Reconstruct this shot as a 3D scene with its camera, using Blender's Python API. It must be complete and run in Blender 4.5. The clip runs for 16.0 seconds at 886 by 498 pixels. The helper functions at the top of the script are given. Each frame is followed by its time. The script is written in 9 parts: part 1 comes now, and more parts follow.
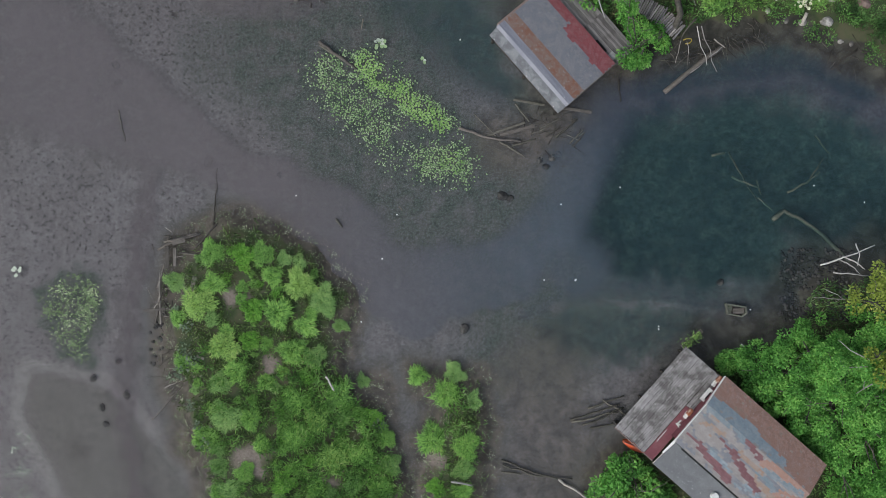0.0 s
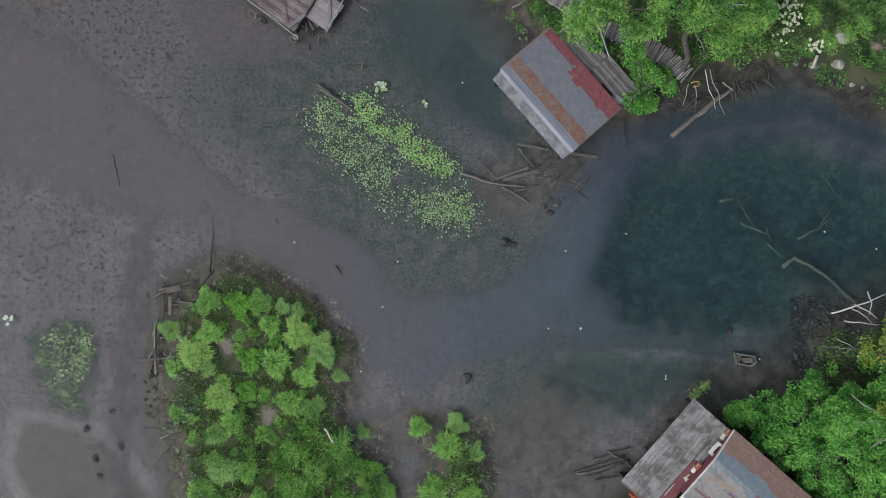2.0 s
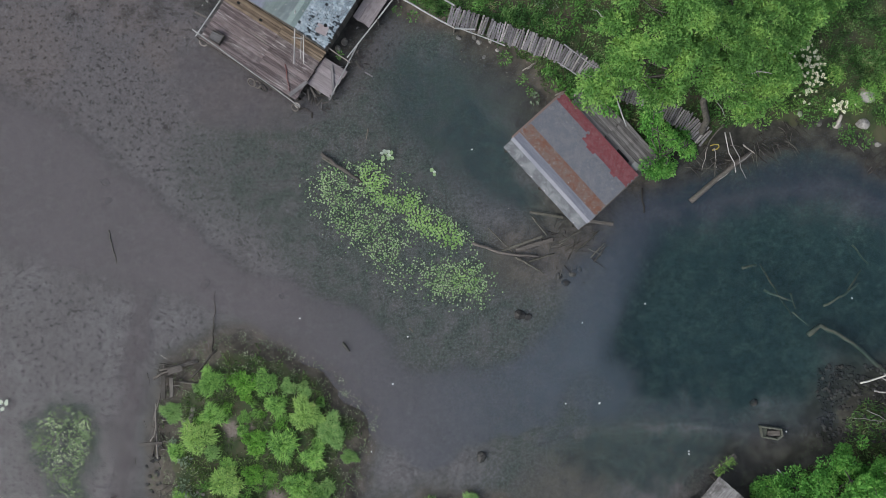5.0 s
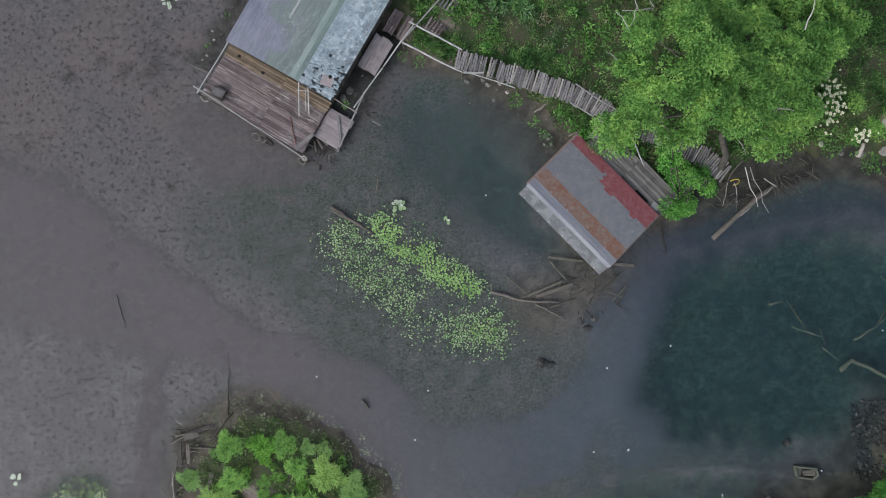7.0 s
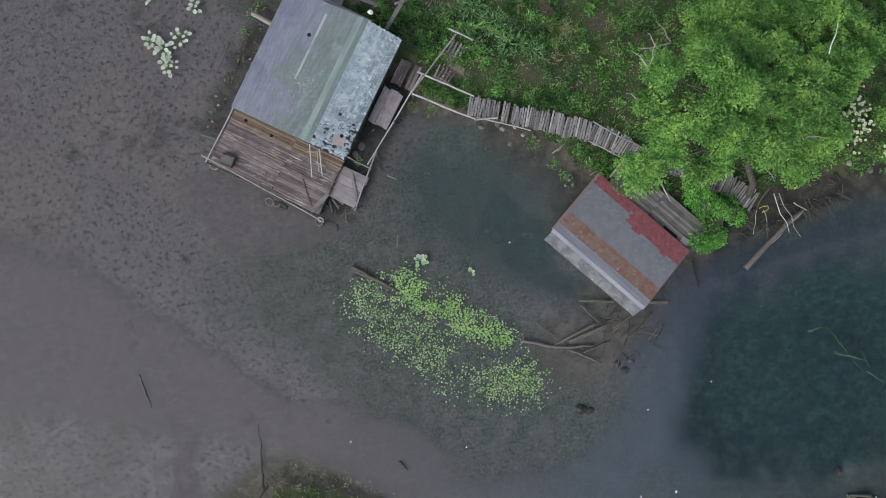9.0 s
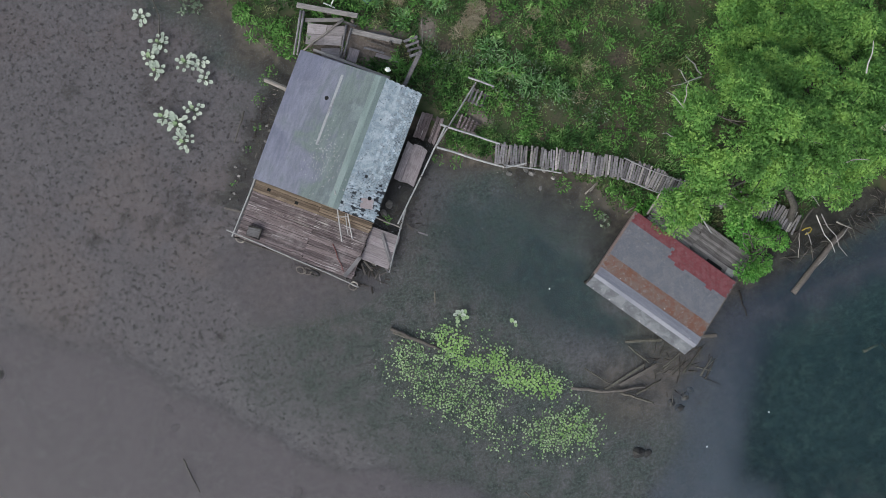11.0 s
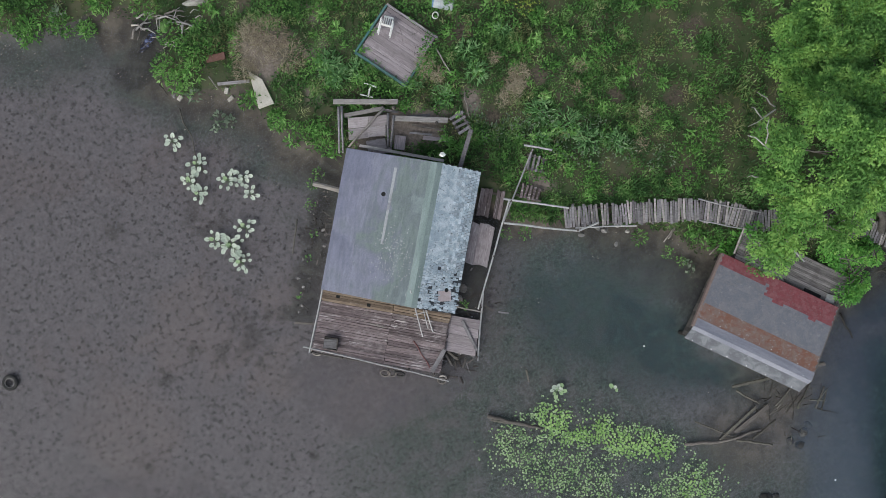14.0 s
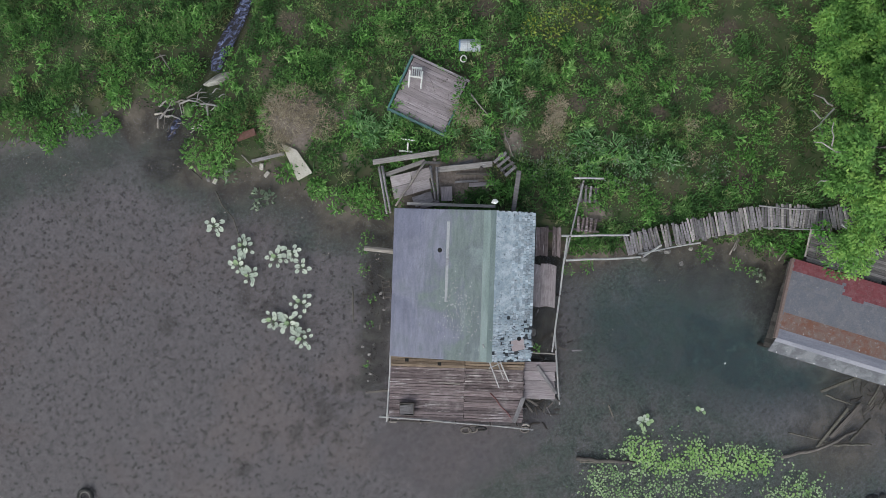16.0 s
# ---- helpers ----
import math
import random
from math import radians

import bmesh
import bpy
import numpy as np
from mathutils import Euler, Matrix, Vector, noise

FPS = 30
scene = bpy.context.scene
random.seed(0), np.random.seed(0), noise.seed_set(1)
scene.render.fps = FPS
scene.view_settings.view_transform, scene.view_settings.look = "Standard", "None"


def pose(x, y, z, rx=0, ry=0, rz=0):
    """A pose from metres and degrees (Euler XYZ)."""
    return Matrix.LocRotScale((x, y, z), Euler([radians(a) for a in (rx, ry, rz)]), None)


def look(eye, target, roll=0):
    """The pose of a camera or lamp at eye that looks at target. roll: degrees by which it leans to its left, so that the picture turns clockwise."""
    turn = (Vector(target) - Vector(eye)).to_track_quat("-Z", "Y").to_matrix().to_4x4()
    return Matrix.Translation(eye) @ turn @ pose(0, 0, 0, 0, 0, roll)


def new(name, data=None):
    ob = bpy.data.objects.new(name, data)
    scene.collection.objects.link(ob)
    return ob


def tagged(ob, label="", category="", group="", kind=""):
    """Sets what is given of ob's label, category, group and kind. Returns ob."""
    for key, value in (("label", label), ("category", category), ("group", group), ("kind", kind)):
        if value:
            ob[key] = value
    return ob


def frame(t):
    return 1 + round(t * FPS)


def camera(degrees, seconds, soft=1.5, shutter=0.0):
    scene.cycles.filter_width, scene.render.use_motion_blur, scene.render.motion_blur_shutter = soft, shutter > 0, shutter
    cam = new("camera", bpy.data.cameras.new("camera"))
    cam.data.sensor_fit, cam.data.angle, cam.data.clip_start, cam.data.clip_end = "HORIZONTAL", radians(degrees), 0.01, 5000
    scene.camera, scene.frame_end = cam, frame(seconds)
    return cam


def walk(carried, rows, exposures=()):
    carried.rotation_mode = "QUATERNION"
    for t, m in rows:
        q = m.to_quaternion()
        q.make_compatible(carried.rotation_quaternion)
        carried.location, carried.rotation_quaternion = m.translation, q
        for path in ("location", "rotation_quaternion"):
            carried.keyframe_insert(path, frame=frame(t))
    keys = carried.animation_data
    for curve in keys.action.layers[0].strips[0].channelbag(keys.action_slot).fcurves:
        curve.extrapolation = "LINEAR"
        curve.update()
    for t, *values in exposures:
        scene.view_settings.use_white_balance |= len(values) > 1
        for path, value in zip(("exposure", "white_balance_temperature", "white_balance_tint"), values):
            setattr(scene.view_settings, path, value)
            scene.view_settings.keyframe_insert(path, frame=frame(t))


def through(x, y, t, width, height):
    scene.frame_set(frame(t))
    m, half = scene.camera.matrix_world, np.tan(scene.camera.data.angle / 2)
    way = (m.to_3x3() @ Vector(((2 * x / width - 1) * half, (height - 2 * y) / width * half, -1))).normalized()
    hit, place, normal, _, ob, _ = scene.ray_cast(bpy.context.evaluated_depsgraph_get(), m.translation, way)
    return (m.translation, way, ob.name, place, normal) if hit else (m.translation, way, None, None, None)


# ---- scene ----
# The camera: a drone that looks straight down, glides ahead, sinks slowly and turns to its right.
cam = camera(52.0, 16.0, soft=0.8)
# seconds, x, y, height, heading in degrees
PATH = [
    (0.0, 0.110, 4.273, 43.204, 0.05),
    (0.5, 0.097, 4.829, 42.963, 0.04),
    (1.0, 0.079, 5.384, 42.709, 0.05),
    (1.5, 0.054, 5.937, 42.446, 0.06),
    (2.0, 0.021, 6.490, 42.175, 0.05),
    (2.5, -0.021, 7.041, 41.896, 0.03),
    (3.0, -0.076, 7.591, 41.614, -0.04),
    (3.5, -0.143, 8.139, 41.329, -0.15),
    (4.0, -0.226, 8.686, 41.043, -0.34),
    (4.5, -0.326, 9.231, 40.758, -0.59),
    (5.0, -0.445, 9.775, 40.476, -0.94),
    (5.5, -0.580, 10.319, 40.196, -1.39),
    (6.0, -0.730, 10.865, 39.919, -1.96),
    (6.5, -0.894, 11.415, 39.643, -2.67),
    (7.0, -1.067, 11.972, 39.368, -3.51),
    (7.5, -1.251, 12.536, 39.093, -4.51),
    (8.0, -1.446, 13.109, 38.821, -5.61),
    (8.5, -1.654, 13.691, 38.553, -6.80),
    (9.0, -1.878, 14.281, 38.292, -8.05),
    (9.5, -2.118, 14.882, 38.037, -9.32),
    (10.0, -2.374, 15.492, 37.787, -10.62),
    (10.5, -2.645, 16.114, 37.537, -11.96),
    (11.0, -2.929, 16.747, 37.284, -13.35),
    (11.5, -3.223, 17.391, 37.023, -14.82),
    (12.0, -3.526, 18.048, 36.752, -16.38),
    (12.5, -3.834, 18.715, 36.473, -18.02),
    (13.0, -4.144, 19.389, 36.190, -19.75),
    (13.5, -4.452, 20.069, 35.906, -21.56),
    (14.0, -4.756, 20.752, 35.626, -23.46),
    (14.5, -5.051, 21.435, 35.352, -25.44),
    (15.0, -5.334, 22.117, 35.089, -27.52),
    (15.5, -5.602, 22.796, 34.840, -29.67),
    (16.0, -5.851, 23.468, 34.609, -31.91),
]
walk(cam, [(t, pose(x, y, z, -0.27, 0.16, turn)) for t, x, y, z, turn in PATH],
     exposures=[(0.0, 0.2, 6200, 6.0), (16.0, 0.2, 6200, 6.0)])

# ---- light: an even overcast sky with a faint, very soft sun ----
world = bpy.data.worlds.new("overcast_sky")
scene.world = world
world.use_nodes = True
wn, wl = world.node_tree.nodes, world.node_tree.links
wn.clear()
sky = wn.new("ShaderNodeTexSky")
sky.sky_type = "NISHITA"
sky.sun_disc = False
sky.sun_elevation, sky.sun_rotation = radians(44), radians(240)
sky.dust_density, sky.air_density = 4.0, 1.0
grey = wn.new("ShaderNodeHueSaturation")
grey.inputs["Saturation"].default_value = 0.55
bg = wn.new("ShaderNodeBackground")
bg.inputs["Strength"].default_value = 0.15
wout = wn.new("ShaderNodeOutputWorld")
wl.new(sky.outputs[0], grey.inputs["Color"])
wl.new(grey.outputs[0], bg.inputs["Color"])
wl.new(bg.outputs[0], wout.inputs["Surface"])

sun_data = bpy.data.lights.new("sun", "SUN")
sun_data.energy, sun_data.angle, sun_data.color = 0.75, radians(30), (1.0, 0.97, 0.93)
sun = new("sun", sun_data)
sun.matrix_world = look((0, 0, 60), (53.0, 30.6, 0))

# ---- materials ----
def node_mat(name):
    m = bpy.data.materials.new(name)
    m.use_nodes = True
    n, l = m.node_tree.nodes, m.node_tree.links
    n.clear()
    out = n.new("ShaderNodeOutputMaterial")
    return m, n, l, out


def ramp(n, stops):
    r = n.new("ShaderNodeValToRGB")
    while len(r.color_ramp.elements) > 1:
        r.color_ramp.elements.remove(r.color_ramp.elements[-1])
    r.color_ramp.elements[0].position = stops[0][0]
    r.color_ramp.elements[0].color = (*stops[0][1], 1)
    for at, c in stops[1:]:
        e = r.color_ramp.elements.new(at)
        e.color = (*c, 1)
    return r


def noise_node(n, l, vec, scale, detail=4.0, rough=0.6, distort=0.0):
    t = n.new("ShaderNodeTexNoise")
    t.inputs["Scale"].default_value = scale
    t.inputs["Detail"].default_value = detail
    t.inputs["Roughness"].default_value = rough
    t.inputs["Distortion"].default_value = distort
    if vec is not None:
        l.new(vec, t.inputs["Vector"])
    return t.outputs["Fac"]


def mixc(n, l, fac, a, b, mode="MIX"):
    x = n.new("ShaderNodeMix")
    x.data_type, x.blend_type = "RGBA", mode
    for v, k in ((fac, 0), (a, 6), (b, 7)):
        sock = x.inputs[k]
        if isinstance(v, (int, float)):
            sock.default_value = v
        elif isinstance(v, tuple):
            sock.default_value = (*v, 1)
        else:
            l.new(v, sock)
    return x.outputs[2]


def maths(n, l, op, a, b=0.0, clamp=False):
    x = n.new("ShaderNodeMath")
    x.operation, x.use_clamp = op, clamp
    for v, k in ((a, 0), (b, 1)):
        if isinstance(v, (int, float)):
            x.inputs[k].default_value = v
        else:
            l.new(v, x.inputs[k])
    return x.outputs[0]


def spread(n, l, v, lo, hi, a=0.0, b=1.0):
    x = n.new("ShaderNodeMapRange")
    x.interpolation_type = "SMOOTHSTEP"
    l.new(v, x.inputs["Value"])
    for k, val in (("From Min", lo), ("From Max", hi), ("To Min", a), ("To Max", b)):
        x.inputs[k].default_value = val
    return x.outputs["Result"]


def attr(n, name):
    a = n.new("ShaderNodeAttribute")
    a.attribute_name = name
    return a.outputs["Fac"]


def bump(n, l, height, strength, dist):
    b = n.new("ShaderNodeBump")
    b.inputs["Strength"].default_value = strength
    b.inputs["Distance"].default_value = dist
    l.new(height, b.inputs["Height"])
    return b.outputs["Normal"]


def surface(n, l, out, colour, rough=0.8, normal=None, metal=0.0, spec=0.4):
    p = n.new("ShaderNodeBsdfPrincipled")
    if isinstance(colour, tuple):
        p.inputs["Base Color"].default_value = (*colour, 1)
    else:
        l.new(colour, p.inputs["Base Color"])
    if isinstance(rough, (int, float)):
        p.inputs["Roughness"].default_value = rough
    else:
        l.new(rough, p.inputs["Roughness"])
    p.inputs["Metallic"].default_value = metal
    p.inputs["Specular IOR Level"].default_value = spec
    if normal is not None:
        l.new(normal, p.inputs["Normal"])
    l.new(p.outputs[0], out.inputs["Surface"])
    return p


def position(n):
    return n.new("ShaderNodeNewGeometry").outputs["Position"]


def own_coords(n, l, stretch):
    """Object coordinates, shifted for each object so that no two pieces look alike, and stretched along the grain."""
    c = n.new("ShaderNodeTexCoord").outputs["Object"]
    r = n.new("ShaderNodeObjectInfo").outputs["Random"]
    shift = n.new("ShaderNodeVectorMath")
    shift.operation = "MULTIPLY_ADD"
    l.new(r, shift.inputs[0])
    shift.inputs[1].default_value = (37.0, 91.0, 53.0)
    l.new(c, shift.inputs[2])
    m = n.new("ShaderNodeVectorMath")
    m.operation = "MULTIPLY"
    l.new(shift.outputs[0], m.inputs[0])
    m.inputs[1].default_value = stretch
    return m.outputs[0], r


def wood(name, dark, light, stain=(0.05, 0.045, 0.04), amount=0.45, stretch=(1.2, 14, 14), rough=0.85, tones=(0.62, 1.25), flake=None, flake_at=0.6, patch=2.3, where_stained=(0.48, 0.7)):
    m, n, l, out = node_mat(name)
    v, r = own_coords(n, l, stretch)
    grain = noise_node(n, l, v, 2.2, 5, 0.65)
    col = ramp(n, [(0.28, dark), (0.72, light)])
    l.new(grain, col.inputs[0])
    tone = spread(n, l, r, 0, 1, *tones)
    toned = mixc(n, l, 1.0, col.outputs[0], tone, "MULTIPLY")
    blotch = noise_node(n, l, position(n), patch, 5, 0.72)
    wear = spread(n, l, blotch, *where_stained, 0, amount)
    worn = mixc(n, l, wear, toned, stain)
    if flake:
        peel = noise_node(n, l, v, 1.0, 5, 0.7, 0.3)
        where = spread(n, l, noise_node(n, l, position(n), 1.1, 3, 0.6), 0.35, 0.65, 0.35, 1.0)
        worn = mixc(n, l, maths(n, l, "MULTIPLY", spread(n, l, peel, flake_at, flake_at + 0.07), where), worn, flake)
    surface(n, l, out, worn, rough, bump(n, l, grain, 0.5, 0.01), spec=0.25)
    return m


def painted(name, base, other, scale=1.5, mask=(0.45, 0.65), rough=0.7, speck=None, speck_at=0.7, streak=(1, 1, 1), rand=0.25, relief=0.01, own=True):
    """Weathered paint or felt: two colours in patches, a fine grain, specks of a third."""
    m, n, l, out = node_mat(name)
    if own:
        v, r = own_coords(n, l, streak)
    else:
        v, r = position(n), n.new("ShaderNodeObjectInfo").outputs["Random"]
    a = noise_node(n, l, v, scale, 5, 0.65, 0.4)
    c = mixc(n, l, spread(n, l, a, *mask), base, other)
    fine = noise_node(n, l, position(n), 26, 3, 0.7)
    c = mixc(n, l, 1.0, c, spread(n, l, fine, 0.25, 0.8, 0.78, 1.18), "MULTIPLY")
    c = mixc(n, l, 1.0, c, spread(n, l, r, 0, 1, 1 - rand, 1 + rand), "MULTIPLY")
    if speck:
        s = noise_node(n, l, position(n), 9, 4, 0.75)
        c = mixc(n, l, spread(n, l, s, speck_at, speck_at + 0.06), c, speck)
    surface(n, l, out, c, rough, bump(n, l, fine, 0.4, relief), spec=0.3)
    return m


def foliage(name, dark, mid, light, dry=None, through=0.35, patch=0.5, share=0.28, sere=None):
    m, n, l, out = node_mat(name)
    isl = n.new("ShaderNodeNewGeometry").outputs["Random Per Island"]
    big = noise_node(n, l, position(n), patch, 3, 0.6)
    mixv = maths(n, l, "ADD", maths(n, l, "MULTIPLY", isl, 1 - share), maths(n, l, "MULTIPLY", spread(n, l, big, 0.32, 0.68), share))
    stops = [(0.08, dark), (0.5, mid), (0.92, light)]
    if dry:
        stops = [(0.05, dark), (0.45, mid), (0.85, light), (0.97, dry)]
    col = ramp(n, stops)
    l.new(mixv, col.inputs[0])
    colour = col.outputs[0]
    if sere:
        dried = maths(n, l, "MULTIPLY", spread(n, l, noise_node(n, l, position(n), 0.5, 4, 0.65), 0.5, 0.68), spread(n, l, isl, 0.2, 0.7))
        colour = mixc(n, l, maths(n, l, "MULTIPLY", dried, 0.75), colour, sere)
    d = n.new("ShaderNodeBsdfPrincipled")
    d.inputs["Roughness"].default_value = 0.6
    d.inputs["Specular IOR Level"].default_value = 0.25
    l.new(colour, d.inputs["Base Color"])
    t = n.new("ShaderNodeBsdfTranslucent")
    l.new(colour, t.inputs["Color"])
    s = n.new("ShaderNodeMixShader")
    s.inputs[0].default_value = through
    l.new(d.outputs[0], s.inputs[1])
    l.new(t.outputs[0], s.inputs[2])
    l.new(s.outputs[0], out.inputs["Surface"])
    return m


GREY_BOARD = wood("weathered_grey_boards", (0.12, 0.112, 0.115), (0.31, 0.295, 0.3), tones=(0.6, 1.25), flake=(0.47, 0.45, 0.46), flake_at=0.62)
DECK_BOARD = wood("weathered_brown_deck", (0.07, 0.056, 0.057), (0.25, 0.2, 0.2), (0.34, 0.3, 0.3), 0.45, tones=(0.62, 1.3), flake=(0.5, 0.46, 0.45), flake_at=0.57, patch=1.2)
DECK_YELLOW = wood("bare_brown_boards", (0.12, 0.088, 0.062), (0.27, 0.21, 0.155), (0.08, 0.06, 0.05), 0.4, flake=(0.4, 0.35, 0.3), flake_at=0.62)
DARK_WOOD = wood("wet_dark_wood", (0.022, 0.019, 0.016), (0.07, 0.06, 0.052))
MID_WOOD = wood("damp_grey_wood", (0.06, 0.053, 0.047), (0.17, 0.152, 0.137))
PALE_WOOD = wood("bleached_wood", (0.2, 0.18, 0.16), (0.46, 0.42, 0.38), (0.15, 0.13, 0.11), 0.4)
ROOF_BOARD = wood("silvered_roof_boards", (0.14, 0.133, 0.133), (0.36, 0.345, 0.34), (0.085, 0.078, 0.074), 0.8, tones=(0.88, 1.1), flake=(0.52, 0.5, 0.49), flake_at=0.62, patch=1.3, where_stained=(0.42, 0.6))
LEAN_BOARD = wood("mossy_roof_boards", (0.1, 0.09, 0.088), (0.31, 0.285, 0.28), (0.07, 0.062, 0.055), 0.5, flake=(0.4, 0.37, 0.35), flake_at=0.63)
FADED_BOARD = wood("faded_pinkish_boards", (0.18, 0.155, 0.162), (0.35, 0.31, 0.32), (0.14, 0.12, 0.122), 0.45, tones=(0.82, 1.12), flake=(0.5, 0.46, 0.47), flake_at=0.6)
BLEACHED_BOARD = wood("bleached_grey_boards", (0.2, 0.185, 0.175), (0.45, 0.42, 0.4), (0.16, 0.145, 0.135), 0.45, flake=(0.58, 0.55, 0.53), flake_at=0.6)
PALE_SHEET = wood("bleached_plywood", (0.24, 0.21, 0.212), (0.43, 0.39, 0.392), (0.17, 0.145, 0.145), 0.5, tones=(0.85, 1.15), patch=3.5)
RED_BOARD = wood("faded_red_stick", (0.14, 0.05, 0.05), (0.25, 0.1, 0.09), (0.2, 0.15, 0.14), 0.3)
RUST_FASCIA = wood("orange_brown_fascia", (0.2, 0.13, 0.11), (0.36, 0.28, 0.25), (0.28, 0.25, 0.24), 0.5)
BARK = wood("grey_bark", (0.05, 0.045, 0.04), (0.16, 0.145, 0.13), (0.09, 0.1, 0.06), 0.4, (6, 6, 1.5))
POOL_WOOD = wood("algae_coated_branch", (0.05, 0.058, 0.046), (0.115, 0.125, 0.1), (0.05, 0.066, 0.048), 0.5, (5, 5, 2))
DRIFT = wood("sunken_drab_branch", (0.055, 0.052, 0.043), (0.14, 0.13, 0.108), (0.05, 0.06, 0.045), 0.5, (5, 5, 2))
WHITE_WOOD = wood("bare_white_twig", (0.28, 0.26, 0.25), (0.52, 0.5, 0.48), (0.2, 0.18, 0.17), 0.2, (6, 6, 2))

# ---- building helpers ----
def to_object(name, bm, material, smooth=False):
    me = bpy.data.meshes.new(name)
    bm.normal_update()
    bm.to_mesh(me)
    bm.free()
    if smooth:
        for poly in me.polygons:
            poly.use_smooth = True
    if material:
        me.materials.append(material)
    return new(name, me)


def part(name, bm, material, parent, label="", smooth=False):
    ob = to_object(name, bm, material, smooth)
    ob.parent = parent
    if label:
        tagged(ob, label)
    return ob


def thing(name, at, turn, label, category, group="", kind=""):
    e = new(name)
    e.empty_display_size = 0.2
    e.matrix_basis = pose(*at, 0, 0, turn)
    return tagged(e, label, category, group, kind)


def box(bm, x0, x1, y0, y1, z0, z1):
    v = [bm.verts.new(c) for c in ((x0, y0, z0), (x1, y0, z0), (x1, y1, z0), (x0, y1, z0), (x0, y0, z1), (x1, y0, z1), (x1, y1, z1), (x0, y1, z1))]
    for f in ((3, 2, 1, 0), (4, 5, 6, 7), (0, 1, 5, 4), (1, 2, 6, 5), (2, 3, 7, 6), (3, 0, 4, 7)):
        bm.faces.new([v[i] for i in f])
    return bm


def block(x0, x1, y0, y1, z0, z1):
    return box(bmesh.new(), x0, x1, y0, y1, z0, z1)


def soft_block(x, y, z, edge=0.012, jitter=0.0, rng=None):
    """A board centred on its origin with chamfered edges and, if asked, slightly uneven ends."""
    bm = block(-x / 2, x / 2, -y / 2, y / 2, -z / 2, z / 2)
    if jitter and rng:
        for v in bm.verts:
            v.co.x += rng.uniform(-jitter, jitter)
            v.co.y += rng.uniform(-jitter, jitter) * 0.25
    bmesh.ops.bevel(bm, geom=list(bm.edges), offset=edge, segments=1, affect="EDGES")
    return bm


def plate(corners, thick):
    """A slab whose top face has these corners, counter-clockwise from above."""
    bm = bmesh.new()
    c = [Vector(p) for p in corners]
    nrm = (c[1] - c[0]).cross(c[3] - c[0]).normalized() * thick
    top = [bm.verts.new(p) for p in c]
    low = [bm.verts.new(p - nrm) for p in c]
    bm.faces.new(top)
    bm.faces.new(low[::-1])
    for i in range(4):
        j = (i + 1) % 4
        bm.faces.new((top[j], top[i], low[i], low[j]))
    return bm


def tube(bm, points, r0, r1, sides=7, rough=0.0, rng=None):
    """A tapered, slightly knobbly round bar along points."""
    pts = [Vector(p) for p in points]
    rings = []
    for i, p in enumerate(pts):
        d = (pts[min(i + 1, len(pts) - 1)] - pts[max(i - 1, 0)]).normalized()
        a = d.orthogonal().normalized()
        if abs(d.z) < 0.9:
            a = d.cross(Vector((0, 0, 1))).normalized()
        b = d.cross(a)
        r = r0 + (r1 - r0) * i / max(1, len(pts) - 1)
        ring = []
        for k in range(sides):
            w = 2 * math.pi * k / sides
            q = r * (1 + (rng.uniform(-rough, rough) if rng else 0))
            ring.append(bm.verts.new(p + a * q * math.cos(w) + b * q * math.sin(w)))
        rings.append(ring)
    for s, t in zip(rings, rings[1:]):
        for k in range(sides):
            j = (k + 1) % sides
            bm.faces.new((s[k], s[j], t[j], t[k]))
    bm.faces.new(rings[0][::-1])
    bm.faces.new(rings[-1])
    return bm


def bent(p, q, rng, bow=0.05, steps=4):
    """Points from p to q that wander a little."""
    p, q = Vector(p), Vector(q)
    n = (q - p).length * bow
    return [p.lerp(q, i / steps) + (Vector((rng.uniform(-n, n), rng.uniform(-n, n), rng.uniform(-n, n) * 0.4)) if 0 < i < steps else Vector()) for i in range(steps + 1)]


def quads_object(name, verts, faces, material):
    """One mesh from arrays of corners and four-sided faces."""
    me = bpy.data.meshes.new(name)
    nv, nf = len(verts), len(faces)
    me.vertices.add(nv)
    me.vertices.foreach_set("co", np.asarray(verts, np.float32).ravel())
    me.loops.add(nf * 4)
    me.loops.foreach_set("vertex_index", np.asarray(faces, np.int32).ravel())
    me.polygons.add(nf)
    me.polygons.foreach_set("loop_start", np.arange(0, nf * 4, 4, dtype=np.int32))
    me.update(calc_edges=True)
    me.materials.append(material)
    return new(name, me)


def leaf_arrays(rs, centre, direction, length, width, lift=0.25):
    """Diamond leaves, folded a little along the middle."""
    n = len(centre)
    d = direction / np.linalg.norm(direction, axis=1, keepdims=True)
    up = np.tile((0.0, 0.0, 1.0), (n, 1)) + rs.normal(0, 0.45, (n, 3))
    side = np.cross(d, up)
    side /= np.linalg.norm(side, axis=1, keepdims=True) + 1e-6
    up = np.cross(side, d)
    L, W = length[:, None], width[:, None]
    a = centre - d * L * 0.5
    b = centre + side * W * 0.5 + up * W * lift
    c = centre + d * L * 0.5
    e = centre - side * W * 0.5 + up * W * lift
    v = np.stack([a, b, c, e], 1).reshape(-1, 3)
    f = np.arange(4 * n).reshape(n, 4)
    return v, f


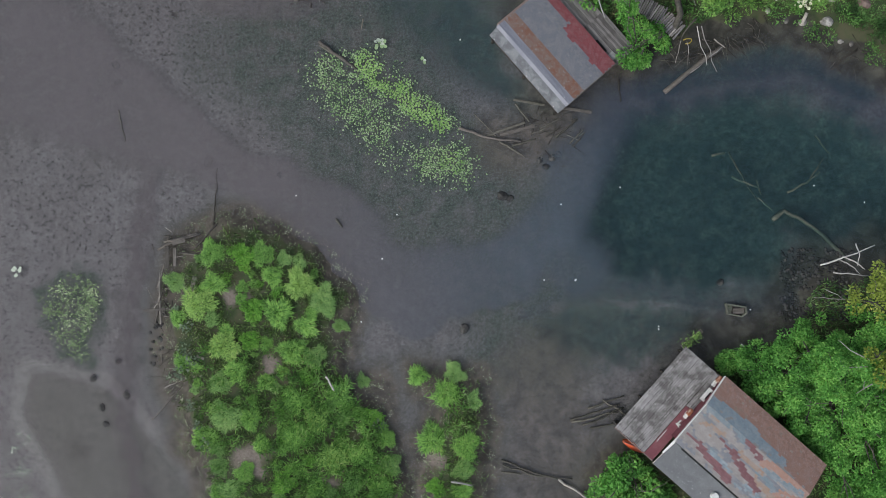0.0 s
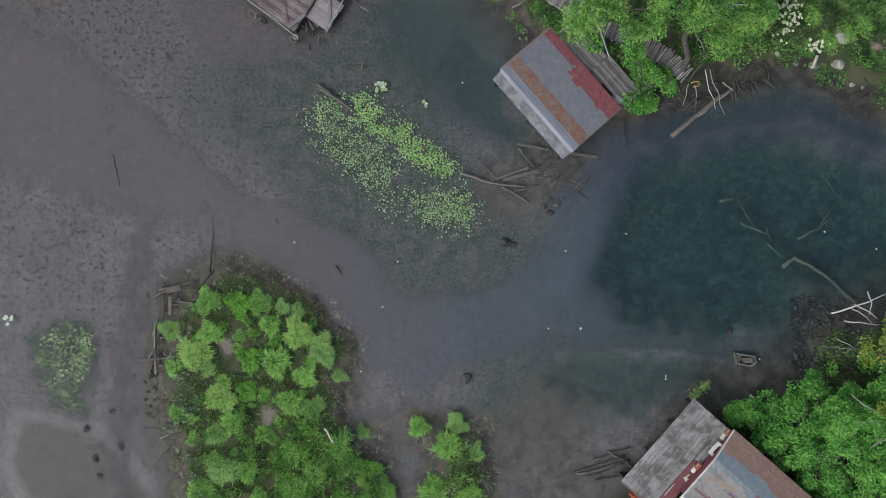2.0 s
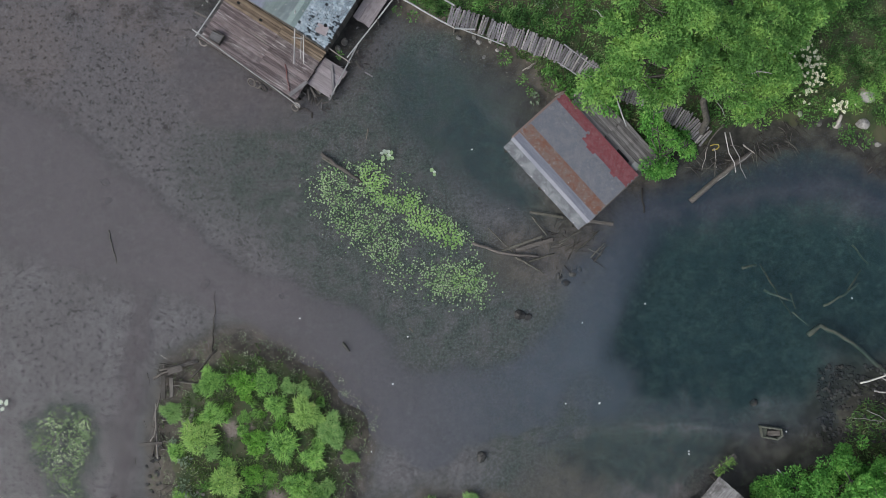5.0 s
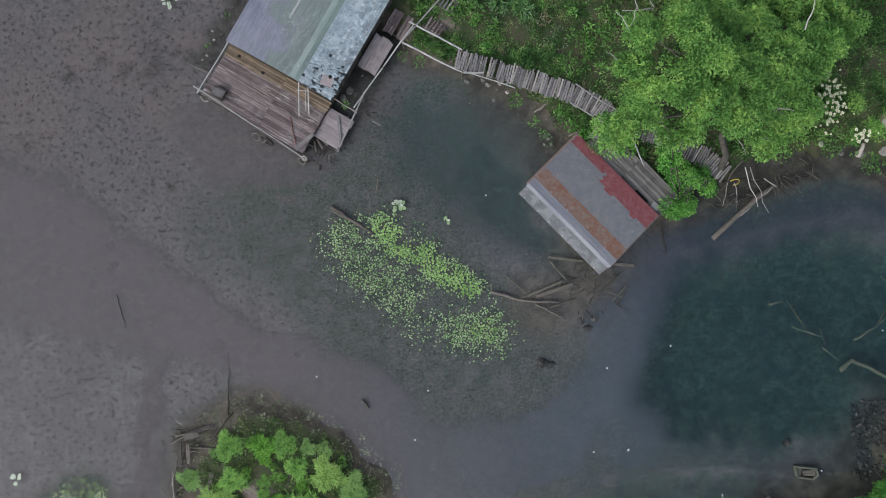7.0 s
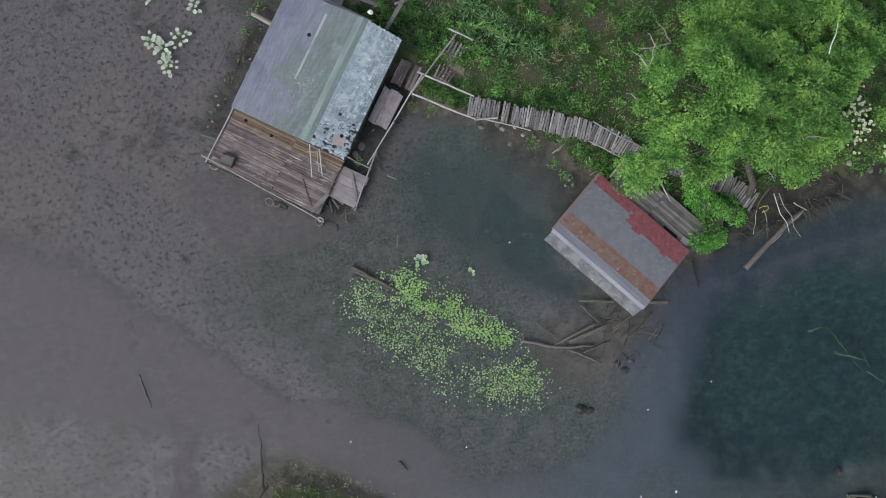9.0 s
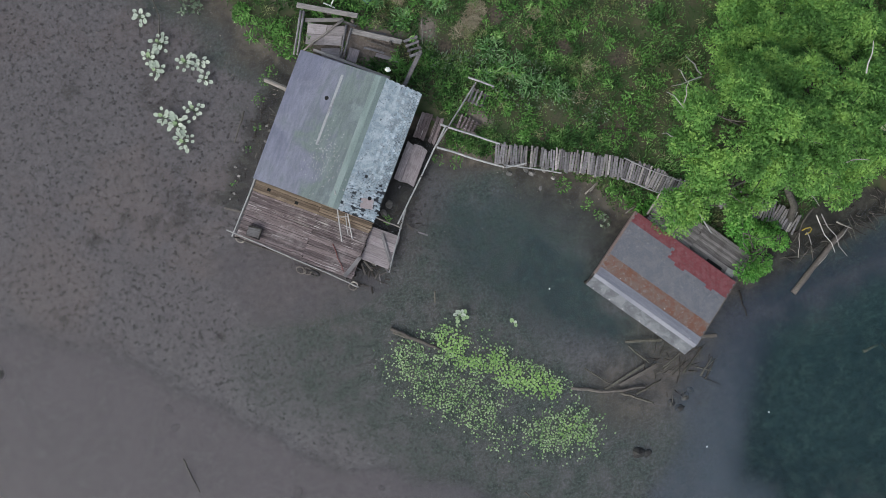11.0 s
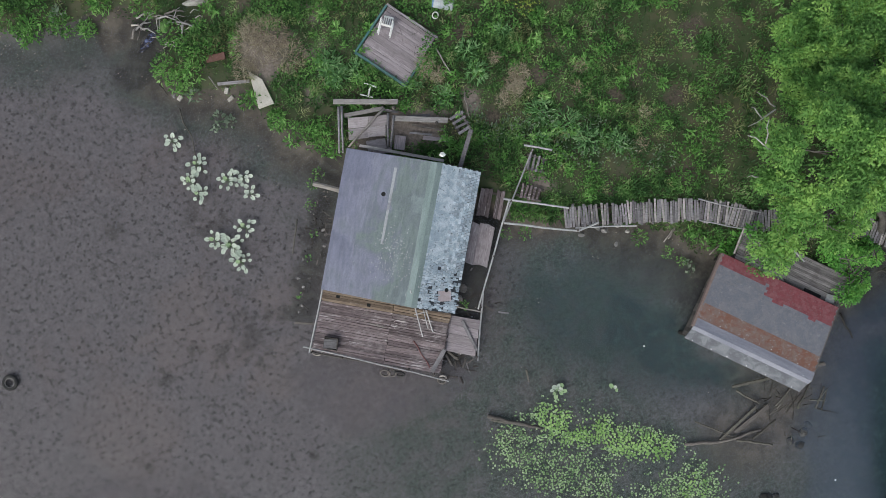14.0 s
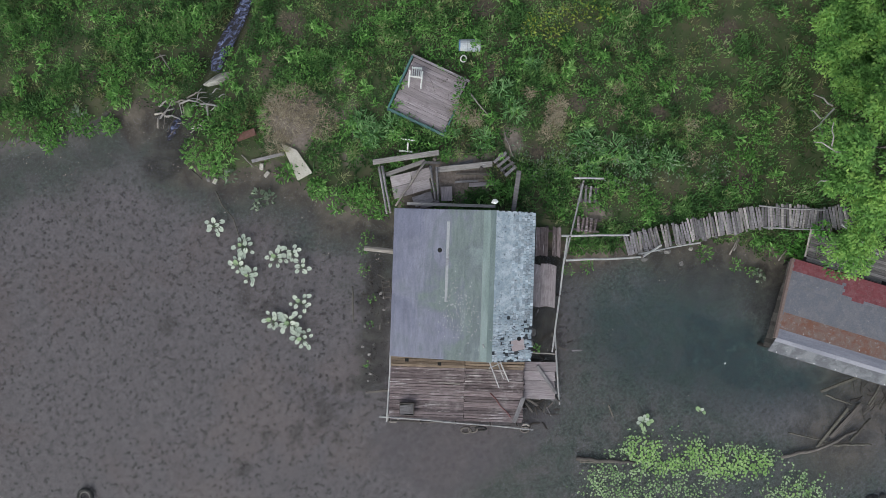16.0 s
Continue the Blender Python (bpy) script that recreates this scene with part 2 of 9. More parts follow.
def inside(poly, x, y):
    hit = np.zeros(x.shape, bool)
    px, py = [p[0] for p in poly], [p[1] for p in poly]
    for i in range(len(poly)):
        x0, y0, x1, y1 = px[i - 1], py[i - 1], px[i], py[i]
        cross = (y0 > y) != (y1 > y)
        hit ^= cross & (x < (x1 - x0) * (y - y0) / (y1 - y0 + 1e-12) + x0)
    return hit


def line_distance(points, x, y, closed=False):
    best = np.full(x.shape, 1e9)
    for i in range(0 if closed else 1, len(points)):
        (x0, y0), (x1, y1) = points[i - 1], points[i]
        dx, dy = x1 - x0, y1 - y0
        t = np.clip(((x - x0) * dx + (y - y0) * dy) / (dx * dx + dy * dy + 1e-12), 0, 1)
        best = np.minimum(best, np.hypot(x - x0 - t * dx, y - y0 - t * dy))
    return best


def shore_distance(poly, x, y):
    """Metres inside (plus) or outside (minus) a closed outline."""
    d = line_distance(poly, x, y, True)
    return np.where(inside(poly, x, y), d, -d)


def step(v, lo, hi):
    t = np.clip((v - lo) / (hi - lo), 0, 1)
    return t * t * (3 - 2 * t)


def wavy(x, y, size, seed):
    """Smooth random values of about -1 to 1, from a few crossing waves of random heading."""
    rs = np.random.RandomState(seed)
    out = np.zeros(x.shape)
    for k in range(9):
        a, ph, s = rs.uniform(0, 2 * np.pi), rs.uniform(0, 2 * np.pi), size * rs.uniform(0.55, 1.8)
        out += np.sin((x * np.cos(a) + y * np.sin(a)) * 2 * np.pi / s + ph)
    return out / 4.0

# ---- ground, water ----
NORTH_BANK = [(-70, 35.5), (-17.9, 34.8), (-16.8, 34.0), (-14.5, 33.8), (-12.9, 33.4), (-12.4, 32.5), (-12.8, 31.2), (-11.8, 30.0), (-10.1, 28.7), (-9.3, 27.3),
              (-8.5, 26.0), (-7.6, 25.0), (-5.6, 23.6), (-3.4, 21.4), (-2.3, 20.4), (-0.2, 19.5), (1.4, 18.6), (3.0, 17.6), (3.9, 16.3), (5.2, 15.4), (6.6, 14.0), (8.0, 12.3),
              (9.8, 13.0), (11.1, 13.4), (13.5, 13.9), (14.6, 14.4), (16.4, 14.4), (17.9, 13.8), (19.4, 13.0), (21.0, 11.9), (40, 6), (70, 6), (70, 80), (-70, 80)]
SOUTH_EAST_BANK = [(70, 4.5), (21.0, 4.1), (19.2, 2.9), (17.7, 3.2), (16.8, 2.0), (16.2, 0.7), (14.7, -0.2), (13.0, -0.4), (12.2, -1.6), (10.2, -4.2), (8.4, -5.2), (7.0, -7.0), (6.4, -9.5), (5, -40), (70, -40)]
ISLAND = [(-10.6, 5.8), (-9.3, 5.8), (-7.6, 5.2), (-6.0, 4.4), (-5.0, 3.3), (-4.0, 2.2), (-4.1, 0.9), (-4.7, -0.2), (-4.5, -1.6), (-3.6, -2.6), (-2.5, -3.8), (-2.3, -5.1), (-1.7, -6.4),
          (-1.4, -8.5), (-3, -12), (-9, -12.5), (-11.2, -9), (-11.6, -6.2), (-12.6, -5.3), (-12.9, -2.9), (-13.4, -1.3), (-13.4, 0.9), (-13.1, 2.7), (-12.7, 4.1), (-11.7, 4.9)]
ISLET = [(-1.5, -1.7), (0.4, -1.5), (2.0, -1.9), (2.3, -4.5), (2.1, -9), (-1.1, -9), (-1.2, -5.0), (-0.5, -3.4)]
SMALL_ISLET = [(-3.7, -1.9), (-2.9, -2.0), (-2.9, -2.6), (-3.6, -2.5)]
POOL = [(6.3, 4.6), (6.9, 7.3), (8.8, 10.0), (12.4, 11.0), (16.5, 11.4), (19.2, 10.3), (22, 8.6), (30, 7), (30, 4.6), (19.5, 4.6), (16.6, 4.3), (16.2, 2.6), (12.2, 2.3), (8.6, 2.6)]
SIDE_POOL = [(4.3, 0.5), (5.2, 1.2), (6.9, 1.7), (9.0, 1.8), (10.4, 1.5), (12.6, 1.1), (14.2, 0.4), (11.8, -0.4), (10.4, -1.2), (8.6, -1.7), (6.6, -1.4), (5.1, -0.6)]
INLET = [(-3.2, 19.4), (0.3, 18.3), (2.3, 16.2), (3.2, 12.9), (5.2, 10.6), (3.2, 10.4), (0.4, 11.8), (-1.6, 14.0), (-3.2, 15.6)]
CHANNEL = [(-30, 14.8), (-22, 13.9), (-17.7, 12.5), (-15.3, 11.0), (-13.0, 9.8), (-10.8, 8.5), (-8.6, 7.2), (-5.6, 5.6), (-3.6, 3.2), (-1.6, 2.0), (0.7, 2.8), (3.4, 3.3), (5.2, 5.0), (6.4, 7.4), (7.7, 9.9), (9.2, 11.3), (13.2, 11.9), (16.8, 12.5), (19.2, 11.4), (22, 9.8), (30, 8.5)]
CHANNEL_HALF = [(-30, 4.0), (-22, 3.8), (-17.7, 3.3), (-15.3, 2.4), (-13, 1.9), (-10.8, 1.3), (-8.6, 1.1), (-3.6, 1.9), (0.7, 1.5), (5.2, 1.3), (7.7, 0.8), (13, 0.55), (19, 0.6), (30, 0.8)]
CREEK_LINE = [(-4.6, 39.3), (-7.1, 35.6), (-8.0, 34.9), (-9.5, 33.95), (-10.4, 33.0), (-12.2, 32.6), (-13.4, 31.8)]
EAST_PEAT = [(9.6, 13.0), (12.0, 13.9), (14.2, 14.6), (16.4, 14.7), (18.2, 14.3), (21, 12.6)]
LILY_AREA = [(-6.7, 12.6), (-5.6, 13.4), (-3.7, 13.4), (-2.1, 12.6), (-1.1, 11.2), (0.6, 9.7), (1.6, 7.9), (0.3, 7.0), (-1.6, 7.5), (-3.2, 8.3), (-3.8, 9.3), (-5.5, 10.3), (-6.3, 11.5)]
WEED_AREA = [(-19.4, 2.0), (-18.4, 2.6), (-17.5, 3.0), (-16.4, 2.5), (-16.2, 1.4), (-16.6, 0.1), (-17.0, -1.6), (-18.1, -1.0), (-18.9, 0.4)]


def land_distance(x, y):
    d = shore_distance(NORTH_BANK, x, y)
    for poly in (SOUTH_EAST_BANK, ISLAND, ISLET, SMALL_ISLET):
        d = np.maximum(d, shore_distance(poly, x, y))
    return d + 0.28 * wavy(x, y, 2.6, 5) + 0.1 * wavy(x, y, 0.8, 6)


def ground_height(x, y):
    d = land_distance(x, y)
    north = shore_distance(NORTH_BANK, x, y)
    z = 0.30 * step(d, 0.0, 1.6) + 0.1 * step(north, 1.0, 7.0) + 1.2 * step(north, 14, 50)
    bed = -0.09 - 0.03 * step(-d, 0.2, 2.5) + 0.02 * wavy(x, y, 1.1, 8)
    bed -= 0.5 * step(shore_distance(POOL, x, y), -0.6, 2.2) + 0.2 * step(shore_distance(SIDE_POOL, x, y), -0.4, 1.5) + 0.16 * step(shore_distance(INLET, x, y), -0.5, 1.5)
    z = np.where(d > 0, z - 0.09 + 0.11 * step(d, 0, 0.35), bed)
    z += 0.04 * wavy(x, y, 1.6, 9) * step(d, 0.5, 2)
    creek = line_distance(CREEK_LINE, x, y)
    return z - np.maximum(0, z + 0.14) * (1 - step(creek, 0.3, 0.8))


def axis_steps(lo, hi, pace):
    """Even steps in the middle, then wider and wider ones out to the horizon."""
    mid = list(np.arange(lo, hi + pace / 2, pace))
    out, s, a, b = [], pace, lo, hi
    low, high = [], []
    while b < 1800:
        s *= 1.45
        a, b = a - s, b + s
        low.append(a)
        high.append(b)
    return np.array(low[::-1] + mid + high)


def sheet(name, xs, ys, height, material):
    X, Y = np.meshgrid(xs, ys)
    Z = height(X, Y)
    nx, ny = len(xs), len(ys)
    idx = np.arange(nx * ny).reshape(ny, nx)
    f = np.stack([idx[:-1, :-1], idx[:-1, 1:], idx[1:, 1:], idx[1:, :-1]], -1).reshape(-1, 4)
    ob = quads_object(name, np.stack([X, Y, Z], -1).reshape(-1, 3), f, material)
    ob.data.polygons.foreach_set("use_smooth", np.ones(len(f), bool))
    return ob, X.ravel(), Y.ravel()


def set_field(ob, name, values):
    a = ob.data.attributes.new(name, "FLOAT", "POINT")
    a.data.foreach_set("value", np.asarray(values, np.float32))


def channel_field(x, y):
    d = line_distance(CHANNEL, x, y)
    half = np.interp(x, [p[0] for p in CHANNEL_HALF], [p[1] for p in CHANNEL_HALF])
    d = d + 0.25 * wavy(x, y, 2.2, 21) * np.minimum(half, 1)
    east = step(x, 3, 7)
    side = 1 - step(d, half * (0.55 - 0.3 * east), half * (1.35 + 0.5 * east) + 0.15 + 0.35 * east)
    arm = line_distance([(-13.6, 8.6), (-14.6, 4.5), (-15.0, 0.5), (-15.2, -4), (-14, -10)], x, y)
    plume = shore_distance([(-13.5, 18.5), (-11.9, 16.2), (-11.7, 15.4), (-10.2, 14.9), (-8.7, 14.8), (-7.3, 14.85), (-6.3, 15.2), (-5.3, 15.5), (-6.0, 16.4), (-7.5, 17.5), (-10.0, 19.0)], x, y) + 0.12 * wavy(x, y, 1.1, 27)
    bay = shore_distance([(-3.9, 3.3), (-3.75, 1.7), (-2.5, 0.2), (-1.6, -0.4), (-0.5, -0.2), (0.4, 0.5), (1.8, 1.0), (3.9, 1.4), (4.7, 2.5), (3.1, 3.3), (0.4, 3.8)], x, y) + 0.15 * wavy(x, y, 1.2, 29)
    wisp = line_distance([(3.9, 0.9), (5.8, 1.82), (7.4, 2.28), (9.56, 2.36), (11.2, 1.7), (12.5, 1.3), (14.4, 1.2), (16.4, 1.7)], x, y)
    return np.maximum.reduce([side, 0.62 * (1 - step(arm + 0.3 * wavy(x, y, 1.7, 25), 0.2, 1.1)), 0.45 * (1 - step(wisp + 0.12 * wavy(x, y, 1.3, 28), 0.12, 0.6)), 0.85 * step(bay, -0.1, 0.3), 0.75 * (1 - step(np.hypot(x - 6.4, y - 3.2), 0.8, 2.3)), 0.55 * step(plume, -0.15, 0.12) * step(x, -14, -11.8)])


LITTER = [(4.9, 19.4, 0.6), (4.3, 19.9, 0.4), (5.6, 22.4, 0.6), (7.2, 24.6, 0.7), (1.2, 25.3, 0.5), (2.4, 26.6, 0.45), (3.6, 23.4, 0.4), (-0.9, 28.0, 0.6), (0.0, 30.2, 0.6), (-1.2, 24.6, 0.45), (5.2, 27.2, 0.6), (8.2, 27.0, 0.6), (2.0, 20.2, 0.35), (-6.4, 33.5, 0.7), (-11.5, 35.0, 0.5), (-13.8, 36.0, 0.6)]


def litter_field(x, y):
    """Brown patches of dead litter between the meadow plants."""
    out = 0.65 * step(wavy(x, y, 2.1, 141) + 0.5 * wavy(x, y, 0.7, 142), 0.75, 1.4) * step(shore_distance(NORTH_BANK, x, y), 1.0, 2.5)
    for bx, by, br in LITTER:
        out = np.maximum(out, 1 - step(np.hypot(x - bx, (y - by) * 1.3) + 0.22 * wavy(x, y, 0.9, 143), br * 0.5, br * 1.15))
    return out


# bed and banks
m, n, l, out = node_mat("mud_and_turf")
pos = position(n)
flat = n.new("ShaderNodeVectorMath")
flat.operation = "MULTIPLY"
flat.inputs[1].default_value = (1, 1, 0)
l.new(pos, flat.inputs[0])
pos = flat.outputs[0]
broad = noise_node(n, l, pos, 0.22, 4, 0.6, 0.5)
middle = noise_node(n, l, pos, 1.3, 5, 0.65, 0.3)
fine = noise_node(n, l, pos, 9.0, 4, 0.7)
mud = ramp(n, [(0.3, (0.114, 0.106, 0.105)), (0.5, (0.134, 0.125, 0.127)), (0.7, (0.151, 0.142, 0.146))])
l.new(broad, mud.inputs[0])
c = mixc(n, l, 1.0, mud.outputs[0], spread(n, l, middle, 0.25, 0.75, 0.82, 1.15), "MULTIPLY")
c = mixc(n, l, 1.0, c, spread(n, l, fine, 0.2, 0.8, 0.76, 1.2), "MULTIPLY")
# dark pockmarks and streaks in the mud
warp = n.new("ShaderNodeVectorMath")
warp.operation = "MULTIPLY"
warp.inputs[1].default_value = (1.0, 1.15, 1.0)
l.new(pos, warp.inputs[0])
cells = n.new("ShaderNodeTexVoronoi")
cells.inputs["Scale"].default_value = 4.0
wob = n.new("ShaderNodeTexNoise")
wob.inputs["Scale"].default_value = 3.0
l.new(pos, wob.inputs["Vector"])
off = n.new("ShaderNodeVectorMath")
off.operation = "MULTIPLY_ADD"
l.new(wob.outputs["Color"], off.inputs[0])
off.inputs[1].default_value = (0.16, 0.16, 0)
l.new(warp.outputs[0], off.inputs[2])
l.new(off.outputs[0], cells.inputs["Vector"])
parts_rgb = n.new("ShaderNodeSeparateColor")
l.new(cells.outputs["Color"], parts_rgb.inputs[0])
dent = maths(n, l, "MULTIPLY", spread(n, l, cells.outputs["Distance"], 0.15, 0.28, 1.0, 0.0), spread(n, l, parts_rgb.outputs[0], 0.35, 0.75))
spots = noise_node(n, l, warp.outputs[0], 4.6, 2.0, 0.45, 0.0)
pit = maths(n, l, "MAXIMUM", maths(n, l, "MULTIPLY", spread(n, l, spots, 0.56, 0.66), 0.8), dent)
pitted = maths(n, l, "MULTIPLY", pit, attr(n, "pits"))
c = mixc(n, l, maths(n, l, "MULTIPLY", attr(n, "pond"), 0.75), c, (0.088, 0.084, 0.074))
c = mixc(n, l, maths(n, l, "MULTIPLY", attr(n, "rim"), 0.8), c, (0.185, 0.17, 0.168))
c = mixc(n, l, maths(n, l, "MULTIPLY", attr(n, "north_mud"), 0.8), c, mixc(n, l, 1.0, (0.112, 0.1, 0.102), spread(n, l, fine, 0.2, 0.8, 0.68, 1.3), "MULTIPLY"))
clod = noise_node(n, l, pos, 2.9, 6, 0.75, 0.4)
c = mixc(n, l, maths(n, l, "MULTIPLY", maths(n, l, "MULTIPLY", attr(n, "north_mud"), 0.6), spread(n, l, broad, 0.48, 0.62)), c, (0.108, 0.088, 0.084))
c = mixc(n, l, maths(n, l, "MULTIPLY", attr(n, "silted"), spread(n, l, middle, 0.3, 0.6, 0.45, 0.95)), c, (0.131, 0.112, 0.108))
blot = maths(n, l, "MULTIPLY", attr(n, "blots"), spread(n, l, middle, 0.4, 0.58))
c = mixc(n, l, maths(n, l, "MULTIPLY", blot, 0.75), c, (0.05, 0.043, 0.041))
c = mixc(n, l, 1.0, c, spread(n, l, clod, 0.3, 0.7, 0.8, 1.18), "MULTIPLY")
c = mixc(n, l, pitted, c, mixc(n, l, 1.0, c, (0.45, 0.43, 0.44), "MULTIPLY"))
# dull green growth on the bed
green_fac = maths(n, l, "MULTIPLY", attr(n, "algae"), spread(n, l, middle, 0.3, 0.65, 0.35, 1.0))
c = mixc(n, l, green_fac, c, mixc(n, l, spread(n, l, fine, 0.4, 0.6), (0.03, 0.042, 0.033), (0.067, 0.085, 0.07)))
deep = mixc(n, l, spread(n, l, broad, 0.35, 0.65), (0.023, 0.041, 0.044), (0.038, 0.056, 0.054))
deep = mixc(n, l, spread(n, l, middle, 0.4, 0.66), deep, (0.056, 0.076, 0.066))
deep = mixc(n, l, spread(n, l, fine, 0.42, 0.6, 0, 0.85), deep, (0.025, 0.039, 0.039))
deep = mixc(n, l, 1.0, deep, spread(n, l, clod, 0.3, 0.7, 0.68, 1.25), "MULTIPLY")
c = mixc(n, l, spread(n, l, maths(n, l, "ADD", attr(n, "deep"), maths(n, l, "MULTIPLY", maths(n, l, "SUBTRACT", clod, 0.5), 1.1)), 0.15, 0.9), c, deep)
shore_c = mixc(n, l, spread(n, l, middle, 0.35, 0.65), (0.055, 0.046, 0.036), (0.12, 0.101, 0.079))
c = mixc(n, l, attr(n, "shore"), c, shore_c)
c = mixc(n, l, attr(n, "peat"), c, mixc(n, l, spread(n, l, middle, 0.4, 0.65), (0.024, 0.023, 0.019), (0.06, 0.058, 0.047)))
c = mixc(n, l, 1.0, c, spread(n, l, noise_node(n, l, pos, 6.0, 5, 0.75), 0.3, 0.7, 0.78, 1.2), "MULTIPLY")
turf = mixc(n, l, spread(n, l, middle, 0.38, 0.66), (0.035, 0.055, 0.018), (0.07, 0.068, 0.036))
turf_fac = spread(n, l, maths(n, l, "ADD", attr(n, "turf"), maths(n, l, "MULTIPLY", maths(n, l, "SUBTRACT", middle, 0.5), 0.8)), 0.35, 0.6)
c = mixc(n, l, turf_fac, c, turf)
c = mixc(n, l, attr(n, "litter"), c, mixc(n, l, spread(n, l, fine, 0.35, 0.65), (0.035, 0.03, 0.02), (0.1, 0.08, 0.06)))
c = mixc(n, l, attr(n, "bare"), c, mixc(n, l, spread(n, l, fine, 0.3, 0.7), (0.13, 0.105, 0.088), (0.22, 0.185, 0.16)))
height = maths(n, l, "SUBTRACT", maths(n, l, "MULTIPLY", fine, 0.5), pitted)
surface(n, l, out, c, 0.75, bump(n, l, height, 0.35, 0.03), spec=0.3)
GROUND = m

ground, gx, gy = sheet("ground", axis_steps(-30, 27, 0.16), axis_steps(-13, 44, 0.16), ground_height, GROUND)
tagged(ground, "grey-brown mud flat with grassy banks and weedy shallows", "ground", kind="structure")
dist = land_distance(gx, gy)
pool_d, side_d, inlet_d = (shore_distance(p, gx, gy) + 0.25 * wavy(gx, gy, 1.6, 31) for p in (POOL, SIDE_POOL, INLET))
set_field(ground, "deep", np.maximum.reduce([step(pool_d + 0.5 * wavy(gx, gy, 2.6, 34), -2.0, 1.4), 0.85 * step(side_d, -1.0, 1.0), 0.62 * (1 - step(line_distance([(6.5, 2.0), (10.5, 2.2), (13, 1.7), (16, 1.6)], gx, gy), 0.4, 1.2)), 0.5 * step(inlet_d, -1.2, 1.4), 0.75 * step(shore_distance([(0.4, 16.8), (2.2, 15.2), (2.6, 13.4), (4.6, 10.9), (3.4, 10.9), (0.8, 12.6), (-0.8, 14.6)], gx, gy) + 0.25 * wavy(gx, gy, 1.6, 33), -0.6, 0.5), 0.8 * (1 - step(line_distance([(9.8, 12.2), (13.5, 12.9), (17, 13.4), (20, 12)], gx, gy), 0.5, 1.7))]))
pond_d = shore_distance([(-19.78, -1.73), (-18.44, -1.92), (-17.0, -2.24), (-16.0, -2.61), (-15.25, -3.34), (-14.16, -4.68), (-13.43, -5.53), (-12.58, -6.52), (-11.9, -8.2), (-17.8, -8.6), (-18.69, -6.53), (-19.44, -5.3), (-20.11, -3.96), (-19.98, -2.73)], gx, gy)
lily_d = shore_distance(LILY_AREA, gx, gy)
weed_d = shore_distance(WEED_AREA, gx, gy)
middle_green = line_distance([(-4.5, 11), (-3.5, 9), (0, 6.5), (3.5, 4.5), (4.5, 0.2)], gx, gy)
set_field(ground, "algae", np.clip(0.9 * step(lily_d, -2.0, 0.0) + 1.3 * step(weed_d + 0.2 * wavy(gx, gy, 1.0, 73), -0.6, 0.2) + 0.95 * (1 - step(middle_green, 1.8, 4.8)) + 0.6 * (1 - step(line_distance([(-10.5, 13.4), (-7, 11.5), (-4.5, 10)], gx, gy), 1.0, 3.2)) + 0.95 * (1 - step(line_distance([(-7.8, 13.6), (-4.5, 14.6), (-1, 17)], gx, gy), 1.0, 3.2)) + 0.5 * step(-np.abs(dist + 0.6), -0.8, 0) + 0.8 * (1 - step(np.hypot(gx - 0.5, gy - 15.5), 1.5, 5)) + 0.8 * step(shore_distance(NORTH_BANK, gx, gy) + 0.6 * wavy(gx, gy, 2.3, 68), -2.4, -0.6) * (gx < -7), 0, 1) * (dist < 0.4))
set_field(ground, "pits", np.clip(step(-gx - 5 + 0.3 * gy, 0, 6) + 0.45, 0, 1) * (1 - channel_field(gx, gy)) * step(-dist, 0.3, 1.2) * (1 - step(pond_d, -0.9, -0.1)))
set_field(ground, "north_mud", 0.85 * step(gy + 0.25 * gx, 8.0, 14.0))
blots = np.zeros(gx.shape)
for bx, by, br in ((-13.1, 21.9, 0.8), (-12.2, 20.7, 0.8), (-13.3, 20.5, 0.9), (-14.3, 20.2, 0.8), (-13.0, 19.5, 0.7), (-13.25, 21.2, 0.9), (-17.0, 20.3, 0.6), (-15.5, 20.8, 0.5), (-17.4, -5.5, 0.9), (-15.0, -5.7, 0.7), (-14.8, -6.6, 0.8), (-15.6, 12.6, 0.45), (-15.7, 11.8, 0.3), (-11.2, 8.1, 0.5), (-19.0, 17.5, 0.5), (-12.8, 15.2, 0.4), (-13.0, 25.5, 1.2), (-9.0, 15.6, 0.4), (-16.5, 26.5, 0.6)):
    blots = np.maximum(blots, 1 - step(np.hypot(gx - bx, gy - by), br * 0.3, br))
set_field(ground, "blots", blots)
silted = np.zeros(gx.shape)
for bx, by, br in ((-15.1, 22.4, 1.7), (-15.9, 21.5, 1.8), (-14.6, 20.4, 1.6), (-12.9, 18.9, 1.5), (-11.6, 21.4, 1.2), (-19, 19, 2.6), (-10.2, 16.4, 1.8), (-8.3, 15.4, 1.4)):
    silted = np.maximum(silted, 1 - step(np.hypot(gx - bx, gy - by) + 0.4 * wavy(gx, gy, 1.4, 69), br * 0.45, br))
set_field(ground, "silted", silted)
set_field(ground, "pond", step(pond_d, -0.05, 0.12))
set_field(ground, "rim", step(-np.abs(pond_d + 0.32 + 0.1 * wavy(gx, gy, 1.2, 70)), -0.5, -0.05))
near_house_b = np.hypot(gx - 5.5, gy - 10.2)
set_field(ground, "shore", np.clip(np.maximum.reduce([step(dist, -1.1, 0.0) * (gx > -14), 0.8 * (1 - step(near_house_b, 1.5, 3.2)), 0.62 * (1 - step(line_distance([(4.6, -2.4), (5.2, -7.0)], gx, gy) + 0.4 * wavy(gx, gy, 1.9, 76), 1.0, 3.8)), 0.7 * (1 - step(np.hypot(gx - 3, gy - 9.2), 0.8, 2.4))]), 0, 1))
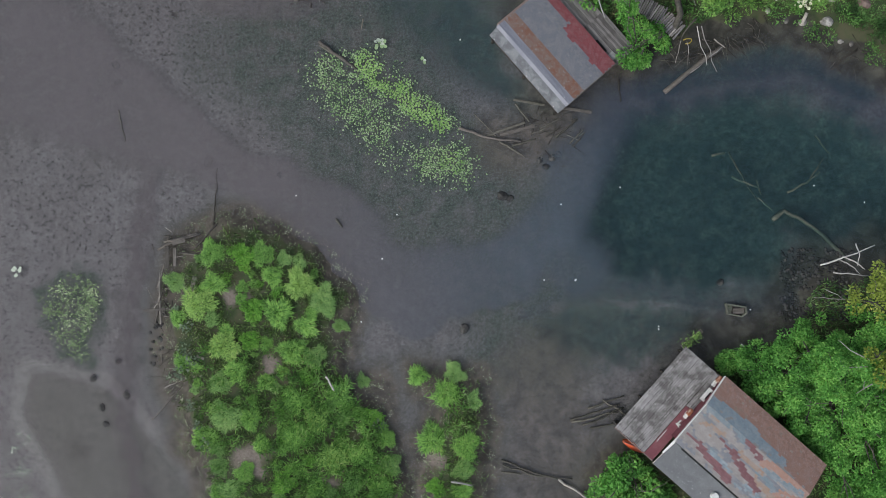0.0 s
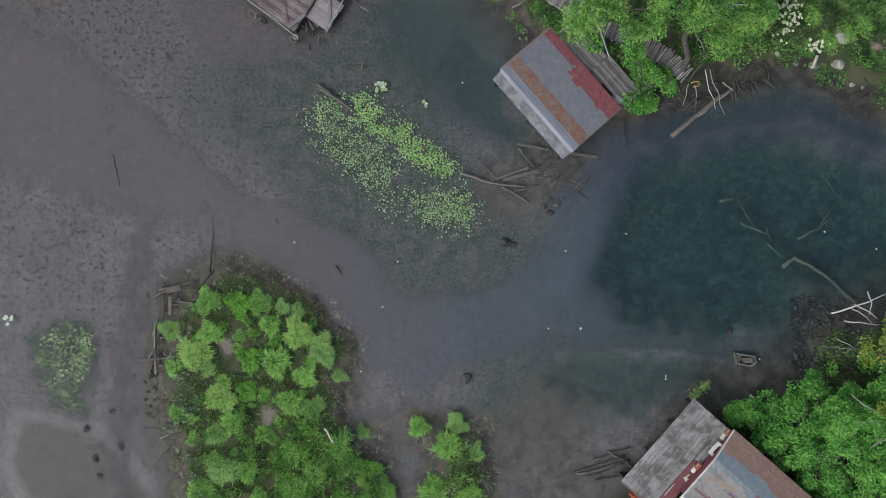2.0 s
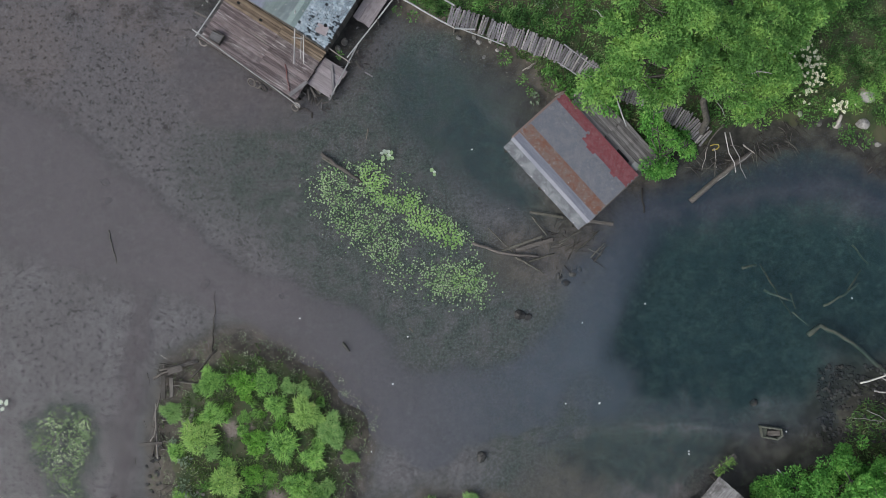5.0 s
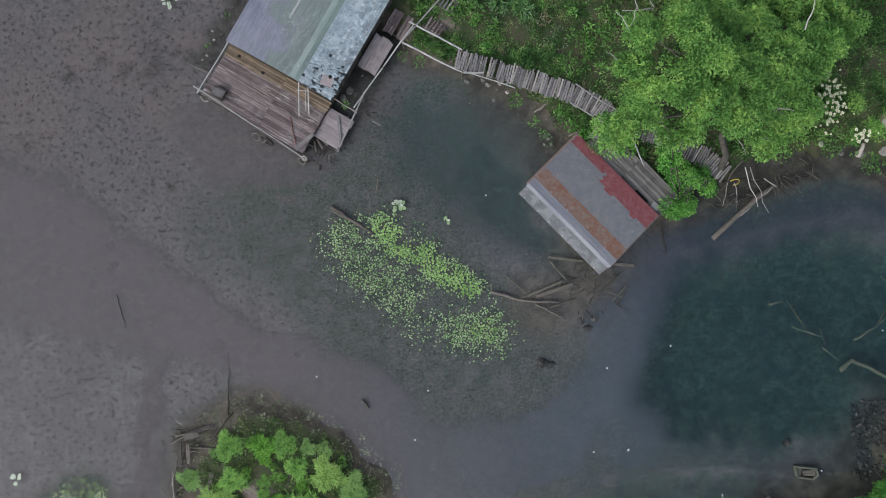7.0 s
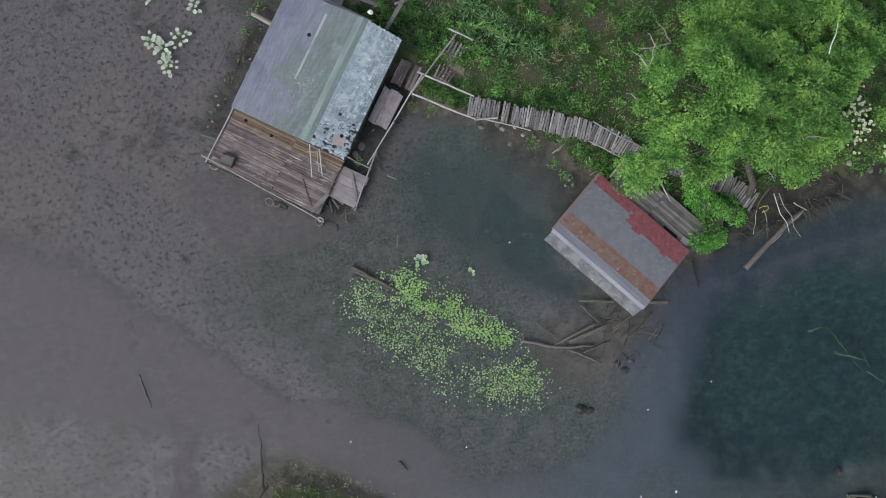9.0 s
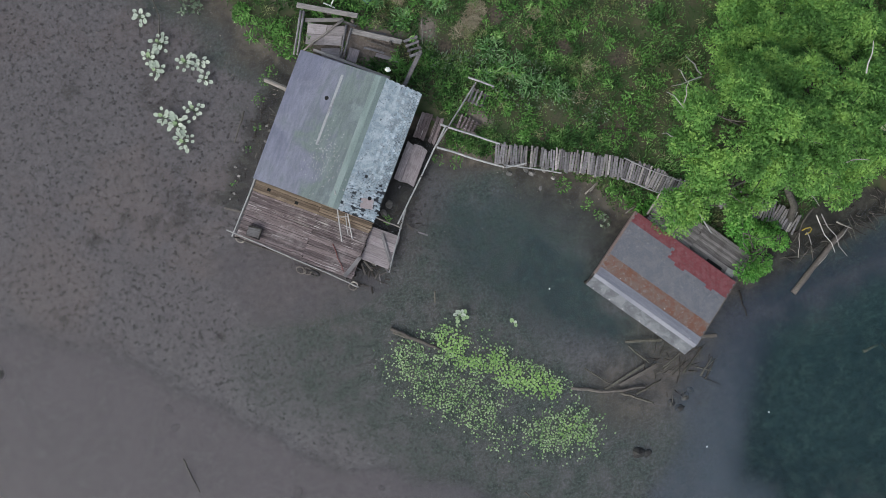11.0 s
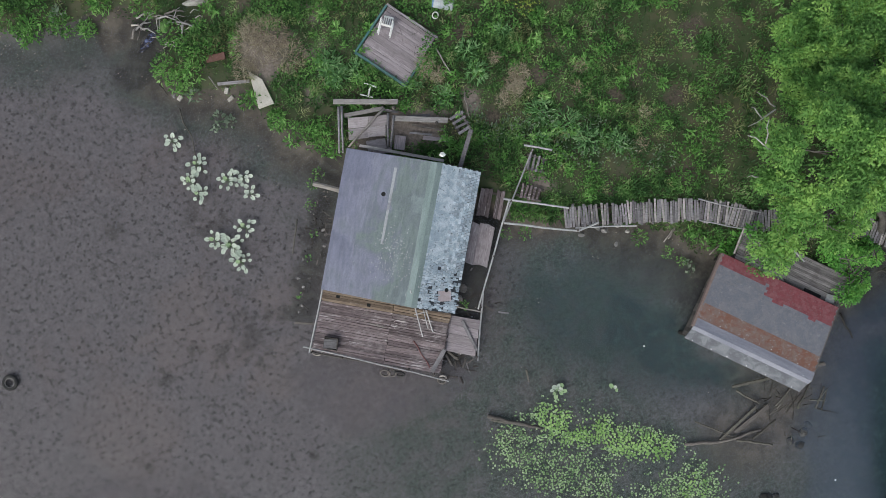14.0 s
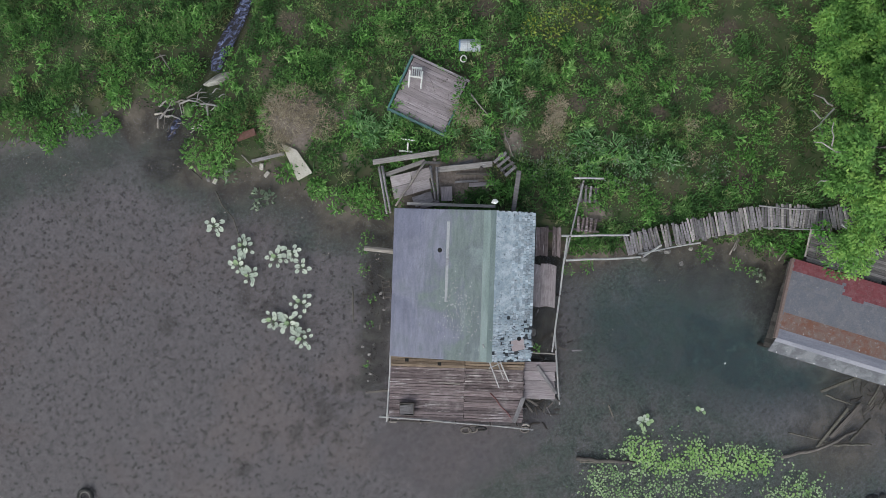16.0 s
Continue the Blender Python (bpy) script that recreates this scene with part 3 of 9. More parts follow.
se = shore_distance(SOUTH_EAST_BANK, gx, gy)
isl = np.maximum(shore_distance(ISLAND, gx, gy), shore_distance(ISLET, gx, gy))
east = line_distance(EAST_PEAT, gx, gy)
north = shore_distance(NORTH_BANK, gx, gy)
west_shore = step(north + 0.5 * wavy(gx, gy, 2.1, 66), -1.6, -0.2) * (1 - step(north + 0.6 * wavy(gx, gy, 1.2, 67), 0.8, 2.2)) * (gx < -6.6)
hollow = 1 - step(line_distance([(-9.9, 33.4), (-10.9, 32.8), (-12.0, 33.2)], gx, gy), 0.4, 1.0)
set_field(ground, "peat", np.clip(np.maximum.reduce([0.35 * west_shore, hollow, 0.9 * (1 - step(line_distance(CREEK_LINE, gx, gy), 0.5, 1.1)), 0.95 * step(se + 0.3 * wavy(gx, gy, 1.5, 61), -2.4, -0.6) * step(gx, 7.5, 10.5), 0.35 * step(se, -4, 0), 0.6 * (1 - step(line_distance([(1.2, 18.2), (2.6, 17.0), (3.8, 15.4)], gx, gy) + 0.25 * wavy(gx, gy, 1.1, 72), 0.5, 1.7)), 0.95 * (1 - step(east + 0.2 * wavy(gx, gy, 0.8, 64), 0.6, 1.25)), 0.38 * step(isl + 0.15 * wavy(gx, gy, 0.7, 74), -0.3, 0.3) * (1 - step(isl, 1.3, 2.4)), 0.85 * (1 - step(line_distance([(-11.0, 20.6), (-9.6, 22.4), (-7.4, 25.6)], gx, gy) + 0.2 * wavy(gx, gy, 0.9, 63), 0.25, 0.8)), 0.9 * (1 - step(line_distance([(-6.6, 16.6), (-5.2, 17.8), (-3.2, 20.8)], gx, gy), 0.5, 1.0))]), 0, 1))
set_field(ground, "turf", step(dist, 0.25, 1.4))
bare = np.zeros(gx.shape)
for bx, by, br in ((-0.6, 21.4, 0.7), (-1.7, 25.4, 0.6), (-8.2, 30.5, 1.5), (-6.4, 29.4, 0.6), (-7.2, 28.2, 0.5), (-5.9, 31.2, 0.5), (-10.1, 1.9, 0.6), (-9.2, 1.9, 0.45), (-9.2, -6.0, 1.2), (-8.1, -1.4, 0.6), (-0.4, -6.0, 0.6), (-5.2, -6.9, 0.6), (-5.6, 25.6, 1.4), (-3.8, 25.3, 1.2), (-4.6, 25.8, 1.1)):
    bare = np.maximum(bare, 1 - step(np.hypot(gx - bx, gy - by) + 0.3 * wavy(gx, gy, 1.0, 3), br * 0.4, br))
set_field(ground, "bare", bare)
set_field(ground, "litter", litter_field(gx, gy) * (north > 0.5))

# water
m, n, l, out = node_mat("shallow_silty_water")
pos = position(n)
w1 = noise_node(n, l, pos, 0.5, 4, 0.6, 0.8)
clear = n.new("ShaderNodeBsdfTransparent")
l.new(mixc(n, l, attr(n, "deep"), (0.97, 0.975, 0.98), (0.66, 0.815, 0.84)), clear.inputs[0])
murk = n.new("ShaderNodeBsdfDiffuse")
l.new(mixc(n, l, attr(n, "dim"), mixc(n, l, attr(n, "ink"), mixc(n, l, attr(n, "blue"), (0.138, 0.124, 0.13), (0.085, 0.107, 0.134)), (0.046, 0.058, 0.087)), (0.118, 0.102, 0.108)), murk.inputs[0])
w2 = noise_node(n, l, pos, 1.1, 6, 0.7, 0.5)
crisp = spread(n, l, maths(n, l, "ADD", attr(n, "plume"), maths(n, l, "MULTIPLY", maths(n, l, "SUBTRACT", w2, 0.5), 0.7)), 0.22, 0.78)
blend = n.new("ShaderNodeMix")
l.new(maths(n, l, "ADD", maths(n, l, "MULTIPLY", attr(n, "blue"), -0.4), 0.65), blend.inputs[0])
l.new(attr(n, "plume"), blend.inputs[2])
l.new(crisp, blend.inputs[3])
plume = blend.outputs[0]
fac = maths(n, l, "MULTIPLY", maths(n, l, "ADD", attr(n, "silt"), maths(n, l, "MULTIPLY", plume, attr(n, "thick"))), spread(n, l, w1, 0.25, 0.7, 0.75, 1.0))
body = n.new("ShaderNodeMixShader")
l.new(fac, body.inputs[0])
l.new(clear.outputs[0], body.inputs[1])
l.new(murk.outputs[0], body.inputs[2])
gloss = n.new("ShaderNodeBsdfGlossy")
gloss.inputs["Roughness"].default_value = 0.06
ripple = noise_node(n, l, pos, 3.0, 3, 0.5)
nrm = bump(n, l, ripple, 0.05, 0.02)
l.new(nrm, gloss.inputs["Normal"])
facing = n.new("ShaderNodeLayerWeight")
facing.inputs["Blend"].default_value = 0.5
l.new(nrm, facing.inputs["Normal"])
shine = maths(n, l, "ADD", maths(n, l, "MULTIPLY", maths(n, l, "POWER", facing.outputs["Facing"], 5.0), 0.96), maths(n, l, "ADD", maths(n, l, "MULTIPLY", attr(n, "calm"), 0.008), 0.02))
both = n.new("ShaderNodeMixShader")
l.new(shine, both.inputs[0])
l.new(body.outputs[0], both.inputs[1])
l.new(gloss.outputs[0], both.inputs[2])
l.new(both.outputs[0], out.inputs["Surface"])
WATER = m
water, wx, wy = sheet("water", np.arange(-45, 45.1, 0.25), np.arange(-30, 50.1, 0.25), lambda x, y: 0 * x, WATER)
tagged(water, "still silty water over mud, dark in the pool", "water", kind="structure")
deep_w = np.maximum(step(shore_distance(POOL, wx, wy) + 0.5 * wavy(wx, wy, 2.6, 34), -2.4, 1.8), 0.45 * step(shore_distance(INLET, wx, wy), -1.2, 1.2))
ch = channel_field(wx, wy)
set_field(water, "deep", deep_w)
set_field(water, "calm", np.maximum(step(shore_distance(POOL, wx, wy), -1.5, 1.0), step(shore_distance(INLET, wx, wy), -1.0, 0.8)))
set_field(water, "blue", step(wx, -10, 8))
side_w = step(shore_distance(SIDE_POOL, wx, wy), -0.8, 0.5)
set_field(water, "silt", 0.1 * (1 - 0.65 * step(wx, 4.5, 9.0)) * (1 - step(shore_distance(NORTH_BANK, wx, wy), -0.8, 0.2)) * (1 - 0.6 * deep_w * (1 - ch)) * (1 - 0.8 * side_w) * (1 - 0.85 * step(shore_distance(SOUTH_EAST_BANK, wx, wy), -2.6, -0.4)))
set_field(water, "plume", ch)
set_field(water, "ink", step(wx + 0.3 * wy, 7, 13.5))
set_field(water, "thick", 0.62 * (1 - 0.35 * step(wx, 7, 11)))
set_field(water, "dim", step(-wx, 13.4, 14.2) * (1 - step(wy, 6, 9)))

# ---- roof and wall materials ----
def drifting_felt(name):
    m, n, l, out = node_mat(name)
    pos = position(n)
    across = n.new("ShaderNodeVectorMath")
    across.operation = "DOT_PRODUCT"
    l.new(pos, across.inputs[0])
    across.inputs[1].default_value = (0.831, -0.556, 0.0)
    reach = spread(n, l, across.outputs["Value"], -19.8, -16.3, 0.12, 0.82)
    v, r = own_coords(n, l, (1.5, 0.3, 1))
    drift_n = maths(n, l, "MULTIPLY", maths(n, l, "SUBTRACT", noise_node(n, l, pos, 0.55, 4, 0.6, 0.6), 0.5), 1.5)
    streak_n = maths(n, l, "MULTIPLY", maths(n, l, "SUBTRACT", noise_node(n, l, v, 1.6, 5, 0.65, 0.4), 0.5), 0.55)
    col = ramp(n, [(0.1, (0.158, 0.165, 0.222)), (0.32, (0.2, 0.208, 0.262)), (0.48, (0.165, 0.18, 0.212)), (0.62, (0.165, 0.202, 0.192)), (0.78, (0.145, 0.168, 0.178)), (0.92, (0.185, 0.225, 0.222))])
    l.new(maths(n, l, "ADD", reach, maths(n, l, "ADD", drift_n, streak_n)), col.inputs[0])
    fine = noise_node(n, l, pos, 24, 3, 0.7)
    c = mixc(n, l, 1.0, col.outputs[0], spread(n, l, fine, 0.25, 0.8, 0.8, 1.18), "MULTIPLY")
    c = mixc(n, l, 1.0, c, spread(n, l, noise_node(n, l, v, 5.0, 3, 0.6), 0.3, 0.7, 0.88, 1.1), "MULTIPLY")
    surface(n, l, out, c, 0.7, bump(n, l, fine, 0.4, 0.01), spec=0.3)
    return m


FELT_DRIFT = drifting_felt("violet_to_green_roofing_felt")
FELT_RIDGE = painted("pale_green_ridge_felt", (0.18, 0.23, 0.22), (0.24, 0.295, 0.285), 1.2, (0.4, 0.65), streak=(2, 0.4, 1), rand=0.03)
FELT_SEAM = painted("pale_lap_seam", (0.34, 0.35, 0.36), (0.22, 0.22, 0.24), 2.5, (0.5, 0.66), rand=0.0)
SHINGLE_PALE = painted("pale_blue_shingle", (0.27, 0.33, 0.375), (0.44, 0.49, 0.53), 2.2, (0.4, 0.62), speck=(0.055, 0.06, 0.07), speck_at=0.6, rand=0.25)
UNDERFELT = painted("black_underfelt", (0.025, 0.03, 0.036), (0.06, 0.07, 0.08), 3, (0.4, 0.7), rand=0.0)
TILE_GREY = painted("blue_grey_tile", (0.165, 0.17, 0.196), (0.205, 0.203, 0.218), 3, (0.4, 0.65), rand=0.06, speck=(0.29, 0.285, 0.29), speck_at=0.61)
TILE_RED = painted("faded_red_tile", (0.205, 0.058, 0.068), (0.235, 0.105, 0.108), 3, (0.4, 0.7), rand=0.07, speck=(0.25, 0.17, 0.17), speck_at=0.63)
TILE_BROWN = painted("rusty_brown_tile", (0.205, 0.1, 0.068), (0.21, 0.15, 0.13), 3, (0.35, 0.65), rand=0.09, speck=(0.27, 0.235, 0.225), speck_at=0.58)
TILE_DULL = painted("dull_red_brown_tile", (0.275, 0.163, 0.13), (0.3, 0.205, 0.175), 3, (0.4, 0.7), rand=0.1, speck=(0.34, 0.27, 0.25), speck_at=0.62)
TILE_BLUE = painted("blue_slate_tile", (0.18, 0.222, 0.256), (0.245, 0.272, 0.292), 3, (0.4, 0.7), rand=0.12, speck=(0.32, 0.34, 0.36), speck_at=0.64)
TILE_WARM = painted("warm_grey_tile", (0.225, 0.207, 0.2), (0.255, 0.24, 0.235), 3, (0.4, 0.7), rand=0.1, speck=(0.36, 0.35, 0.35), speck_at=0.62)
TILE_ORANGE = painted("washed_orange_tile", (0.275, 0.195, 0.152), (0.275, 0.225, 0.195), 3, (0.4, 0.7), rand=0.1)
TILE_MAROON = painted("maroon_tile", (0.16, 0.075, 0.085), (0.2, 0.115, 0.118), 3, (0.4, 0.7), rand=0.1)
FELT_GREY = painted("speckled_grey_felt", (0.1, 0.105, 0.118), (0.18, 0.186, 0.2), 2.4, (0.38, 0.64), speck=(0.3, 0.31, 0.33), speck_at=0.64, rand=0.05)
FELT_LILAC = painted("lilac_grey_ridge_felt", (0.19, 0.195, 0.235), (0.26, 0.262, 0.3), 1.6, (0.38, 0.66), streak=(0.4, 2.5, 1), speck=(0.14, 0.145, 0.16), speck_at=0.62, rand=0.03)
FELT_DARK = painted("dark_grey_felt", (0.12, 0.124, 0.133), (0.158, 0.162, 0.172), 1.2, (0.35, 0.7), speck=(0.36, 0.365, 0.37), speck_at=0.625, rand=0.04)
FELT_MAROON = painted("maroon_felt", (0.17, 0.055, 0.068), (0.205, 0.085, 0.095), 1.4, (0.4, 0.7), rand=0.05)
WHITE_PAINT = painted("peeling_white_paint", (0.62, 0.62, 0.6), (0.42, 0.4, 0.38), 3, (0.5, 0.7), rand=0.08)
BRICK_RED = painted("broken_orange_brick", (0.3, 0.1, 0.05), (0.42, 0.3, 0.24), 5, (0.45, 0.6), rand=0.2)
PLASTIC_WHITE = painted("white_plastic", (0.7, 0.7, 0.67), (0.58, 0.57, 0.53), 2, (0.5, 0.75), rough=0.45, rand=0.03)
RUBBER = painted("muddy_rubber", (0.025, 0.025, 0.026), (0.08, 0.075, 0.07), 5, (0.45, 0.7), rand=0.1)
METAL_PALE = painted("grey_weathered_pole", (0.3, 0.3, 0.3), (0.42, 0.41, 0.4), 4, (0.4, 0.65), rand=0.2)
STONE = painted("pale_rubble_stone", (0.16, 0.15, 0.14), (0.3, 0.28, 0.26), 4, (0.4, 0.65), rand=0.35)
DARK_STONE = painted("wet_dark_stone", (0.03, 0.029, 0.028), (0.07, 0.066, 0.061), 4, (0.4, 0.65), rand=0.3)
# near-black that stands for the darkness inside holes and gaps
OPENING_BLACK = painted("painted_opening_black", (0.006, 0.006, 0.006), (0.01, 0.01, 0.01), 4, rand=0.0)


def slope_matrix(a, b, c):
    """Local frame on a roof plane: origin a, x towards b, y towards c, z out of the plane."""
    a, b, c = Vector(a), Vector(b), Vector(c)
    x = (b - a).normalized()
    z = x.cross(c - a).normalized()
    y = z.cross(x)
    m = Matrix((x, y, z)).transposed().to_4x4()
    m.translation = a
    return m


def tile_mesh(name, w, d, th, material):
    """A roof tile that lies tilted, its lower edge proud of the course below."""
    bm = bmesh.new()
    box(bm, -w / 2, w / 2, -d / 2, d / 2, 0, th)
    for v in bm.verts:
        if v.co.y < 0 and v.co.z > th / 2:
            v.co.z += th * 0.8
            v.co.x *= 0.97
    me = bpy.data.meshes.new(name)
    bm.to_mesh(me)
    bm.free()
    me.materials.append(material)
    return me


def lay_tiles(parent, m, width, depth, w, d, choose, meshes, rng, limit, gap=0.006):
    """Courses of tiles over a plane of that size. choose(u, v) names the mesh, or None for a missing one.
    Those past the limit are joined into one part."""
    rows, cols = int(depth / d), int(width / w)
    w, d = width / cols, depth / rows
    spare = {}
    count = 0
    for i in range(rows):
        for j in range(cols):
            u, v = (j + 0.5 + (0.25 if i % 2 else -0.25)) * w, (i + 0.5) * d
            u = min(max(u, w * 0.5), width - w * 0.5)
            key = choose(u, v)
            if key is None:
                continue
            mm = m @ pose(u, v, 0.004 + rng.uniform(0, 0.006), rng.uniform(-1.2, 1.2), rng.uniform(-1.2, 1.2), rng.uniform(-1.5, 1.5))
            if count < limit:
                ob = new("roof_tile", meshes[key])
                ob.parent = parent
                ob.matrix_basis = mm
                count += 1
            else:
                spare.setdefault(key, []).append(mm)
    for key, places in spare.items():
        base = meshes[key]
        co = [v.co.copy() for v in base.vertices]
        vs, fs = [], []
        for mm in places:
            o = len(vs)
            vs += [mm @ c for c in co]
            fs += [[o + k for k in poly.vertices] for poly in base.polygons]
        me = bpy.data.meshes.new("roof_tiles")
        me.from_pydata(vs, [], fs)
        me.materials.append(base.materials[0])
        ob = new("roof_tiles", me)
        ob.parent = parent
        tagged(ob, kind="stuff")


def lay_boards(parent, name, m, width, depth, w, th, material, rng, joints=(), skip=(), ends=0.04, variants=5, lift=0.0):
    """Boards along x, side by side along y, on a plane; joints: where along x they are cut."""
    rows = max(1, int(round(depth / w)))
    w = depth / rows
    cuts = [0.0, *joints, width]
    made = []
    for a, b in zip(cuts, cuts[1:]):
        ms = []
        for k in range(variants):
            bm = soft_block(b - a - 0.006, w - 0.008, th, min(0.006, th * 0.3), ends, rng)
            me = bpy.data.meshes.new(name)
            bm.to_mesh(me)
            bm.free()
            me.materials.append(material(0) if callable(material) else material)
            ms.append(me)
        for i in range(rows):
            if (i, a) in skip or i in skip:
                continue
            me = rng.choice(ms)
            if callable(material):
                me = me.copy()
                me.materials.clear()
                me.materials.append(material((i + 0.5) * w))
            ob = new(name, me)
            ob.parent = parent
            ob.matrix_basis = m @ pose((a + b) / 2, (i + 0.5) * w, th / 2 + lift + rng.uniform(0, 0.008), rng.uniform(-1, 1), 0, rng.uniform(-0.35, 0.35))
            made.append(ob)
    return made


def ring(bm, at, r, thick, segs=20, sides=6, tilt=None):
    tilt = tilt or Matrix.Identity(4)
    rows = []
    for i in range(segs):
        a = 2 * math.pi * i / segs
        row = []
        for k in range(sides):
            b = 2 * math.pi * k / sides
            p = Vector(((r + thick * math.cos(b)) * math.cos(a), (r + thick * math.cos(b)) * math.sin(a), thick * math.sin(b)))
            row.append(bm.verts.new(Vector(at) + (tilt @ p)))
        rows.append(row)
    for i in range(segs):
        for k in range(sides):
            bm.faces.new((rows[i][k], rows[(i + 1) % segs][k], rows[(i + 1) % segs][(k + 1) % sides], rows[i][(k + 1) % sides]))
    return bm


def disc(bm, at, r, h, sides=14, m=None):
    m = m or Matrix.Identity(4)
    top = [bm.verts.new(m @ (Vector(at) + Vector((r * math.cos(2 * math.pi * k / sides), r * math.sin(2 * math.pi * k / sides), h)))) for k in range(sides)]
    low = [bm.verts.new(m @ (Vector(at) + Vector((r * math.cos(2 * math.pi * k / sides), r * math.sin(2 * math.pi * k / sides), 0)))) for k in range(sides)]
    bm.faces.new(top)
    bm.faces.new(low[::-1])
    for k in range(sides):
        j = (k + 1) % sides
        bm.faces.new((low[k], low[j], top[j], top[k]))
    return bm


def plank_wall(parent, p, q, z0, z1, material, rng, w=0.16, top=None):
    """Upright boards from p to q (plan), each a part of the wall; top(s) gives the upper end along the wall."""
    p, q = Vector((*p, 0)), Vector((*q, 0))
    length = (q - p).length
    turn = math.degrees(math.atan2(q.y - p.y, q.x - p.x))
    bm = bmesh.new()
    box(bm, 0, length, -0.02, 0.02, z0, z1)
    if top:
        for v in bm.verts:
            if v.co.z > (z0 + z1) / 2:
                v.co.z = top(v.co.x / length)
    wall = part("wall", bm, material, parent)
    wall.matrix_basis = pose(p.x, p.y, 0, 0, 0, turn)
    k = int(length / w)
    for i in range(k):
        s = (i + 0.5) / k
        zt = top(s) if top else z1
        bm = block(-length / k / 2 + 0.004, length / k / 2 - 0.004, 0, 0.02, z0 - rng.uniform(0, 0.06), zt - 0.03)
        b = part("wall_board", bm, material, wall)
        b.matrix_basis = pose(s * length, -0.044, 0)
    return wall


# ---- the boathouse with the blue-grey felt roof and plank deck ----
rng = random.Random(11)
A = thing("boathouse", (-9.75, 21.08, 0), -33.8, "old low boathouse with violet-grey felt roof and plank deck on posts", "boathouse")
EL, ER, RZ, RX, RW, RL = 1.25, 1.62, 2.2, 3.53, 5.15, 5.44
roof = part("roof", plate([(0, 0, EL), (RX, 0, RZ), (RX, RL, RZ), (0, RL, EL)], 0.06), FELT_DRIFT, A, "violet-grey and green roofing felt, pale lap seam")
left = slope_matrix((0, 0, EL), (RX, 0, RZ), (0, RL, EL))
slope = math.hypot(RX, RZ - EL)
for a, b, mat in ((0, 1.02, FELT_DRIFT), (1.0, 2.06, FELT_DRIFT), (2.04, 2.72, FELT_DRIFT), (2.7, 3.42, FELT_DRIFT), (3.38, slope + 0.02, FELT_RIDGE)):
    s = part("felt_strip", soft_block(b - a, RL - rng.uniform(0.0, 0.03), 0.012, 0.003), mat, roof)
    s.matrix_basis = left @ pose((a + b) / 2, RL / 2, 0.008 + 0.004 * (a > 0.5) + 0.003 * rng.random(), 0, 0.25)
s = part("lap_seam", soft_block(0.1, 2.9, 0.01, 0.003, 0.02, rng), FELT_SEAM, roof, "pale torn lap seam")
s.matrix_basis = left @ pose(2.08, 3.55, 0.03)
flakes = bmesh.new()
for k in range(240):
    x, y, q = rng.gauss(2.6, 0.45), rng.gauss(1.7, 0.5), rng.uniform(0.01, 0.036)
    a = rng.uniform(0, 3)
    flakes.faces.new([flakes.verts.new((x + q * math.cos(a + j) * rng.uniform(0.5, 1.2), y + q * math.sin(a + j) * rng.uniform(0.5, 1.2), 0.028)) for j in (0, 1.6, 3.1, 4.7)])
fl = part("paint_flakes", flakes, FELT_SEAM, roof, "pale flaking specks")
fl.matrix_basis = left
tagged(fl, kind="stuff")
# a flat black disc on the felt stands for the hole's dark inside
hole = part("flue_hole", disc(bmesh.new(), (0, 0, 0), 0.085, 0.012), OPENING_BLACK, roof, "black disc painted as the dark flue hole")
hole.matrix_basis = left @ pose(1.78, 3.95, 0.018)
right_roof = part("roof", plate([(RX, 0, RZ), (RW, 0, ER), (RW, RL, ER), (RX, RL, RZ)], 0.06), UNDERFELT, A, "pale blue peeling shingles over black felt")
ms = {k: tile_mesh("roof_tile", w, d, 0.008, mt) for k, w, d, mt in (("pale", 0.112, 0.102, SHINGLE_PALE), ("snug", 0.12, 0.122, SHINGLE_PALE), ("dark", 0.11, 0.1, UNDERFELT))}
right_m = slope_matrix((RW, 0, ER), (RW, RL, ER), (RX, 0, RZ))


def shingle(u, v):
    bare = 0.8 * noise.noise(Vector((u * 1.7, v * 2.6, 3.1))) + 0.8 * (1 - step(u, 0.1, 2.6)) + 0.25 * (1 - step(v, 0.0, 0.9)) - 0.2
    if u > 2.5:
        return "snug" if v > 0.45 else "pale"
    if bare > 0.6 - 0.3 * rng.random():
        return None
    if bare > 0.3 and rng.random() < 0.3:
        return "dark"
    return "pale" if bare > 0.12 - 0.2 * rng.random() or v < 0.34 else "snug"


part("ridge_felt", plate([(RX - 0.03, 0, RZ + 0.035), (RX + 0.17, 0, RZ - 0.03), (RX + 0.17, RL, RZ - 0.03), (RX - 0.03, RL, RZ + 0.035)], 0.012), FELT_RIDGE, right_roof, "pale green felt over the ridge")
lay_tiles(right_roof, right_m, RL, math.hypot(RW - RX, RZ - ER) - 0.05, 0.12, 0.11, shingle, ms, rng, 300)
strips = [tile_mesh("shingle_strip", w, d, 0.006, SHINGLE_PALE) for w, d in ((0.05, 0.24), (0.07, 0.17), (0.045, 0.15), (0.09, 0.12))]
for k in range(230):
    u, v = abs(rng.gauss(0, 0.75)) + 0.05, rng.uniform(0.05, 1.55)
    if u > 2.4 or (abs(u - 0.62) < 0.2 and abs(v - 0.55) < 0.25) or v > 1.25 + 0.4 * u:
        continue
    ob = new("shingle_strip", rng.choice(strips))
    ob.parent = right_roof
    ob.matrix_basis = right_m @ pose(u, v, 0.014 + rng.uniform(0, 0.006), rng.uniform(-2, 2), rng.uniform(-2, 2), rng.gauss(0, 9))
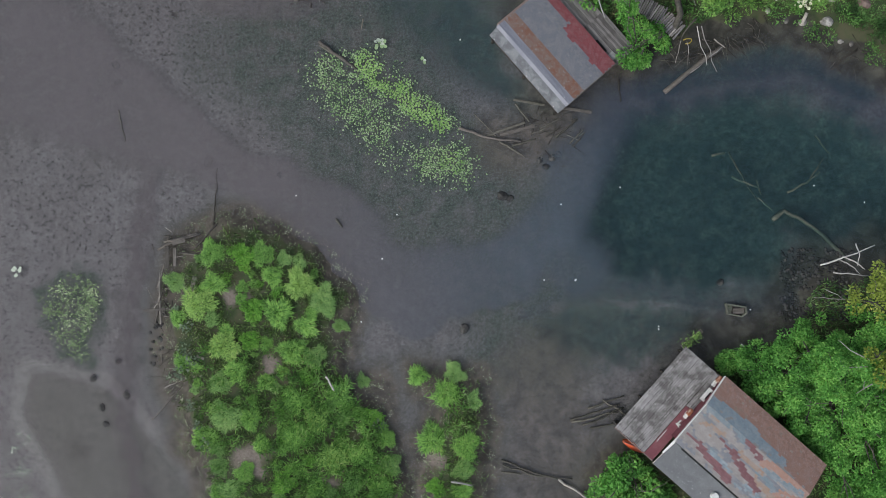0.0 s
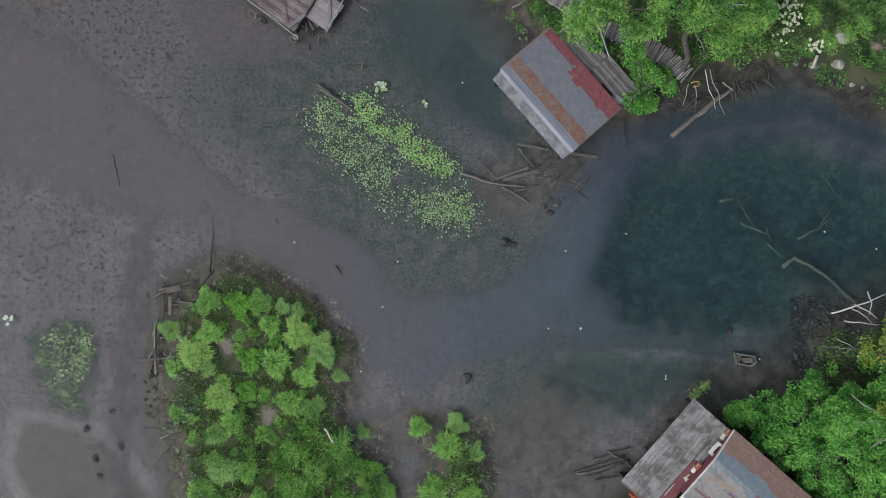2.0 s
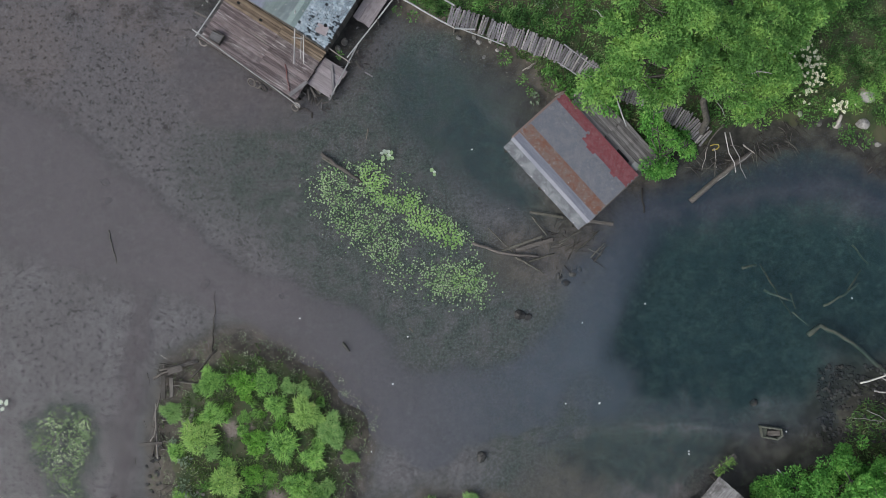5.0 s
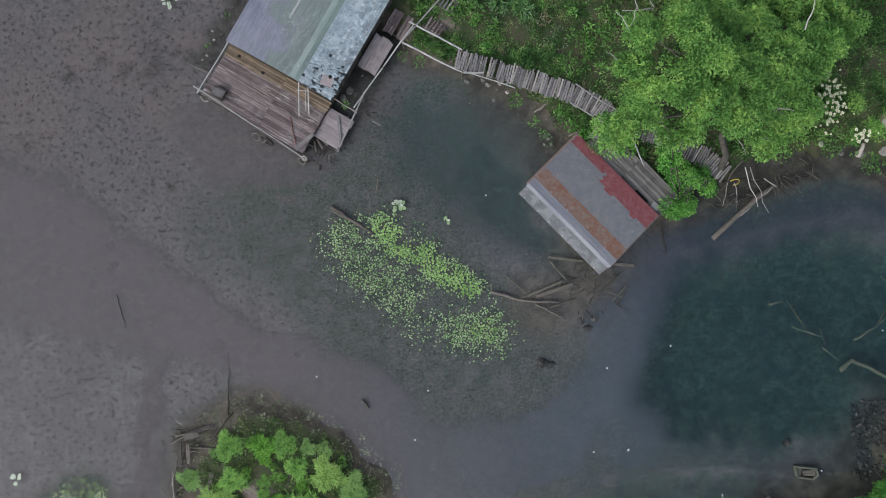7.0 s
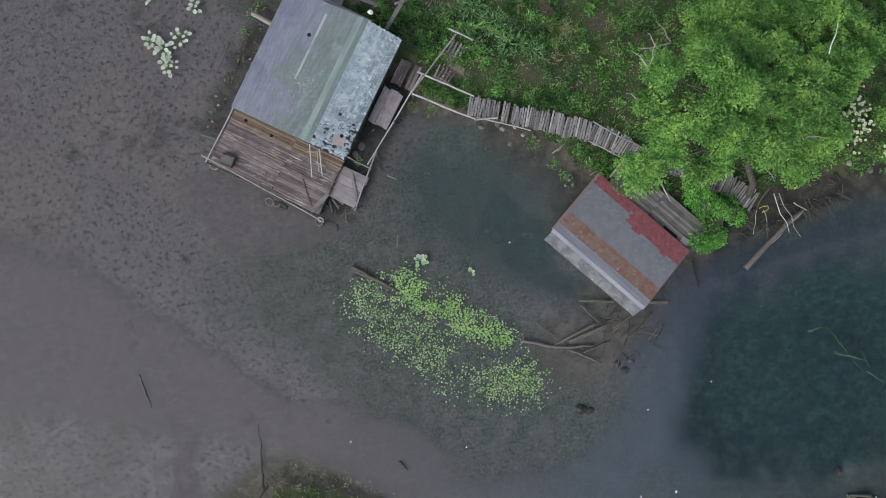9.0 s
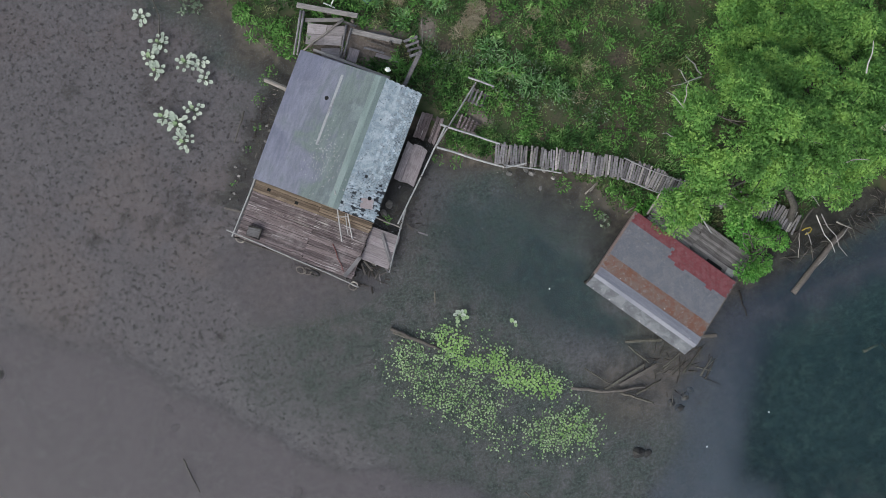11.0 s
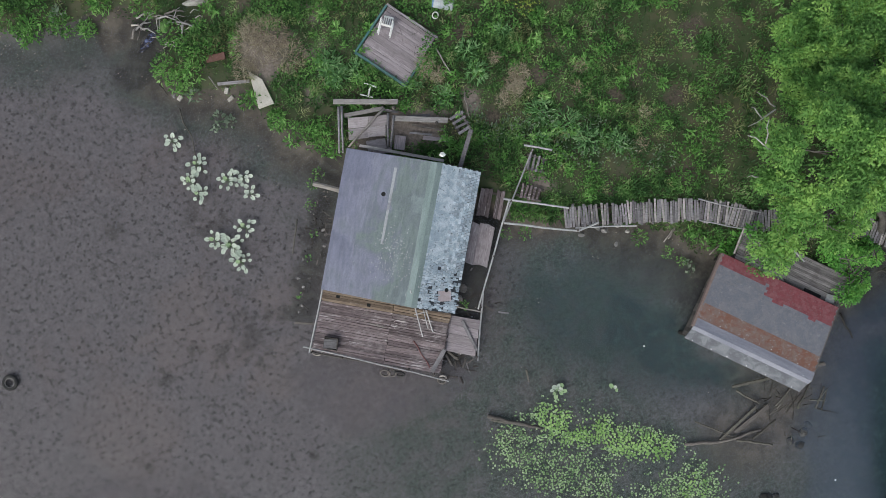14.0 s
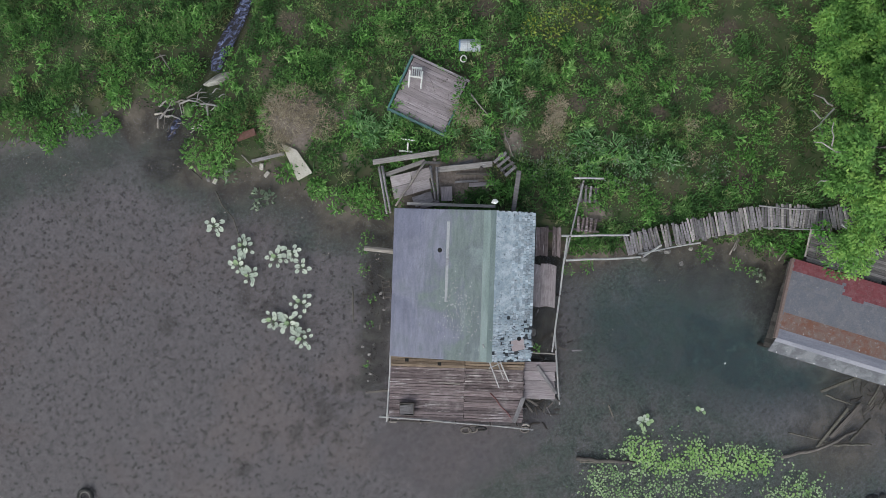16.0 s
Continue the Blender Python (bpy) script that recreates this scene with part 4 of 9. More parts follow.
s = part("repair_patch", soft_block(0.34, 0.5, 0.012, 0.003, 0.05, rng), painted("pink_grey_patch", (0.36, 0.3, 0.3), (0.45, 0.42, 0.42), 3), right_roof, "torn pinkish patch with a hole")
s.matrix_basis = right_m @ pose(0.62, 0.55, 0.02, 0, 0, 12)
# again a black disc in place of a dark hole
hole = part("flue_hole", disc(bmesh.new(), (0, 0, 0), 0.08, 0.01), OPENING_BLACK, right_roof)
hole.matrix_basis = right_m @ pose(0.85, 0.52, 0.03)
for x, z0, z1 in ((0.12, EL - 0.1, EL - 0.09), (RW - 0.1, ER - 0.1, ER - 0.09)):
    part("eave_board", block(x - 0.02, x + 0.02, 0.0, RL, z0 - 0.1, z1), MID_WOOD, A)


def gable(s):
    x = s * (RW - 0.3) + 0.15
    return (EL + (RZ - EL) * x / RX if x < RX else RZ - (RZ - ER) * (x - RX) / (RW - RX)) - 0.08


plank_wall(A, (0.15, 0.12), (RW - 0.15, 0.12), 0.4, 1.2, MID_WOOD, rng, top=gable)
plank_wall(A, (RW - 0.15, RL - 0.15), (0.15, RL - 0.15), 0.2, 1.2, MID_WOOD, rng, top=lambda s: gable(1 - s))
plank_wall(A, (0.15, RL - 0.15), (0.15, 0.12), 0.2, EL - 0.08, MID_WOOD, rng)
plank_wall(A, (RW - 0.15, 0.12), (RW - 0.15, RL - 0.15), 0.3, ER - 0.08, MID_WOOD, rng)
part("floor", block(0.2, RW - 0.2, 0.15, RL - 0.2, 0.3, 0.42), DARK_WOOD, A)
for x in (0.2, 1.8, 3.4, 5.0):
    for y in (-2.3, -1.0, 0.2, 2.6, 5.2):
        part("post", tube(bmesh.new(), bent((x, y, -0.5), (x, y, 0.42), rng, 0.02, 2), 0.08, 0.075), DARK_WOOD, A)
deck = part("deck", block(0.05, 5.0, -2.4, 0.1, 0.36, 0.44), DARK_WOOD, A, "weathered brown plank deck")
lay_boards(deck, "deck_board", pose(0, -2.45, 0.45), 5.02, 2.5, 0.105, 0.04, lambda y: DECK_YELLOW if y > 1.93 else DECK_BOARD, rng, (2.8,), ends=0.035)
# black squares laid on the boards, painting the dark of missing pieces
for x, y in ((0.6, -0.22), (1.83, -0.33)):
    part("deck_hole", block(x - 0.07, x + 0.07, y - 0.06, y + 0.06, 0.49, 0.512), OPENING_BLACK, deck, "black square painted as a dark gap in the deck")
part("loose_strip", soft_block(0.65, 0.05, 0.012, 0.003, 0.02, rng), PALE_WOOD, deck, "pale peeled strip").matrix_basis = pose(2.3, -1.05, 0.51, 0, 0, -4)
side = part("side_deck", block(5.02, 6.2, -1.55, -0.15, 0.22, 0.3), DARK_WOOD, A, "grey board landing")
lay_boards(side, "deck_board", pose(5.02, -1.55, 0.3), 1.2, 1.4, 0.35, 0.03, FADED_BOARD, rng, ends=0.05)
mid = part("side_deck", block(5.2, 6.05, 1.95, 3.55, 0.6, 0.68), DARK_WOOD, A, "grey board landing")
for y in (2.1, 3.4):
    part("post", tube(bmesh.new(), [(5.95, y, -0.3), (5.95, y, 0.62)], 0.05, 0.05), DARK_WOOD, A)
lay_boards(mid, "deck_board", pose(6.07, 1.95, 0.68, 0, 0, 90), 1.6, 0.87, 0.29, 0.03, FADED_BOARD, rng, ends=0.06)
far = part("side_deck", block(5.3, 6.25, 3.9, 4.0, 0.28, 0.36), DARK_WOOD, A, "gappy brown plank landing")
part("joist", block(5.3, 6.25, 4.75, 4.85, 0.28, 0.36), DARK_WOOD, far)
lay_boards(far, "deck_board", pose(6.25, 3.85, 0.36, 0, 0, 90), 1.1, 0.95, 0.16, 0.03, DECK_BOARD, rng, ends=0.06, skip=(2,))
bm = bmesh.new()
for p, q in (((-0.35, -2.32, 0.85), (5.4, -2.62, 0.85)), ((0.0, 0.1, 0.9), (-0.06, -2.5, 0.88))):
    part("rail", tube(bmesh.new(), bent(p, q, rng, 0.006), 0.032, 0.026), METAL_PALE, A, "grey pole handrail")
bm.free()
for x in (0.0, 1.2, 2.5, 3.8, 4.8):
    part("rail_post", tube(bmesh.new(), [(x, -2.5, -0.2), (x, -2.5, 0.9)], 0.035, 0.03), MID_WOOD, A)
part("rail", tube(bmesh.new(), bent((0.1, -2.5, 0.62), (4.6, -2.56, 0.6), rng, 0.006), 0.03, 0.025), MID_WOOD, A)
# long rail on the landward side
for p, q in (((6.95, 3.4 + 3.3, 0.95), (6.35, 3.75, 0.95)), ((6.42, 4.6, 0.95), (6.0, 0.3, 0.9)), ((6.08, 1.0, 0.9), (6.35, -1.65, 0.85))):
    part("rail", tube(bmesh.new(), bent(p, q, rng, 0.006), 0.035, 0.03), METAL_PALE, A, "grey pole handrail")
for x, y in ((6.93, 6.6), (6.5, 4.6), (6.22, 2.4), (6.1, 0.4), (6.3, -1.5)):
    part("rail_post", tube(bmesh.new(), [(x, y, -0.2), (x, y, 1.0)], 0.04, 0.035), MID_WOOD, A)
part("cross_pole", tube(bmesh.new(), bent((5.0, 0.25, 0.7), (6.2, 0.2, 0.7), rng, 0.01), 0.025, 0.025), PALE_WOOD, A)
part("beam", soft_block(0.17, 1.6, 0.12, 0.015), GREY_BOARD, A, "stout grey beam end").matrix_basis = pose(4.42, 6.15, 1.45, 6, 0, -6)
part("beam", tube(bmesh.new(), bent((-1.15, 3.92, 0.35), (0.1, 3.83, 0.5), rng, 0.006), 0.095, 0.1), PALE_WOOD, A, "bleached log end")

# ---- the boathouse with the patched tile roof ----
rng = random.Random(12)
B = thing("boathouse", (2.12, 13.93, 0), -48.7, "boathouse with grey, rust and red tile roof over dark water", "boathouse")
BW, BR, BD, ZE, ZR, ZN = 4.8, 0.55, 3.52, 1.3, 1.8, 1.2
front = part("roof", plate([(0, 0, ZE), (BW, 0, ZE), (BW, BR, ZR), (0, BR, ZR)], 0.05), FELT_GREY, B, "speckled grey felt")
cap = part("ridge_cap", plate([(-0.02, BR - 0.14, ZR - 0.11), (BW + 0.02, BR - 0.14, ZR - 0.11), (BW + 0.02, BR, ZR + 0.025), (-0.02, BR, ZR + 0.025)], 0.012), FELT_LILAC, B, "lilac-grey felt ridge cap")
part("ridge_cap", plate([(-0.02, BR, ZR + 0.025), (BW + 0.02, BR, ZR + 0.025), (BW + 0.02, BR + 0.34, ZR - 0.04), (-0.02, BR + 0.34, ZR - 0.04)], 0.012), FELT_LILAC, B, "lilac-grey felt ridge cap")
main = part("roof", plate([(0, BR, ZR), (BW, BR, ZR), (BW, BD, ZN), (0, BD, ZN)], 0.05), TILE_GREY, B, "small tiles in rust, blue-grey and red bands")
main_m = slope_matrix((BW, BD, ZN), (0, BD, ZN), (BW, BR, ZR))
deep_b = math.hypot(BD - BR, ZR - ZN)
ms = {k: tile_mesh("roof_tile", 0.147, 0.117, 0.007, mt) for k, mt in (("g", TILE_GREY), ("r", TILE_RED), ("b", TILE_BROWN))}


def band_b(u, v):
    edge = 0.42 if u > 2.75 else 0.85
    if u < 0.7:
        edge = 0.75
    if v < edge + 0.05 * noise.noise(Vector((u * 2, 0, 5))):
        return "r"
    return "b" if v > deep_b - 0.95 else "g"


lay_tiles(main, main_m, BW, deep_b - 0.3, 0.15, 0.11, band_b, ms, rng, 300)
part("barge_board", plate([(-0.09, BR, ZR + 0.03), (0.0, BR, ZR + 0.03), (0.0, BD, ZN + 0.03), (-0.09, BD, ZN + 0.03)], 0.2), RUST_FASCIA, B, "peeling orange-brown barge board")
part("barge_board", plate([(BW, BR, ZR + 0.02), (BW + 0.04, BR, ZR + 0.02), (BW + 0.04, BD, ZN + 0.02), (BW, BD, ZN + 0.02)], 0.12), MID_WOOD, B)


def gable_b(s):
    y = 0.12 + s * (BD - 0.24)
    return (ZE + (ZR - ZE) * y / BR if y < BR else ZR - (ZR - ZN) * (y - BR) / (BD - BR)) - 0.07


plank_wall(B, (0.1, BD - 0.12), (0.1, 0.12), 0.6, 1.2, MID_WOOD, rng, top=lambda s: gable_b(1 - s))
plank_wall(B, (BW - 0.1, 0.12), (BW - 0.1, BD - 0.12), 0.0, 1.2, DARK_WOOD, rng, top=gable_b)
plank_wall(B, (0.1, 0.2), (BW - 0.1, 0.2), 0.25, ZE - 0.05, DARK_WOOD, rng)
plank_wall(B, (BW - 0.1, BD - 0.12), (0.1, BD - 0.12), 0.0, ZN - 0.08, DARK_WOOD, rng)
for x in (0.15, 2.4, 4.65):
    for y in (0.15, 3.3):
        part("post", tube(bmesh.new(), [(x, y, -0.6), (x, y, 0.6)], 0.08, 0.08), DARK_WOOD, B)
lean = part("lean_to_roof", plate([(0.35, BD + 0.03, 0.98), (BW, BD + 0.03, 0.98), (BW + 0.05, 4.75, 0.72), (1.0, 4.75, 0.72)], 0.03), DARK_WOOD, B, "mossy grey plank lean-to roof")
lay_boards(lean, "roof_board", slope_matrix((0.5, BD + 0.05, 0.985), (BW, BD + 0.05, 0.985), (0.5, 4.78, 0.725)), 4.35, 1.27, 0.106, 0.025, LEAN_BOARD, rng, (2.1,), skip=((11, 0.0),), ends=0.07)
# black strip over the boards: the shade between the two roofs, as colour
part("roof_gap", plate([(3.4, BD + 0.05, 1.03), (4.1, BD + 0.05, 1.03), (4.1, BD + 0.17, 1.0), (3.4, BD + 0.17, 1.0)], 0.012), OPENING_BLACK, lean, "black strip standing for the shaded gap between roofs")
part("sheet_scrap", soft_block(0.35, 0.32, 0.015, 0.004, 0.02, rng), METAL_PALE, lean, "pale sheet scrap").matrix_basis = pose(4.45, BD + 0.2, 1.05, -10, 0, 8)
part("lean_to_post", tube(bmesh.new(), [(1.2, 4.6, 0), (1.2, 4.6, 0.72)], 0.06, 0.06), DARK_WOOD, B)
part("lean_to_post", tube(bmesh.new(), [(4.7, 4.6, 0), (4.7, 4.6, 0.72)], 0.06, 0.06), DARK_WOOD, B)
part("pole", tube(bmesh.new(), bent((0.4, BD + 0.2, 1.05), (0.35, BD + 1.25, 1.0), rng, 0.01), 0.04, 0.035), PALE_WOOD, B, "pale post by the gable")
part("pole", tube(bmesh.new(), bent((1.2, 5.2, 1.4), (2.9, 4.55, 1.2), rng, 0.01), 0.035, 0.03), METAL_PALE, B, "grey pole handrail")

for x in (0.3, 1.1, 1.75, 2.6, 3.35, 4.4):
    part("nail_cap", disc(bmesh.new(), (0, 0, 0), 0.018, 0.012, 8), WHITE_PAINT, front, "white nail cap").matrix_basis = pose(x + rng.uniform(-0.05, 0.05), 0.05, ZE + 0.05, 40)
for x, y in ((0.9, 0.95), (1.9, 0.92), (3.0, 0.98), (4.1, 0.93), (4.45, 0.6)):
    part("nail_cap", disc(bmesh.new(), (0, 0, 0), 0.02, 0.012, 8), WHITE_PAINT, main, "white nail cap").matrix_basis = pose(x, y, ZR - (y - BR) * (ZR - ZN) / (BD - BR) + 0.02, -11)

# ---- the house with the silvered plank lean-to ----
rng = random.Random(13)
C = thing("lake_house", (7.95, -4.11, 0), -41.3, "dilapidated lakeside house with patchwork tile roof and silvery plank lean-to", "house")
plank = part("lean_to_roof", plate([(0, 0, 1.3), (2.15, 0, 1.62), (2.05, 4.95, 1.62), (0, 4.86, 1.3)], 0.04), DARK_WOOD, C, "silvered plank lean-to roof")
lay_boards(plank, "roof_board", slope_matrix((0, 4.9, 1.305), (0, 0, 1.305), (2.0, 4.9, 1.61)) @ pose(0, 0, 0), 4.9, 1.72, 0.102, 0.02, ROOF_BOARD, rng, (2.45,), ends=0.05)
part("felt_strip", plate([(1.72, -0.02, 1.6), (2.2, -0.02, 1.68), (2.2, 2.86, 1.68), (1.72, 2.86, 1.6)], 0.02), FELT_MAROON, plank, "maroon felt strip")
lay_boards(plank, "roof_board", slope_matrix((1.72, 4.9, 1.575), (1.72, 2.88, 1.575), (2.12, 4.9, 1.635)), 2.02, 0.42, 0.1, 0.02, ROOF_BOARD, rng, ends=0.04)
part("barge_board", plate([(0.0, -0.07, 1.34), (2.2, -0.07, 1.7), (2.2, -0.02, 1.7), (0.0, -0.02, 1.34)], 0.1), RUST_FASCIA, C)
CX0, CX1, CY0, CYR, CY1, CZE, CZR = 1.98, 8.05, 1.3, 3.5, 5.02, 2.25, 2.85
CXS, CZS = 2.16, 2.36  # the south eave: set in at the gable, and higher
roofs = (part("roof", plate([(CX0, CYR, CZR), (CX1, CYR, CZR), (CX1, CY1, CZE), (CX0, CY1, CZE)], 0.06), TILE_DULL, C, "dull red-brown tiles"),
         part("roof", plate([(CX1, CYR, CZR), (CX0, CYR, CZR), (CXS, CY0, CZS), (CX1, CY0, CZS)], 0.06), TILE_WARM, C, "patchwork of blue, grey, rust and maroon tiles"))
ms = {k: tile_mesh("roof_tile", 0.147, 0.105, 0.006, mt) for k, mt in (("d", TILE_DULL), ("u", TILE_BLUE), ("g", TILE_GREY), ("w", TILE_WARM), ("o", TILE_ORANGE), ("m", TILE_MAROON))}
deep_n, deep_s = math.hypot(CY1 - CYR, CZR - CZE), math.hypot(CYR - CY0, CZR - CZS)
# streaks of odd tiles: colour, from, to, half width
STREAKS = (("m", (2.3, 1.95), (3.1, 1.9), 0.05), ("m", (3.0, 1.9), (5.1, 1.56), 0.15), ("u", (3.6, 2.1), (4.9, 1.9), 0.12),
           ("m", (3.5, 2.7), (4.5, 2.66), 0.06), ("m", (4.3, 2.64), (6.3, 2.05), 0.15), ("m", (4.4, 3.4), (5.4, 3.24), 0.12),
           ("o", (2.4, 2.76), (3.5, 2.95), 0.1), ("o", (4.6, 2.84), (5.9, 2.78), 0.1), ("o", (5.9, 2.45), (7.0, 2.22), 0.12),
           ("u", (2.0, 3.6), (4.4, 3.76), 0.37), ("u", (4.4, 3.76), (6.3, 3.74), 0.2), ("u", (5.9, 2.95), (7.8, 3.25), 0.13),
           ("u", (5.9, 1.95), (7.6, 1.6), 0.14), ("d", (5.6, 3.25), (8.0, 3.4), 0.22), ("d", (7.4, 2.4), (8.0, 2.6), 0.5))


def tile_at(x, y):
    wob = 0.07 * noise.noise(Vector((x * 2.3, y * 1.1, 7.7)))
    p = Vector((x, y + wob))
    for kind, a, b, half in STREAKS:
        a, b = Vector(a), Vector(b)
        k = min(1, max(0, (p - a).dot(b - a) / (b - a).length_squared))
        if (p - a - (b - a) * k).length < half:
            return kind if rng.random() < 0.94 else "w"
    if y > CYR + 0.1:
        return "d" if rng.random() < 0.97 else "o"
    c = noise.noise(Vector(((x + y) * 0.6, y * 2.4, 3.1))) + rng.uniform(-0.12, 0.12)
    return "o" if c > 0.42 else ("w" if c > -0.12 else ("g" if c > -0.42 else "u"))


def patch_north(u, v):
    return tile_at(CX1 - u, CY1 - v * (CY1 - CYR) / deep_n)


def patch_south(u, v):
    x, y = CX0 + u, CY0 + v * (CYR - CY0) / deep_s
    return None if x - 0.07 < CXS + (CX0 - CXS) * v / deep_s else tile_at(x, y)


lay_tiles(roofs[0], slope_matrix((CX1, CY1, CZE), (CX0, CY1, CZE), (CX1, CYR, CZR)), CX1 - CX0, deep_n, 0.15, 0.1, patch_north, ms, rng, 270)
lay_tiles(roofs[1], slope_matrix((CX0, CY0, CZS), (CX1, CY0, CZS), (CX0, CYR, CZR)), CX1 - CX0, deep_s, 0.15, 0.1, patch_south, ms, rng, 290)
for x0, y0, z0 in ((CX0, CY1, CZE), (CXS, CY0, CZS)):
    c = [(x0 - 0.035, y0, z0 + 0.02), (x0, y0, z0 + 0.02), (CX0, CYR, CZR + 0.02), (CX0 - 0.035, CYR, CZR + 0.02)]
    part("barge_board", plate(c if CYR > y0 else c[::-1], 0.14), WHITE_PAINT, C, "peeling white barge board")


def gable_c(s):
    y = CY0 + 0.1 + s * (CY1 - CY0 - 0.2)
    return (CZR - (CZR - CZS) * (CYR - y) / (CYR - CY0) if y < CYR else CZR - (CZR - CZE) * (y - CYR) / (CY1 - CYR)) - 0.08


wall = plank_wall(C, (CX0 + 0.14, CY1 - 0.1), (CX0 + 0.14, CY0 + 0.1), 0.0, 2.2, FELT_MAROON, rng, top=lambda s: gable_c(1 - s))
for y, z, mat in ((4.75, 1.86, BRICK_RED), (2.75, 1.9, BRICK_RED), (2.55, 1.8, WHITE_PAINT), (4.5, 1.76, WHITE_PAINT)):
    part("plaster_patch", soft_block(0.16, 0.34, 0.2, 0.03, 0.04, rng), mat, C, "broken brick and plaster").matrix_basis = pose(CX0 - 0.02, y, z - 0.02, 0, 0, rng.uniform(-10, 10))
win = part("window", block(1.84, 2.0, 3.5, 4.17, 1.95, 2.02), WHITE_PAINT, C, "tilted white window frame with dark opening")
part("window_frame", block(2.0, 2.11, 3.5, 3.63, 1.953, 2.023), WHITE_PAINT, win)
part("window_frame", block(2.0, 2.11, 4.05, 4.17, 1.953, 2.023), WHITE_PAINT, win)
# black sheet just below the frame, painting the unlit room behind it
part("pane", block(2.0, 2.11, 3.63, 4.05, 1.92, 1.96), OPENING_BLACK, win, "black sheet standing for the dark opening")
part("window_bracket", block(1.9, 2.11, 3.8, 3.86, 1.62, 1.95), WHITE_PAINT, win)
plank_wall(C, (2.4, -0.04), (CX1 - 0.1, -0.04), 0.0, 1.75, DARK_WOOD, rng)
plank_wall(C, (CX1 - 0.1, CY0), (CX1 - 0.1, CY1 - 0.1), 0.0, 2.2, DARK_WOOD, rng, top=gable_c)
plank_wall(C, (CX1 - 0.1, CY1 - 0.12), (CX0 + 0.1, CY1 - 0.12), 0.0, 2.18, DARK_WOOD, rng)
for x, y in ((0.25, 0.2), (0.25, 1.8), (0.25, 3.4), (0.25, 4.7), (1.2, 4.7)):
    part("post", tube(bmesh.new(), [(x, y, -0.4), (x, y, 1.28)], 0.06, 0.055), DARK_WOOD, C)
plank_wall(C, (0.1, 0.1), (2.1, 0.1), -0.2, 1.28, MID_WOOD, rng)
part("lean_to_roof", plate([(2.3, -0.12, 1.75), (CX1, -0.12, 1.75), (CX1, CY0 - 0.03, 2.31), (2.24, CY0 - 0.03, 2.31)], 0.05), FELT_DARK, C, "plain grey felt lean-to roof")
# added black strip that paints the shade along the eave
part("flashing", plate([(2.62, CY0 - 0.09, 2.315), (CX1, CY0 - 0.09, 2.315), (CX1, CY0 - 0.01, 2.345), (2.62, CY0 - 0.01, 2.345)], 0.02), OPENING_BLACK, C, "black strip painting the shade under the eave")
part("barge_board", plate([(2.17, 0.55, 2.03), (2.25, 0.55, 2.03), (2.23, CY0 + 0.02, 2.34), (2.12, CY0 + 0.02, 2.34)], 0.06), WHITE_PAINT, C, "broken white barge board")
part("barge_board", plate([(2.25, -0.12, 1.78), (2.28, -0.12, 1.78), (2.25, 0.53, 2.03), (2.22, 0.53, 2.03)], 0.06), PALE_WOOD, C, "thin bleached edge strip")
part("lath", tube(bmesh.new(), bent((1.78, 0.75, 1.66), (1.76, 1.45, 1.66), rng, 0.03), 0.02, 0.014), WHITE_PAINT, C, "thin white lath")
chim = part("roof_vent", disc(bmesh.new(), (0, 0, 0), 0.17, 0.28, 14), WHITE_PAINT, C, "pale round roof vent")
chim.matrix_basis = pose(5.22, 0.62, 1.98)
for k, (x, y, a) in enumerate(((2.0, 2.0, 20), (1.93, 2.06, 80), (2.06, 1.9, -35))):
    part("scrap", soft_block(0.3, 0.06, 0.03, 0.006, 0.03, rng), WHITE_PAINT, C, "white scrap of trim").matrix_basis = pose(x, y, 1.74, 0, 0, a)

# ---- plants ----
WILLOW = foliage("willow_leaves", (0.075, 0.175, 0.042), (0.185, 0.375, 0.092), (0.36, 0.57, 0.145), patch=1.1, share=0.66)
BUSH = foliage("dense_bush_leaves", (0.055, 0.165, 0.033), (0.15, 0.39, 0.075), (0.3, 0.57, 0.13), patch=1.0, share=0.45)
YELLOW_LEAF = foliage("yellow_green_leaves", (0.13, 0.19, 0.03), (0.27, 0.36, 0.06), (0.38, 0.45, 0.1), patch=0.6)
SEDGE = foliage("sedge_blades", (0.06, 0.14, 0.034), (0.185, 0.38, 0.08), (0.3, 0.55, 0.11), (0.4, 0.5, 0.17), patch=0.6, through=0.15)
SEDGE_YELLOW = foliage("yellowing_sedge_blades", (0.09, 0.16, 0.04), (0.235, 0.42, 0.1), (0.38, 0.57, 0.14), (0.46, 0.52, 0.22), patch=0.6, through=0.15)
SEDGE_BLUE = foliage("blue_green_rush_blades", (0.07, 0.145, 0.045), (0.19, 0.35, 0.1), (0.3, 0.49, 0.15), (0.4, 0.48, 0.2), patch=0.6, through=0.15)
LEAFY = foliage("bright_clump_leaves", (0.07, 0.17, 0.025), (0.16, 0.38, 0.05), (0.28, 0.54, 0.1), patch=1.2, share=0.4)
LONG_SEDGE = foliage("long_sedge_blades", (0.04, 0.095, 0.025), (0.11, 0.25, 0.05), (0.24, 0.44, 0.1), (0.36, 0.42, 0.2), patch=1.3, share=0.5)
ISLAND_WEED = foliage("low_island_weeds", (0.04, 0.07, 0.024), (0.09, 0.155, 0.045), (0.17, 0.26, 0.08), (0.3, 0.3, 0.17), patch=0.8)
MEADOW = foliage("meadow_grass", (0.03, 0.074, 0.023), (0.078, 0.175, 0.05), (0.19, 0.35, 0.105), (0.44, 0.44, 0.26), patch=1.3, share=0.68, sere=(0.26, 0.23, 0.12))
